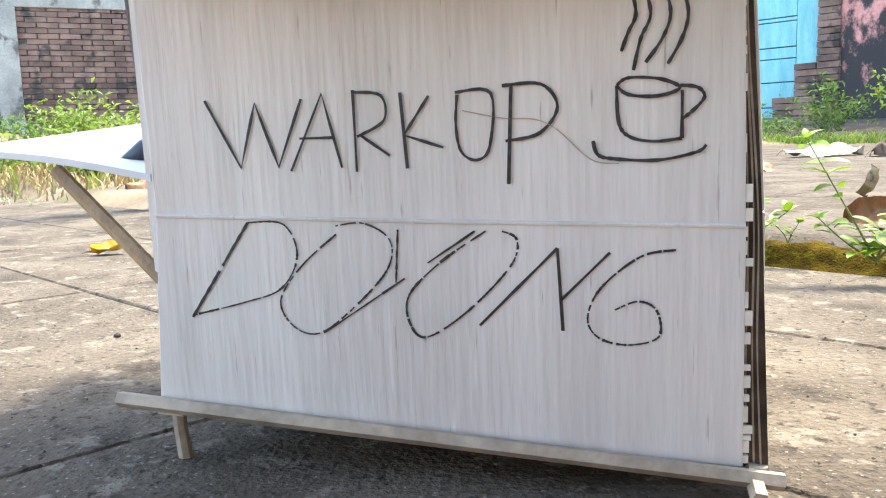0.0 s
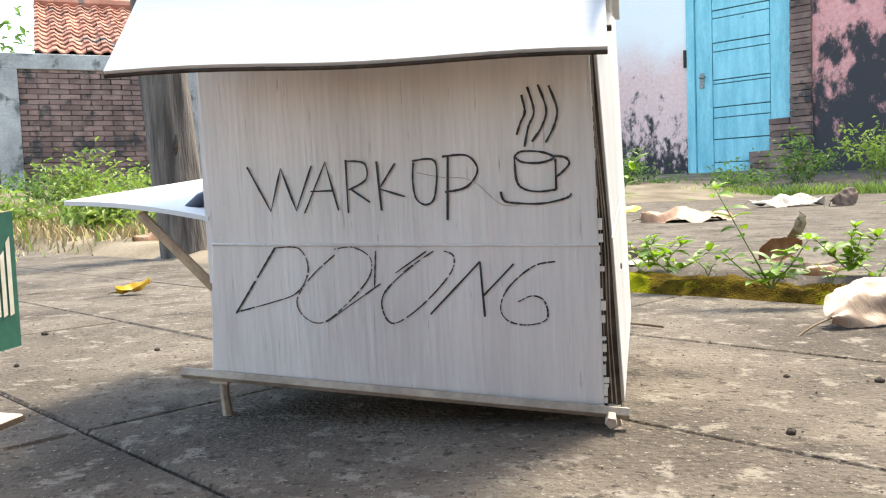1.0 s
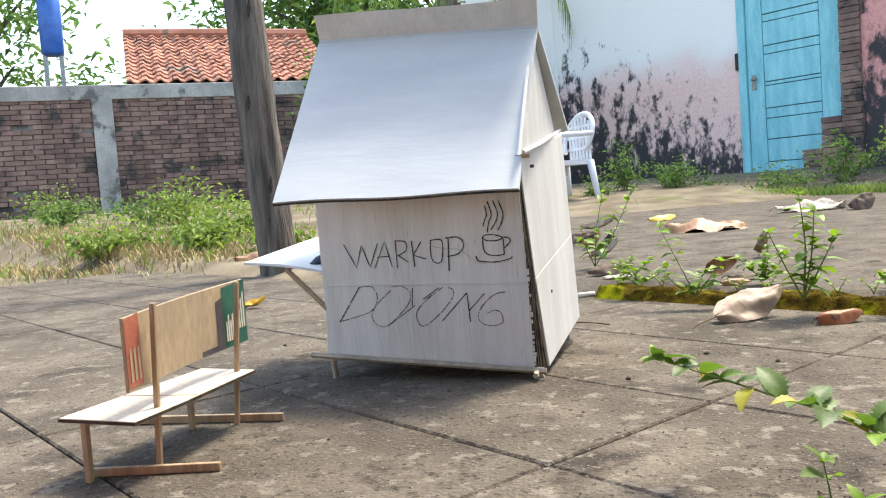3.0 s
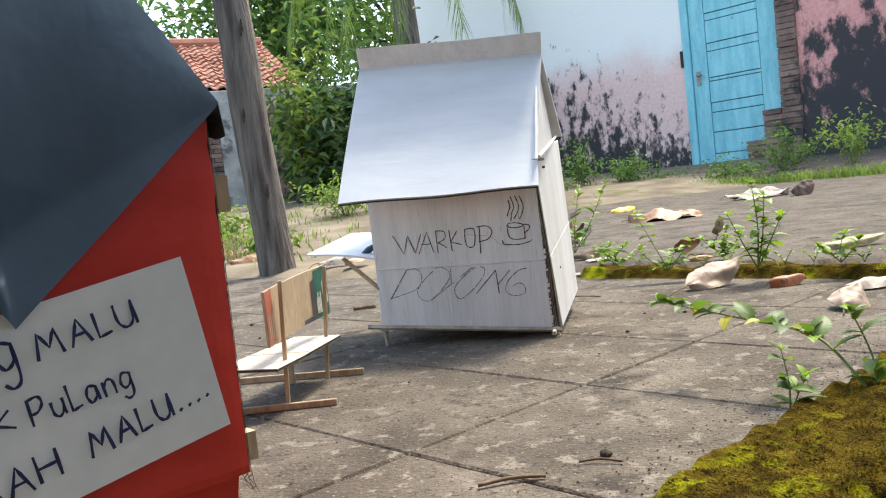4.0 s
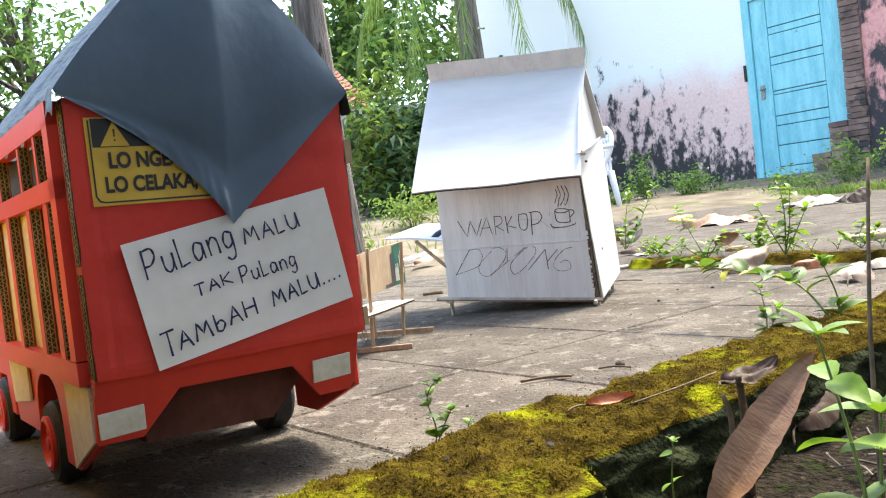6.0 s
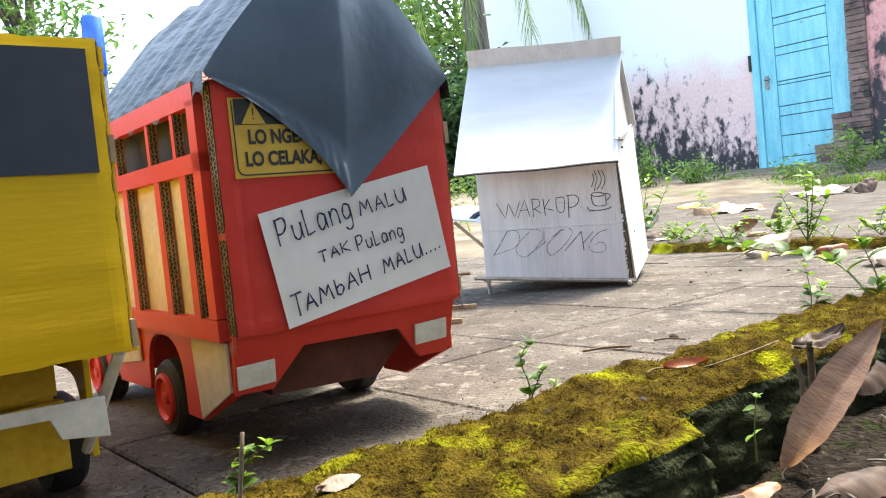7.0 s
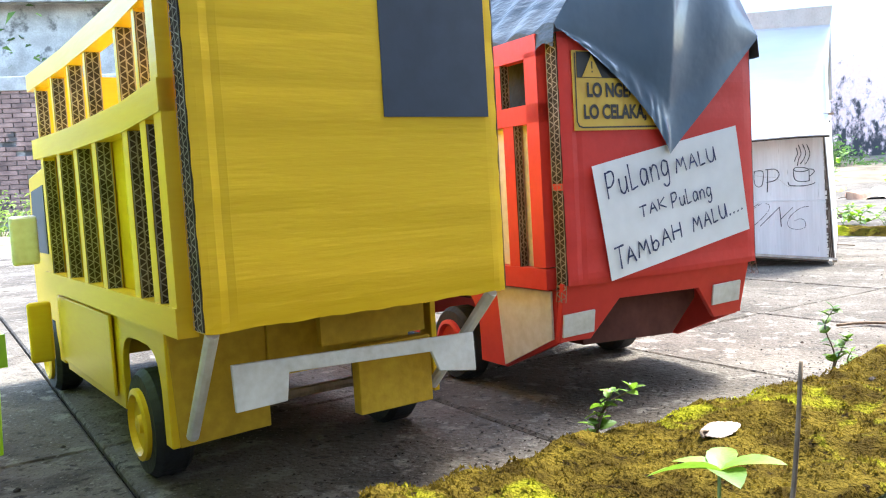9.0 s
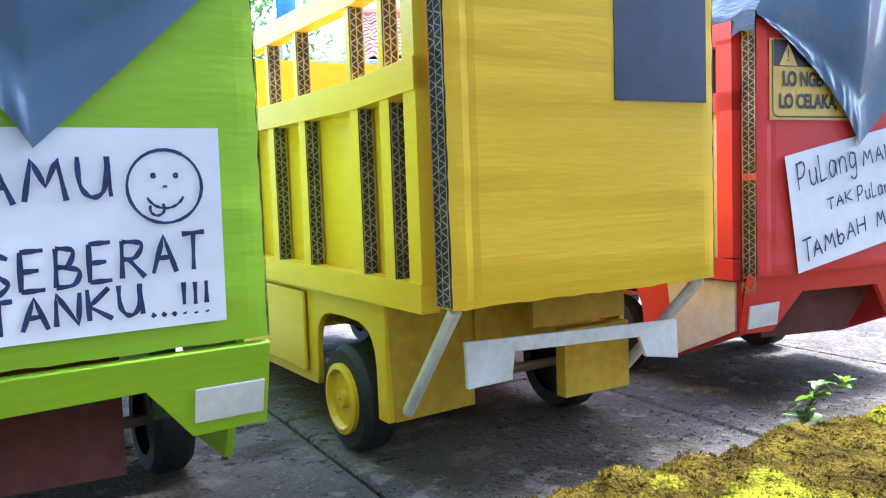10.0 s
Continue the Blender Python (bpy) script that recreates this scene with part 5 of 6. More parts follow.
def build_brick_wall():
    root = part("wall_brick", Shape().box(-16, 6.2, 0.02, 0.20, -0.3, 1.86), MORTAR, m=BW)
    tagged(root, "old weathered brick boundary wall with grey plaster bands", "wall", kind="structure")
    part("coping", Shape().box(-16, 6.2, -0.03, 0.24, 1.74, 1.92), RENDER_GREY, root, "grey cement band along the top", bevel=0.01)
    for x in (-8.4, -6.4, -4.4, -2.4, -0.43, 1.58, 3.6):
        part("pilaster", Shape().box(x - 0.12, x + 0.12, -0.05, 0.02, -0.2, 1.74), RENDER_GREY, root, "grey plastered pilaster", bevel=0.008)
    b = Shape().box(-0.105, 0.105, -0.012, 0.03, -0.026, 0.026)
    me = b.data("brick")
    rng = random.Random(8)
    rest = Shape()
    for r in range(28):
        z = 0.10 + r * 0.0605
        for k in range(60):
            x = -9.0 + k * 0.225 + (0.11 if r % 2 else 0)
            if rng.random() < 0.03:
                continue
            dy, tilt = rng.uniform(-0.006, 0.006), rng.uniform(-1.2, 1.2)
            if -2.4 < x < 0.3 and len(root.children) < 290 and z > 0.35:
                q = part("brick", me, BRICK, root)
                q.matrix_local = pose(x, dy, z, 0, tilt, 0)
            else:
                rest.box(-0.105, 0.105, -0.012, 0.03, -0.026, 0.026, pose(x, dy, z, 0, tilt, 0))
    tagged(part("brickwork", rest.data("brickwork"), BRICK_STUFF, root, "weathered bricks in level courses"), kind="stuff")


def build_roof():
    root = thing("tiled_roof", "faded red clay tile roof of a low outbuilding behind the wall", "roof", BW, kind="structure")
    s = Shape()
    rng = random.Random(4)
    rows, cols = 13, 15
    for r in range(rows):
        y0, z0 = 0.05 + 2.3 * r / rows, 1.93 + 1.05 * r / rows
        y1, z1 = 0.05 + 2.3 * (r + 1.15) / rows, 1.93 + 1.05 * (r + 1.15) / rows
        for c in range(cols):
            x0 = -0.12 + c * 0.185 + rng.uniform(-0.01, 0.01)
            lift = 0.02 + rng.uniform(0, 0.012)
            prof = [(0.0, 0.03), (0.05, 0.045), (0.09, 0.01), (0.14, -0.005), (0.19, 0.03)]
            vs = [(x0 + a, y0, z0 + b + lift) for a, b in prof] + [(x0 + a, y1, z1 + b) for a, b in prof] + [(x0 + a, y0 + 0.005, z0 + b + lift - 0.02) for a, b in prof]
            s.add(vs, [(i, i + 1, i + 6, i + 5) for i in range(4)] + [(i + 10, i + 11, i + 1, i) for i in range(4)])
    tagged(part("roof_tiles", s.data("roof_tiles"), TILE, root), kind="stuff")
    part("ridge", Shape().tube([(-0.12, 2.35, 3.02), (1.2, 2.35, 3.03), (2.66, 2.35, 3.02)], 0.09, 8), TILE, root)
    # Plain near-black sheet closing the gaps beneath the tiles.
    part("tile_backing", Shape().add([(-0.12, 0.1, 1.92), (2.66, 0.1, 1.92), (2.66, 2.35, 2.95), (-0.12, 2.35, 2.95)], [(0, 1, 2, 3)]), CARD_DARK, root)
    part("house_wall", Shape().box(-0.08, 2.6, 0.25, 0.4, -0.2, 1.95), RENDER_GREY, root)
    part("gable_end", Shape().prism([(0.25, 0), (4.4, 0), (4.4, 1.9), (2.35, 2.95), (0.25, 1.9)], -0.08, 0.05, "x"), RENDER_GREY, root)


build_roof()


def build_far_shed():
    root = thing("pale_shed", "pale grey rendered shed far beyond the brick wall", "shed", BW)
    part("wall", Shape().box(-12.5, -2.8, 3.4, 3.6, 0, 3.6), RENDER_GREY, root)
    part("roof", Shape().prism([(3.0, 3.55), (6.5, 4.2), (6.5, 4.28), (3.0, 3.62)], -12.8, -2.6, "x"), RENDER_GREY, root)
    d = thing("water_drum", "blue plastic water drum on a stand above the wall", "drum", BW @ pose(-1.12, 2.6, 0.72))
    part("barrel", Shape().tube([(0, 0, 2.04), (0, 0, 2.09), (0, 0, 2.6), (0, 0, 2.95), (0, 0, 3.0)], [0.13, 0.16, 0.165, 0.16, 0.13], 20), material("blue_plastic", (0.02, 0.09, 0.36), (0.03, 0.13, 0.45), 6, 0.4, 0.0, 40), d, smooth=True)
    for x in (-0.11, 0.11):
        part("stand_leg", Shape().box(x - 0.03, x + 0.03, -0.05, 0.05, -0.72, 2.04), METAL, d)


build_far_shed()
build_brick_wall()


def build_post():
    rng = random.Random(2)
    line = smooth_line([(-0.835, 2.15, -0.05), (-0.875, 2.15, 0.6), (-0.905, 2.16, 1.2), (-0.97, 2.18, 2.2), (-1.05, 2.2, 3.4)], 12)
    s = Shape()
    n = 26

    def fn(a, b):
        i = min(len(line) - 2, int(b * (len(line) - 1)))
        p = line[i].lerp(line[i + 1], b * (len(line) - 1) - i)
        t = 2 * math.pi * a
        r = 0.068 * (1.10 - 0.12 * min(1, b * 4)) * (1 + 0.10 * lump(math.cos(t) * 1.5, math.sin(t) * 1.5, b * 2.2, 2) + 0.06 * lump(math.cos(t) * 5, math.sin(t) * 5, b * 6, 2))
        return (p.x + r * math.cos(t), p.y + r * math.sin(t), p.z)
    s.grid(n, 150, fn)
    root = thing("dead_tree", "grey weathered bare tree with deep cracks, leaning slightly", "tree")
    part("trunk", s, TRUNK, root, smooth=True, weld=True)
    # Dark tubes in place of the shade inside the trunk's cracks.
    for z, a in ((0.32, -1.3), (0.2, -1.6), (0.62, -1.9), (0.95, -1.2)):
        k = z / 3.4
        i = int(k * (len(line) - 1))
        p = line[i]
        part("crack", Shape().tube([(p.x + 0.066 * math.cos(a), p.y + 0.066 * math.sin(a), z - 0.03), (p.x + 0.068 * math.cos(a + 0.06), p.y + 0.068 * math.sin(a + 0.06), z), (p.x + 0.065 * math.cos(a + 0.1), p.y + 0.065 * math.sin(a + 0.1), z + 0.035)], [0.003, 0.008, 0.003], 6), CARD_DARK, root)


build_post()

# ---- house ----
HW = pose(2.43, 8.546, 0, 0, 0, -42)


def build_shade_house():
    """Unseen plain wall and eave, added on the kerb's side to block sky light."""
    w = part("unseen_shade_wall", Shape().box(1.55, 1.75, -9, 1.6, -0.1, 3.0), RENDER_GREY, m=GRID_M)
    tagged(w, "plain grey plastered wall out of view, added to shade the tailgates", "wall", kind="structure")
    e = part("eave_near", Shape().prism([(0.95, 2.55), (1.8, 2.95), (1.8, 3.05), (0.95, 2.62)], -9.2, 1.7), RENDER_GREY, m=GRID_M)
    tagged(e, "plain overhanging eave out of view, added to block sky light", "eave", kind="structure")


build_shade_house()


def build_house():
    left = part("wall_house", Shape().box(-2.9, -0.29, 0, 0.2, 0, 3.6), HOUSE_WALL, m=HW)
    tagged(left, "pink and white limewashed wall with black mould at its foot", "wall", kind="structure")
    l2 = part("wall_house_white", Shape().box(-5.06, -2.9, -0.05, 0.2, 0, 3.6), stained_wall("white_limewash", (0.78, 0.77, 0.75), (0.80, 0.79, 0.77), 2.0, ((-2.95, 1.0, 1.1, 4.0),), 3), m=HW)
    tagged(l2, "flaking whitewashed house wall beside a mouldy corner", "wall", kind="structure")
    over = part("wall_lintel", Shape().box(-0.29, 0.98, 0.0, 0.2, 2.33, 3.6), HOUSE_WALL, m=HW)
    tagged(over, "limewashed wall above the door", "wall", kind="structure")
    right = part("wall_right", Shape().box(0.98, 7.5, -0.02, 0.2, 0, 3.6), WALL_RIGHT, m=HW)
    tagged(right, "red-pink wall blackened by mould over most of its height", "wall", kind="structure")
    # Plain near-black sheet closing the doorway behind the door leaf.
    inner = part("door_backing", Shape().box(-0.4, 1.1, 0.19, 0.21, 0, 2.5), CARD_DARK, m=HW)
    tagged(inner, "near-black sheet closing the doorway behind the door", "wall", kind="structure")
    door = thing("door", "closed turquoise plank door with worn paint and a metal handle", "door", HW, kind="structure")
    part("door_frame", Shape().box(-0.29, -0.20, -0.015, 0.06, 0.2, 2.33), DOOR, door, bevel=0.006)
    part("door_frame", Shape().box(-0.20, 0.84, -0.015, 0.06, 2.26, 2.33), DOOR, door, bevel=0.006)
    leaf = part("door_leaf", Shape().box(-0.195, 0.84, 0.035, 0.06, 0.25, 2.26), DOOR_DARK, door)
    part("stile", Shape().box(-0.195, -0.012, 0.012, 0.035, 0.25, 2.26), DOOR, leaf, bevel=0.004)
    part("stile", Shape().box(0.60, 0.84, 0.012, 0.035, 0.25, 2.26), DOOR, leaf, bevel=0.004)
    zs = [0.25, 0.36, 0.60, 0.822, 0.93, 1.17, 1.21, 1.50, 1.59, 1.84, 1.92, 2.26]
    for k, (a, b) in enumerate(zip(zs, zs[1:])):
        part("plank", Shape().box(-0.006, 0.594, 0.016 + 0.004 * (k % 2), 0.035, a + 0.005, b - 0.005), DOOR, leaf, bevel=0.003)
    handle = part("handle_plate", Shape().box(-0.15, -0.10, 0.004, 0.012, 1.14, 1.30), METAL, leaf)
    part("handle", Shape().tube([(-0.125, 0.004, 1.25), (-0.125, -0.04, 1.25), (-0.06, -0.045, 1.25)], 0.010, 8), METAL, leaf)
    part("hinge", Shape().box(-0.315, -0.285, -0.03, 0.0, 1.38, 1.56), CARD_DARK, door)
    # broken brick reveal
    col = thing("brick_reveal", "broken stepped bricks beside the door frame, mortar gone", "brickwork", HW, kind="structure")
    rng = random.Random(12)
    me = Shape().box(-0.10, 0.10, -0.06, 0.06, -0.027, 0.027).data("brick")
    for r in range(34):
        z = 0.24 + r * 0.061
        edge = 0.83 - 0.42 * max(0, 1 - (z - 0.24) / 0.62) ** 1.1 + rng.uniform(-0.025, 0.025)
        x = 1.02
        while x > edge + 0.05:
            q = part("brick", me, BRICK, col)
            q.matrix_local = pose(x - 0.10, 0.0 + rng.uniform(-0.012, 0.012), z, 0, rng.uniform(-2, 2), rng.uniform(-3, 3))
            x -= 0.205
    return left


build_house()


def build_chair():
    root = thing("plastic_chair", "white moulded plastic armchair with a pierced back, by the wall", "chair", pose(0.20, 6.45, 0.047, 0, 0, -62))
    s = Shape()
    s.grid(10, 10, lambda a, b: (-0.22 + 0.44 * a, -0.21 + 0.42 * b, 0.42 - 0.02 * math.sin(math.pi * a) * math.sin(math.pi * b)))
    s.grid(10, 10, lambda a, b: (-0.22 + 0.44 * a, -0.21 + 0.42 * b, 0.40 - 0.02 * math.sin(math.pi * a) * math.sin(math.pi * b)))
    for b in (0, 1):
        s.grid(10, 1, lambda a, k: (-0.22 + 0.44 * a, -0.21 + 0.42 * b, 0.42 - 0.04 * k))
        s.grid(10, 1, lambda a, k: (-0.22 + 0.44 * b, -0.21 + 0.42 * a, 0.42 - 0.04 * k))
    part("seat", s, PLASTIC, root, smooth=True)
    rim = [(0.23 * math.cos(t), 0.21 + 0.10 * math.sin(t) * 0.6, 0.63 + 0.19 * math.sin(t)) for t in [math.pi * (-0.25 + 1.5 * k / 20) for k in range(21)]]
    part("back_rim", Shape().tube(rim, 0.022, 8), PLASTIC, root, smooth=True)
    for k in range(-3, 4):
        x = k * 0.055
        top = 0.63 + 0.17 * math.sqrt(max(0.05, 1 - (x / 0.23) ** 2))
        part("back_slat", Shape().box(x - 0.016, x + 0.016, 0.215, 0.225, 0.42, top, None), PLASTIC, root)
    for z in (0.52, 0.62, 0.71):
        part("back_bar", Shape().box(-0.20, 0.20, 0.213, 0.227, z - 0.012, z + 0.012), PLASTIC, root)
    for sx in (-1, 1):
        part("armrest", Shape().tube(smooth_line([(sx * 0.23, 0.22, 0.64), (sx * 0.27, 0.08, 0.63), (sx * 0.28, -0.14, 0.62), (sx * 0.26, -0.22, 0.54), (sx * 0.245, -0.23, 0.42)], 5), 0.022, 8), PLASTIC, root, smooth=True)
        for sy in (-1, 1):
            part("leg", Shape().tube([(sx * 0.21, sy * 0.19, 0.41), (sx * 0.235, sy * 0.215, 0.2), (sx * 0.25, sy * 0.24, 0.0)], [0.034, 0.027, 0.021], 8), PLASTIC, root, smooth=True)


build_chair()

# ---- trees and shrubs at the back ----
rng = random.Random(21)


def tree(label, base, height, spread, leaves, size, mat, trunk_r, rng, crown_from=0.35):
    root = thing("tree", label, "tree", Matrix.Translation(base), group="trees behind the yard")
    t = Shape()
    t.tube(smooth_line([(0, 0, -0.1), (0.05 * height * rng.uniform(-1, 1), 0, height * 0.35), (0.06 * height * rng.uniform(-1, 1), 0.03 * height, height * 0.85)], 6), [trunk_r * (1.1 - 0.05 * k) for k in range(13)], 9)
    clumps = []
    for i in range(26):
        a = rng.uniform(0, 6.283)
        z = height * rng.uniform(crown_from, 1.0)
        r = spread * rng.uniform(0.25, 1.0) * (1.2 - 0.6 * abs(z / height - 0.6))
        end = Vector((r * math.cos(a), r * math.sin(a), z))
        t.tube(smooth_line([(0, 0, z * 0.75), (end.x * 0.5, end.y * 0.5, z * 0.9), end], 4), [trunk_r * 0.35 * (1.1 - 0.1 * k) for k in range(9)], 5)
        clumps.append(end)
    part("trunk", t, TRUNK, root, smooth=True)
    pts, sizes = [], []
    for _ in range(leaves):
        c = rng.choice(clumps)
        q = spread * 0.24
        pts.append((c.x + rng.gauss(0, q), c.y + rng.gauss(0, q), c.z + rng.gauss(0, q * 0.7)))
        sizes.append(size * rng.uniform(0.6, 1.3))
    part("crown", cloud(pts, sizes, rng).data("crown"), mat, root)


tree("tall leafy tree far behind the tiled roof", (-4.2, 16.0, 0.3), 6.2, 2.4, 5200, 0.24, FOLIAGE, 0.16, rng)
tree("tall leafy tree far behind the tiled roof", (-1.9, 17.5, 0.3), 7.0, 2.6, 5200, 0.24, FOLIAGE, 0.17, rng)
tree("leafy tree overhanging the shed beyond the wall", (-9.5, 12.5, 0.3), 5.4, 1.9, 3600, 0.2, FOLIAGE, 0.15, rng)
bush("shrub", "dense dark green shrub with long drooping leaves", "shrub", (-1.75, 8.6, 0.15), (0.75, 0.7, 1.45), 5200, 0.16, FOLIAGE_DARK, rng, 14)
bush("shrub", "dense dark green shrub with long drooping leaves", "shrub", (-1.0, 9.3, 0.15), (0.8, 0.7, 1.6), 5200, 0.17, FOLIAGE_DARK, rng, 14)
bush("shrub", "tall shrub with fresh light green leaves", "shrub", (-2.05, 8.2, 0.15), (0.42, 0.42, 1.75), 1300, 0.13, FOLIAGE_FRESH, rng, 9)


def palm():
    root = thing("palm", "palm with long drooping fronds beside the house", "palm", Matrix.Translation((-1.15, 9.4, 0.1)))
    part("trunk", Shape().tube(smooth_line([(0.25, 0.2, 0), (0.18, 0.15, 1.6), (0.12, 0.1, 3.6)], 8), [0.17 - 0.002 * k for k in range(17)], 12), TRUNK, root, smooth=True)
    for heading, reach, drop in ((250, 1.5, 1.9), (225, 1.2, 1.7), (275, 1.3, 2.2), (180, 1.5, 1.2), (300, 1.6, 1.6), (20, 1.6, 1.2), (100, 1.6, 1.0)):
        a = radians(heading)
        line = smooth_line([(0.12, 0.1, 3.5), (0.12 + 0.45 * reach * math.cos(a), 0.1 + 0.45 * reach * math.sin(a), 3.75), (0.12 + 0.85 * reach * math.cos(a), 0.1 + 0.85 * reach * math.sin(a), 3.5 - 0.4 * drop), (0.12 + reach * math.cos(a), 0.1 + reach * math.sin(a), 3.5 - drop)], 12)
        f = Shape()
        f.tube(line, [0.018 * (1.1 - k / len(line)) for k in range(len(line))], 5)
        side = Vector((-math.sin(a), math.cos(a), 0))
        for i in range(5, len(line) - 1):
            for j in range(2):
                p = line[i].lerp(line[i + 1], j / 2)
                d = (line[i + 1] - line[i]).normalized()
                for sg in (-1, 1):
                    e = p + side * sg * rng.uniform(0.06, 0.16) + d * 0.10 - Vector((0, 0, rng.uniform(0.25, 0.5)))
                    w = d * 0.011
                    f.add([p - w, p + w, p.lerp(e, 0.6) + w + Vector((0, 0, 0.03)), e, p.lerp(e, 0.6) - w + Vector((0, 0, 0.03))], [(0, 1, 2, 3, 4)])
        part("frond", f, FOLIAGE_FRESH, root)


palm()

# weeds along the walls and the far edge
WEED_L = "mixed green weeds on bare earth before the brick wall"
for x, y, r, h, n, m in ((-2.35, 4.6, 0.34, 0.30, 600, FOLIAGE_FRESH), (-3.0, 5.4, 0.4, 0.24, 500, FOLIAGE), (-1.75, 4.0, 0.34, 0.20, 450, FOLIAGE_FRESH), (-3.9, 5.6, 0.35, 0.20, 400, FOLIAGE), (-4.6, 6.6, 0.4, 0.3, 400, FOLIAGE_FRESH),
                         (-1.55, 3.1, 0.24, 0.17, 500, FOLIAGE_FRESH), (-2.2, 3.3, 0.25, 0.16, 450, FOLIAGE_FRESH), (-5.6, 6.3, 0.4, 0.26, 400, FOLIAGE), (-1.2, 5.4, 0.5, 0.28, 700, FOLIAGE_FRESH), (-0.6, 5.6, 0.5, 0.28, 700, FOLIAGE),
                         (-6.5, 5.2, 0.7, 0.4, 700, FOLIAGE_FRESH), (-1.05, 2.75, 0.16, 0.12, 300, FOLIAGE_FRESH)):
    bush("weed_clump", WEED_L, "weeds", (x, y, ground_height(x, y)), (r, r, h), n, 0.055, m, rng, 11, STEM)
for x, y, z, r, h, n, m in ((0.80, 7.0, 0.12, 0.22, 0.42, 420, FOLIAGE), (1.22, 6.9, 0.12, 0.34, 0.30, 620, FOLIAGE), (1.55, 6.75, 0.05, 0.3, 0.16, 380, FOLIAGE), (2.35, 5.9, 0.10, 0.3, 0.30, 480, FOLIAGE),
                            (2.75, 5.6, 0.10, 0.28, 0.40, 420, FOLIAGE_FRESH), (0.52, 6.6, 0.05, 0.2, 0.2, 300, FOLIAGE), (2.0, 6.15, 0.05, 0.35, 0.2, 420, FOLIAGE)):
    bush("weed_clump", "leafy green weeds at the foot of the house wall", "weeds", (x, y, z), (r, r, h), n, 0.05, m, rng, 9, STEM)


def grass(name, label, boxes, count, height, mat, rng, lift):
    s = Shape()
    for _ in range(count):
        x0, y0, x1, y1, w = rng.choice(boxes)
        t = rng.random()
        x, y = x0 + (x1 - x0) * t + rng.gauss(0, w), y0 + (y1 - y0) * t + rng.gauss(0, w)
        z = lift(x, y) - 0.004
        h, a = height * rng.uniform(0.4, 1.2), rng.uniform(0, 6.283)
        b = rng.uniform(0, 6.283)
        dx, dy, w2 = math.cos(a), math.sin(a), 0.004 + 0.012 * height
        lean = h * rng.uniform(0.2, 0.8)
        m = (x + math.cos(b) * lean * 0.35, y + math.sin(b) * lean * 0.35, z + h * 0.6)
        s.add([(x - dx * w2, y - dy * w2, z), (x + dx * w2, y + dy * w2, z), (m[0] + dx * w2 * 0.7, m[1] + dy * w2 * 0.7, m[2]), (x + math.cos(b) * lean, y + math.sin(b) * lean, z + h), (m[0] - dx * w2 * 0.7, m[1] - dy * w2 * 0.7, m[2])], [(0, 1, 2, 4), (4, 2, 3)])
    tagged(part(name, s.data(name), mat), label, "grass", kind="stuff")


grass("grass_strip", "low green grass along the plinth of the house", [(0.1, 7.45, 4.5, 3.5, 0.10), (0.1, 7.45, 4.5, 3.5, 0.05)], 5200, 0.09, FOLIAGE_FRESH, rng, lambda x, y: 0.045)
grass("yard_grass", "thin fresh grass and weeds on the earth by the wall", [(-1.2, 2.9, -4.5, 5.4, 0.45), (-1.0, 4.5, -5.5, 7.5, 0.7)], 1500, 0.075, FOLIAGE_FRESH, rng, ground_height)
grass("dry_straw", "dry yellow straw and cuttings lying on the earth", [(-1.35, 2.75, -3.2, 4.2, 0.22), (-1.6, 3.6, -4.5, 5.2, 0.35)], 6500, 0.05, STRAW, rng, ground_height)

# ---- herbs near the camera's way ----
rng = random.Random(33)
plant("creeping_herb", "toothed green herb with one long leaning stem, some leaves yellowing", (0.415, -0.245, 0.015),
      [((-0.03, 0.05, 0.05), (-0.085, 0.11, 0.064), (-0.156, 0.185, 0.078)), ((0.01, 0.02, 0.03), (0.0, 0.04, 0.075))], ["big", "big", "big", "big", "yellow", "fresh"], rng, 0.0015, 0.008, STEM, 0.98, spread=55)
plant("seedling", "thin upright seedling with pale green leaves at the kerb", (0.332, -0.265, 0.008), [((0.002, 0.002, 0.03), (-0.002, 0.004, 0.062)), ((0.008, 0.0, 0.02), (0.018, 0.004, 0.036))], ["big", "fresh"], rng, 0.0009, 0.010, STEM, 0.75)
plant("seedling", "small leafy seedling growing in the joint beside the kerb", (-0.002, -0.632, 0.004), [((0.004, 0.0, 0.022), (-0.002, 0.006, 0.045), (0.006, 0.01, 0.060)), ((0.008, 0.004, 0.02), (0.016, 0.008, 0.034))], ["small", "round"], rng, 0.0008, 0.0055, STEM_BROWN, 0.95)
plant("seedling", "small round-leaved seedling in the shade of the trucks", (-0.184, -0.836, 0.004), [((0.004, -0.002, 0.02), (0.014, -0.004, 0.040)), ((0.010, -0.002, 0.03), (0.028, -0.002, 0.042))], ["round", "small", "small"], rng, 0.0009, 0.0055, STEM_BROWN, 0.95)
plant("foreground_herb", "bright green young herb rising out of the soil", (-0.116, -1.165, -0.05), [((0.0, 0.0, 0.07), (0.002, 0.0, 0.157))], ["fresh", "broad"], rng, 0.0012, 0.010, STEM, 0.82, spread=34)
plant("foreground_herb", "bright green young herb with broad leaves among dead leaves", (0.262, -0.835, -0.045), [((-0.006, 0.0, 0.08), (-0.018, 0.01, 0.155)), ((0.004, 0.01, 0.05), (0.012, 0.02, 0.11))], ["broad", "broad"], rng, 0.0014, 0.028, STEM, 1.25, spread=30)
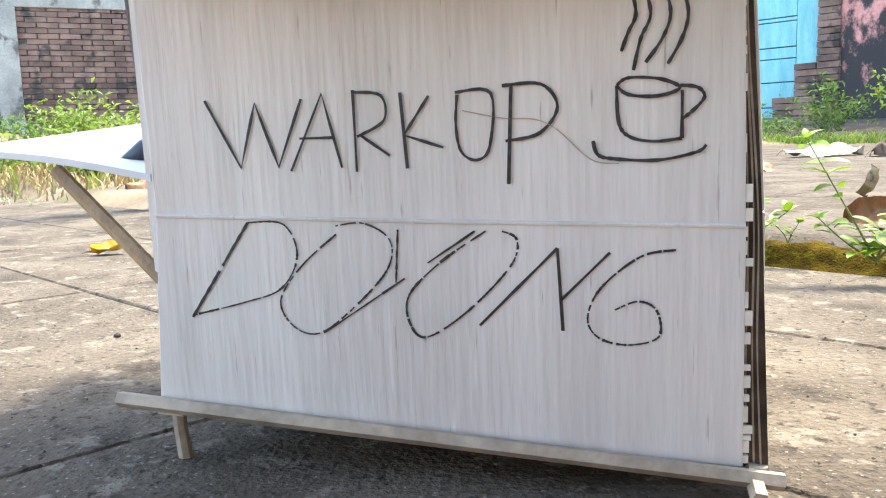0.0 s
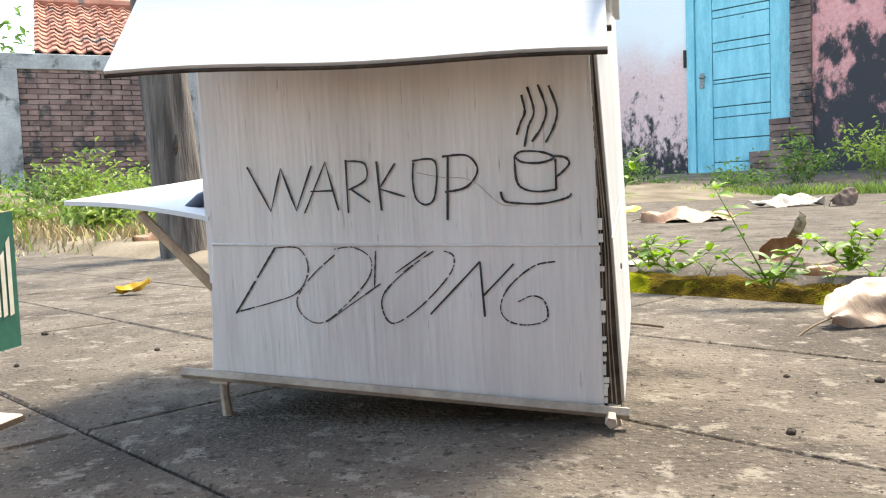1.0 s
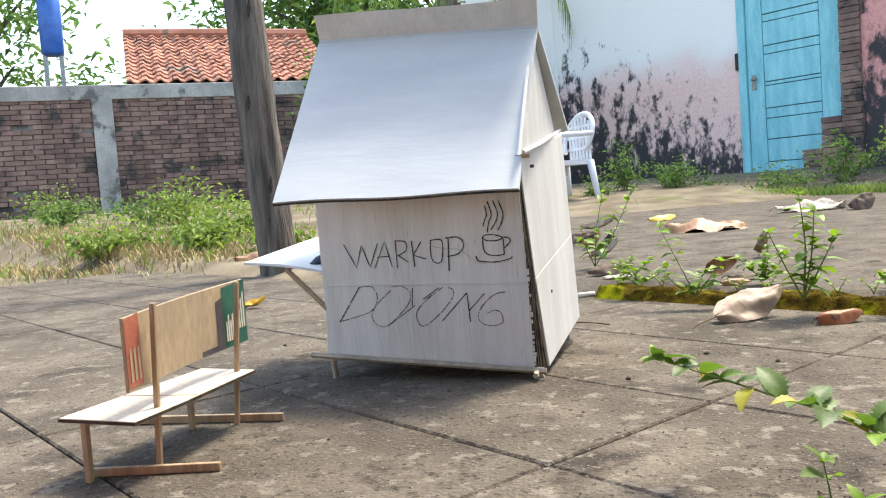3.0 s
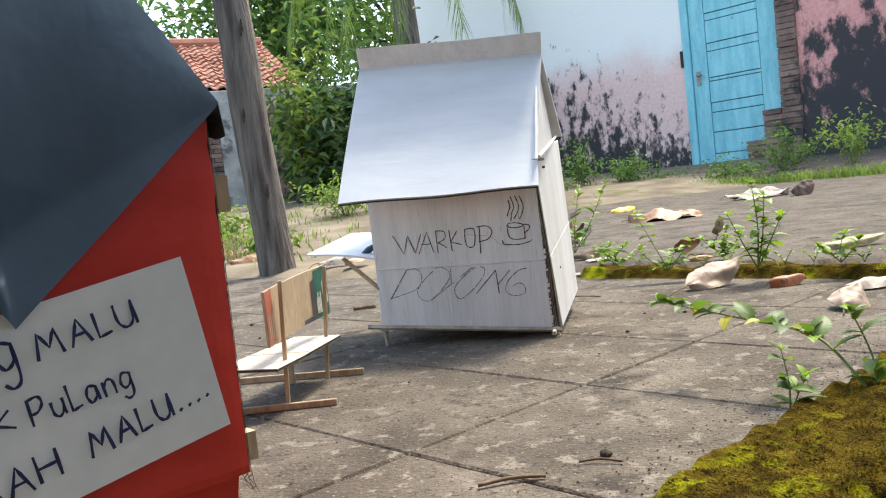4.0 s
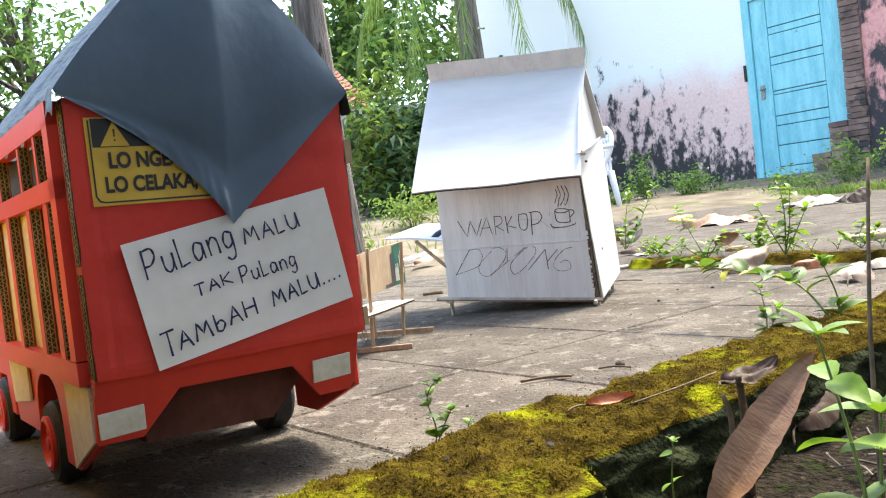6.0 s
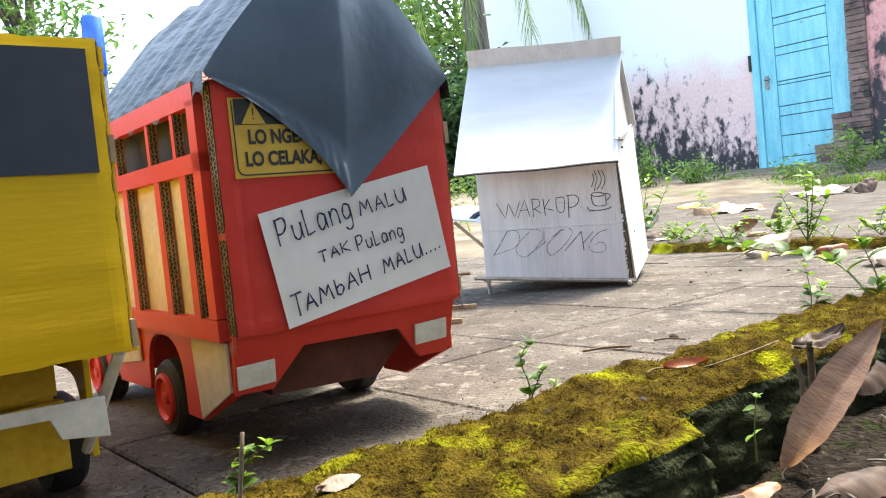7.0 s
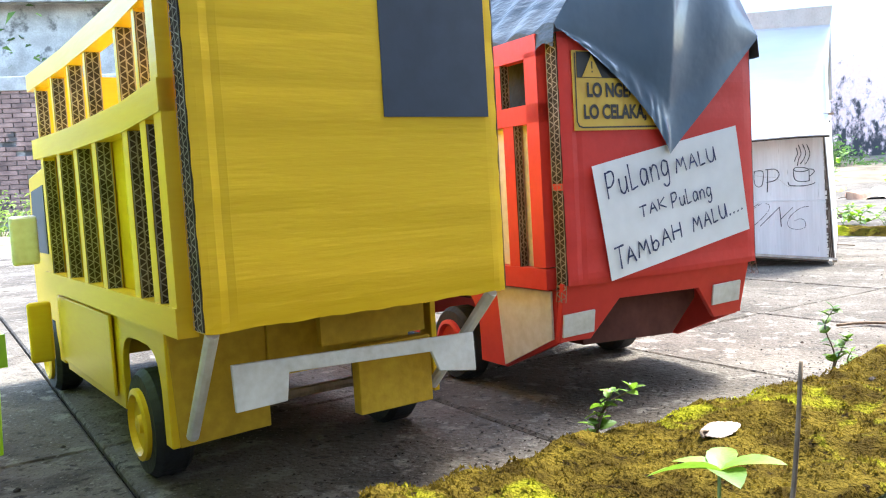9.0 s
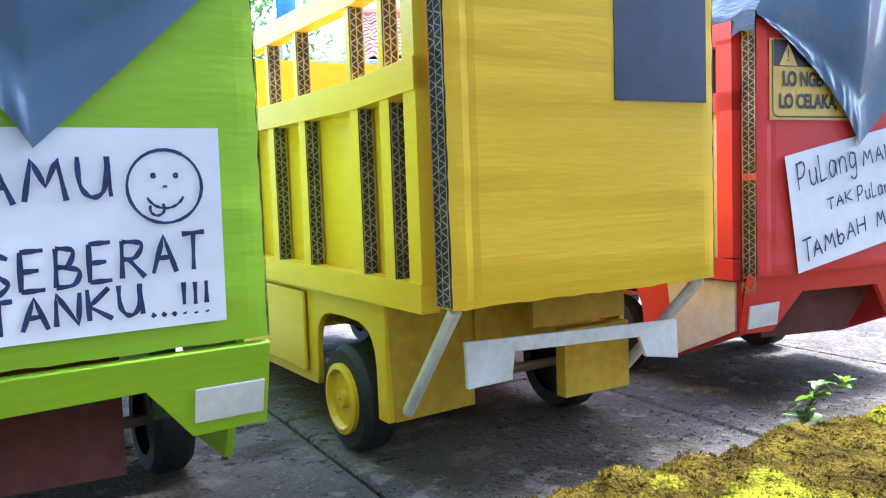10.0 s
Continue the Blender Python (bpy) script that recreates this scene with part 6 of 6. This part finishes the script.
plant("upright_weed", "tall upright green weed on the mossy edge", (0.575, 0.662, 0.028), [((0.006, 0.0, 0.09), (-0.002, -0.005, 0.172)), ((0.016, 0.004, 0.07), (0.022, 0.0, 0.145)), ((-0.028, 0.0, 0.06), (-0.050, 0.0, 0.112)), ((0.03, 0.01, 0.05), (0.052, 0.0, 0.10))], ["broad", "broad", "fresh"], rng, 0.0016, 0.010, STEM, 1.15, spread=40)
plant("upright_weed", "slender weed with a curved stem on the mossy edge", (0.425, 0.80, 0.024), [((-0.018, 0.02, 0.045), (-0.052, 0.06, 0.128)), ((0.025, 0.0, 0.03), (0.05, 0.01, 0.060)), ((0.01, 0.0, 0.03), (0.022, 0.01, 0.045)), ((-0.03, 0.0, 0.02), (-0.055, 0.01, 0.045))], ["broad", "fresh"], rng, 0.0013, 0.014, STEM, 1.1, spread=35)
plant("small_weed", "bushy low weed on the mossy edge", (0.575, 0.93, 0.03), [((0.0, 0.0, 0.03), (0.01, 0.0, 0.06)), ((0.02, 0.0, 0.02), (0.045, 0.01, 0.045)), ((-0.02, 0.0, 0.02), (-0.045, 0.0, 0.045)), ((0.0, -0.02, 0.02), (0.005, -0.03, 0.05))], ["fresh", "small", "fresh"], rng, 0.0011, 0.007, STEM, 1.15)
plant("small_weed", "bushy low weed on the mossy edge", (0.327, 1.09, 0.03), [((0.0, 0.0, 0.02), (0.01, 0.0, 0.045)), ((0.02, 0.0, 0.015), (0.05, 0.01, 0.04)), ((-0.02, 0.0, 0.02), (-0.03, 0.0, 0.035))], ["fresh", "small"], rng, 0.0011, 0.007, STEM, 1.1)
plant("small_weed", "small weed on the mossy edge", (0.72, 0.62, 0.03), [((0.0, 0.0, 0.03), (0.01, 0.0, 0.055)), ((0.02, 0.0, 0.02), (0.04, 0.01, 0.04)), ((-0.02, 0.0, 0.02), (-0.04, 0.0, 0.035))], ["small", "fresh"], rng, 0.0011, 0.008, STEM, 1.2)
plant("small_weed", "small weed on the mossy edge", (0.335, 0.98, 0.03), [((0.0, 0.0, 0.02), (0.02, 0.0, 0.04)), ((-0.02, 0.0, 0.02), (-0.03, 0.01, 0.045)), ((0.03, 0.0, 0.01), (0.06, 0.0, 0.03))], ["small", "fresh"], rng, 0.0011, 0.008, STEM, 1.2)
plant("upright_weed", "leafy weed behind the stall at the terrace edge", (0.27, 1.42, 0.03), [((0.01, 0.0, 0.10), (0.03, 0.0, 0.19)), ((0.05, 0.0, 0.08), (0.11, 0.01, 0.20)), ((-0.02, 0.0, 0.05), (-0.03, 0.0, 0.10))], ["fresh", "fresh", "small"], rng, 0.0016, 0.014, STEM, 1.5)
plant("seedling", "tiny pale sprout beside the kerb face", (0.175, -0.69, -0.03), [((0.0, 0.0, 0.025), (0.003, 0.0, 0.05))], ["small"], rng, 0.0008, 0.02, STEM, 0.9)
plant("seedling", "tiny sprout on the pavement beside the kerb", (0.02, -0.59, 0.0), [((0.0, 0.002, 0.012), (0.003, 0.0, 0.02))], ["small"], rng, 0.0008, 0.008, STEM, 0.7)
for x, y in ((0.50, 0.80), (0.64, 0.70), (0.80, 0.58), (0.38, 0.93), (0.92, 0.47), (0.30, 1.02), (0.46, 0.86), (0.55, 0.79), (0.61, 0.74), (0.69, 0.68), (0.76, 0.61), (0.86, 0.53)):
    plant("small_weed", "low weed sprouting from the mossy edge", (x, y, 0.028), [((0.005, 0.0, 0.012), (0.015, 0.003, 0.026)), ((-0.006, 0.0, 0.012), (-0.018, 0.002, 0.024))], ["small"], rng, 0.0009, 0.008, STEM, 0.9)
for k, (pts, r) in enumerate((([(0.242, -0.60, -0.06), (0.240, -0.61, 0.02), (0.236, -0.625, 0.048)], 0.0034), ([(0.226, -0.62, -0.06), (0.228, -0.625, 0.01), (0.224, -0.622, 0.034)], 0.0026), ([(-0.105, -1.08, -0.05), (-0.085, -1.06, 0.05), (-0.078, -1.05, 0.112)], 0.0012),
                             ([(0.30, -0.72, -0.05), (0.305, -0.71, 0.08), (0.33, -0.66, 0.20)], 0.0016))):
    tagged(part("dry_stalk", Shape().tube(smooth_line(pts, 5), [r * (1.1 - 0.04 * i) for i in range(11)], 7), STEM_BROWN, smooth=True), "dry broken brown stalk standing in the soil", "stalk", group="dry stalks")

# fallen leaves
for label, mat, at, *rest in (
        ("large pale dead leaf lying arched against the mossy edge", DEAD_TAN, (0.428, 0.632, 0.010), -52, 0.145, 0.070, 13, 30, 0.12, 0.10, 0.14, 0.45),
        ("broad flat dead leaf on the terrace, brown and grey", DEAD_BROWN, (0.60, 2.66, 0.034), -90, 0.32, 0.24, 1, 0, 0.10, 0.0, 0.14, 0.1),
        ("yellow fallen leaf on the terrace", DEAD_YELLOW, (0.64, 3.60, 0.034), -70, 0.15, 0.08, 3, 0, 0.3, 0.1, 0.1, 0.2),
        ("grey-brown dead leaf standing on its edge", DEAD_BROWN, (0.485, 1.035, 0.040), -78, 0.065, 0.045, 22, 50, -0.3, 0.2, 0.08, 0.2),
        ("dark dead leaf lying flat beside a standing one", DEAD_DARK, (0.525, 1.02, 0.028), -95, 0.07, 0.030, 2, 6, 0.2, 0.1, 0.1, 0.2),
        ("dark broad dead leaf behind the stall", DEAD_DARK, (0.245, 1.235, 0.030), -72, 0.12, 0.055, 7, 14, 0.25, 0.0, 0.10, 0.1),
        ("pale dead leaf under a dark one behind the stall", DEAD_PALE, (0.275, 1.16, 0.026), -80, 0.07, 0.03, 0, -8, 0.2, 0.1, 0.1, 0.0),
        ("pale cupped dead leaf behind the stall", DEAD_PALE, (0.268, 1.70, 0.032), -65, 0.085, 0.05, 4, 24, -0.45, 0.5, 0.1, 0.3),
        ("crumpled dark dead leaf behind the stall", DEAD_DARK, (0.185, 2.32, 0.034), -85, 0.13, 0.07, 3, 20, 0.35, 0.3, 0.20, 0.2),
        ("crumpled brown dead leaf behind the stall", DEAD_BROWN, (0.25, 2.05, 0.034), -60, 0.09, 0.05, 4, -15, -0.35, 0.6, 0.2, 0.2),
        ("small dark curled dead leaf behind the stall", DEAD_DARK, (0.30, 1.95, 0.034), -60, 0.07, 0.03, 20, 10, -0.4, 0.6, 0.1, 0.4),
        ("thin pale boat-shaped dead leaf on the terrace", DEAD_PALE, (0.28, 3.15, 0.040), -95, 0.16, 0.045, 0, 30, -0.5, 0.45, 0.05, 0.4),
        ("olive and brown dead leaf held up by its stalk", DEAD_OLIVE, (0.69, 1.45, 0.036), -120, 0.055, 0.065, 55, 10, -0.25, 0.3, 0.1, 0.8),
        ("brown dead leaf lying on the moss", DEAD_BROWN, (0.478, 0.85, 0.036), -82, 0.060, 0.026, 3, 18, 0.35, 0.0, 0.1, 0.2),
        ("large yellow and brown leaf on the terrace edge", DEAD_OLIVE, (0.78, 0.90, 0.032), -80, 0.16, 0.05, 2, 20, 0.2, 0.1, 0.1, 0.1),
        ("curled reddish brown dead leaf on the pavement", DEAD_ORANGE, (0.57, 0.58, 0.004), -75, 0.075, 0.04, 3, 20, 0.40, 0.1, 0.1, 0.15),
        ("curled pale dead leaf with a dark stalk on the pavement", DEAD_TAN, (0.585, 0.265, 0.005), -30, 0.100, 0.066, 4, 14, 0.22, 0.2, 0.12, 0.40),
        ("pale dead leaf lying on the pavement", DEAD_PALE, (0.66, 0.45, 0.005), -70, 0.13, 0.05, 0, 5, 0.25, 0.05, 0.1, 0.2),
        ("pale torn leaf far on the terrace", DEAD_PALE, (1.25, 3.55, 0.046), -85, 0.34, 0.18, 0, 6, 0.18, 0.05, 0.2, 0.1),
        ("dark crumpled leaf far on the terrace", DEAD_DARK, (1.53, 3.36, 0.042), -60, 0.16, 0.10, 6, 10, 0.4, 0.3, 0.25, 0.3),
        ("reddish dead leaf on the mossy kerb", DEAD_ORANGE, (0.120, -0.584, 0.024), -76, 0.042, 0.015, 2, 24, -0.25, 0.05, 0.05, 0.40),
        ("small pale dry leaf on the mossy kerb", DEAD_TAN, (-0.114, -0.872, 0.027), -62, 0.027, 0.016, 8, 20, 0.10, 0.0, 0.06, 0.05),
        ("large brown dead leaf leaning against a stalk", DEAD_BROWN, (0.200, -0.668, -0.045), -66, 0.140, 0.044, 57, 14, -0.10, -0.04, 0.03, 0.05),
        ("dark dead leaf caught on the stalks", DEAD_DARK, (0.224, -0.622, 0.043), -66, 0.050, 0.022, 4, 16, -0.12, 0.25, 0.25, 0.1),
        ("brown dead leaf on the damp soil", DEAD_DARK, (0.118, -0.775, -0.046), -50, 0.048, 0.030, 8, 10, 0.25, 0.1, 0.1, 0.2),
        ("brown dead leaf lying on the damp soil", DEAD_BROWN, (0.140, -0.745, -0.044), -75, 0.045, 0.028, 10, -10, 0.25, 0.1, 0.1, 0.2),
        ("grey-brown dead leaf on the damp soil", DEAD_DARK, (0.205, -0.738, -0.047), -60, 0.080, 0.042, 4, 0, 0.30, 0.0, 0.06, 0.1),
        ("dull dead leaf half buried beside the kerb", DEAD_DARK, (0.30, -0.50, -0.035), -30, 0.10, 0.055, 14, 10, 0.3, 0.1, 0.1, 0.2),
        ("yellow fallen leaf on the concrete", DEAD_YELLOW, (-0.60, 1.17, 0.004), -70, 0.06, 0.036, 3, 10, -0.3, 0.3, 0.15, 0.2),
        ("dry leaf by the trunk", DEAD_PALE, (-0.62, 1.92, 0.03), -60, 0.20, 0.07, 6, 14, 0.3, 0.2, 0.1, 0.2),
        ("dry brown leaf by the trunk", DEAD_BROWN, (-0.50, 1.83, 0.03), -30, 0.16, 0.07, 8, -10, 0.3, 0.2, 0.1, 0.2),
        ("dry brown leaf on bare earth", DEAD_BROWN, (-1.15, 2.5, 0.03), -40, 0.2, 0.09, 5, 14, 0.3, 0.2, 0.1, 0.2)):
    dead_leaf(label, mat, at, *rest)

# twigs, clods and pebbles
for a, b, r in (((0.049, -0.363), (0.105, -0.352), 0.0018), ((0.135, -0.324), (0.171, -0.331), 0.0012), ((-0.285, 0.835), (-0.235, 0.845), 0.006), ((0.20, 0.70), (0.26, 0.66), 0.0015)):
    tagged(part("twig", Shape().tube(smooth_line([(*a, 0.003), ((a[0] + b[0]) / 2, (a[1] + b[1]) / 2 + 0.004, 0.004), (*b, 0.003)], 4), r, 6), STEM_BROWN, smooth=True), "thin brown twig lying on the concrete", "twig", group="twigs")
tagged(part("twig", Shape().tube(smooth_line([(0.155, -0.605, 0.028), (0.19, -0.575, 0.03), (0.235, -0.52, 0.03)], 5), 0.0009, 6), STEM_BROWN, smooth=True), "thin brown twig lying on the moss", "twig", group="twigs")
tagged(part("stick_stub", Shape().tube([(0.215, 1.045, 0.005), (0.252, 1.05, 0.006)], 0.006, 8), CARD_PALE, smooth=True), "short pale stub lying by the mossy edge", "stick")


def clod(at, size, mat, rng, label, name="clod"):
    s = Shape()
    k = rng.uniform(0, 99)
    s.grid(9, 7, lambda a, b: [size * q * (1 + 0.5 * lump(q * 2 + k, a * 3, b * 3)) for q in (math.cos(6.283 * a) * math.sin(3.1416 * b), math.sin(6.283 * a) * math.sin(3.1416 * b), 0.75 * math.cos(3.1416 * b))])
    ob = part(name, s, mat, smooth=True, weld=True)
    ob.location = (at[0], at[1], at[2] + size * 0.55)
    tagged(ob, label, "clod", group="clods")


for x, y, sz in ((0.16, -0.306, 0.0065), (0.373, 0.396, 0.007), (0.258, 0.265, 0.007), (0.31, 0.42, 0.005), (0.45, 0.33, 0.006), (0.20, 0.12, 0.004), (-0.42, 0.55, 0.006), (-0.50, 0.75, 0.008), (-0.30, 0.62, 0.006), (-0.1, -0.05, 0.003),
                 (0.05, -0.15, 0.003), (-0.06, 0.05, 0.004), (0.0, -0.45, 0.004), (-0.26, -0.44, 0.005), (-0.56, -0.95, 0.005), (-0.60, -0.86, 0.004)):
    clod((x, y, -0.001), sz * (0.8 if y < -0.29 and sz > 0.006 else 0.5), CLOD, rng, "small dark clod of earth on the concrete")
clod((0.093, -0.69, 0.02), 0.005, CLOD, rng, "small dark clod on the mossy kerb")
clod((0.02, -0.69, 0.015), 0.004, CLOD, rng, "small dark clod on the mossy kerb")


def litter():
    s = Shape()
    r = random.Random(77)
    for _ in range(5500):
        if r.random() < 0.42:
            p = uv(r.uniform(0.60, 1.25), r.uniform(-1.2, 0.8))
            z, q = -0.048, r.uniform(0.001, 0.004)
        elif r.random() < 0.45:
            p = uv(0.41 - abs(r.gauss(0, 0.045)), r.uniform(-1.2, 0.9))
            z, q = 0.001, r.uniform(0.0005, 0.0019)
        else:
            p = uv(r.uniform(-1.4, 0.4), r.uniform(-1.0, 0.92))
            z, q = 0.001, r.uniform(0.0006, 0.0018)
        k = len(s.v)
        z += 0.014 * lump(p.x, p.y, 1, 14) * (z < 0)
        s.v += [(p.x + q * r.uniform(0.5, 1), p.y, z), (p.x - q * 0.5, p.y + q * r.uniform(0.5, 1), z), (p.x - q * 0.6, p.y - q * r.uniform(0.5, 1), z), (p.x + q * 0.2 * r.uniform(-1, 1), p.y, z + q * r.uniform(0.4, 0.9))]
        s.f += [(k, k + 1, k + 3), (k + 1, k + 2, k + 3), (k + 2, k, k + 3)]
    tagged(part("grit", s.data("grit"), CLOD), "dark grit and crumbs of soil scattered on the ground", "grit", kind="stuff")


litter()


def root_litter():
    """Fine pale roots, straw and bark shreds lying crosswise on the damp soil."""
    s = Shape()
    r = random.Random(91)
    for _ in range(150):
        p = uv(r.uniform(0.61, 0.85), r.uniform(-0.75, 0.25))
        a, n = r.uniform(0, 6.283), r.uniform(0.012, 0.05)
        z = -0.044 + 0.014 * lump(p.x, p.y, 1, 14)
        pts = [(p.x, p.y, z), (p.x + n * 0.5 * math.cos(a + 0.4), p.y + n * 0.5 * math.sin(a + 0.4), z + r.uniform(0.001, 0.010)), (p.x + n * math.cos(a), p.y + n * math.sin(a), z + r.uniform(-0.002, 0.006))]
        s.tube(smooth_line(pts, 4), r.uniform(0.0005, 0.0013), 5)
    tagged(part("root_litter", s.data("root_litter"), STRAW_GREY), "fine grey-brown roots and straw on the damp soil", "litter", kind="stuff")


root_litter()


# ---- slabs of the yard ----
def build_pavement():
    bed = Shape().box(-3.2, 0.425, -2.6, 0.935, -0.03, -0.006)
    root = part("pavement", bed, SOIL, m=GRID_M)
    tagged(root, "old grey concrete pavement scored into slabs, dusty and stained", "pavement", kind="structure")
    us = [-3.2, -2.473, -1.948, -1.423, -0.898, -0.373, 0.152, 0.425]
    vs = [-2.6, -2.10, -1.829, -1.558, -1.287, -1.016, -0.745, -0.474, -0.203, 0.077, 0.334, 0.62, 0.935]
    g = 0.0015
    for a, b in zip(us, us[1:]):
        for c, d in zip(vs, vs[1:]):
            n = Shape()
            cx, cy = (a + b) / 2, (c + d) / 2
            w, h = (b - a) / 2 - g, (d - c) / 2 - g
            e = 0.0022
            n.add([(-w, -h, -0.012), (w, -h, -0.012), (w, h, -0.012), (-w, h, -0.012), (-w, -h, -e), (w, -h, -e), (w, h, -e), (-w, h, -e),
                   (-w + e, -h + e, 0), (w - e, -h + e, 0), (w - e, h - e, 0), (-w + e, h - e, 0)],
                  [(3, 2, 1, 0)] + [(i, (i + 1) % 4, (i + 1) % 4 + 4, i + 4) for i in range(4)] + [(i + 4, (i + 1) % 4 + 4, (i + 1) % 4 + 8, i + 8) for i in range(4)] + [(8, 9, 10, 11)])
            me = n.data("slab")
            q = part("slab", me, CONCRETE, root)
            q.location = (cx, cy, 0.0003 * math.sin(7 * cx + 13 * cy))


build_pavement()
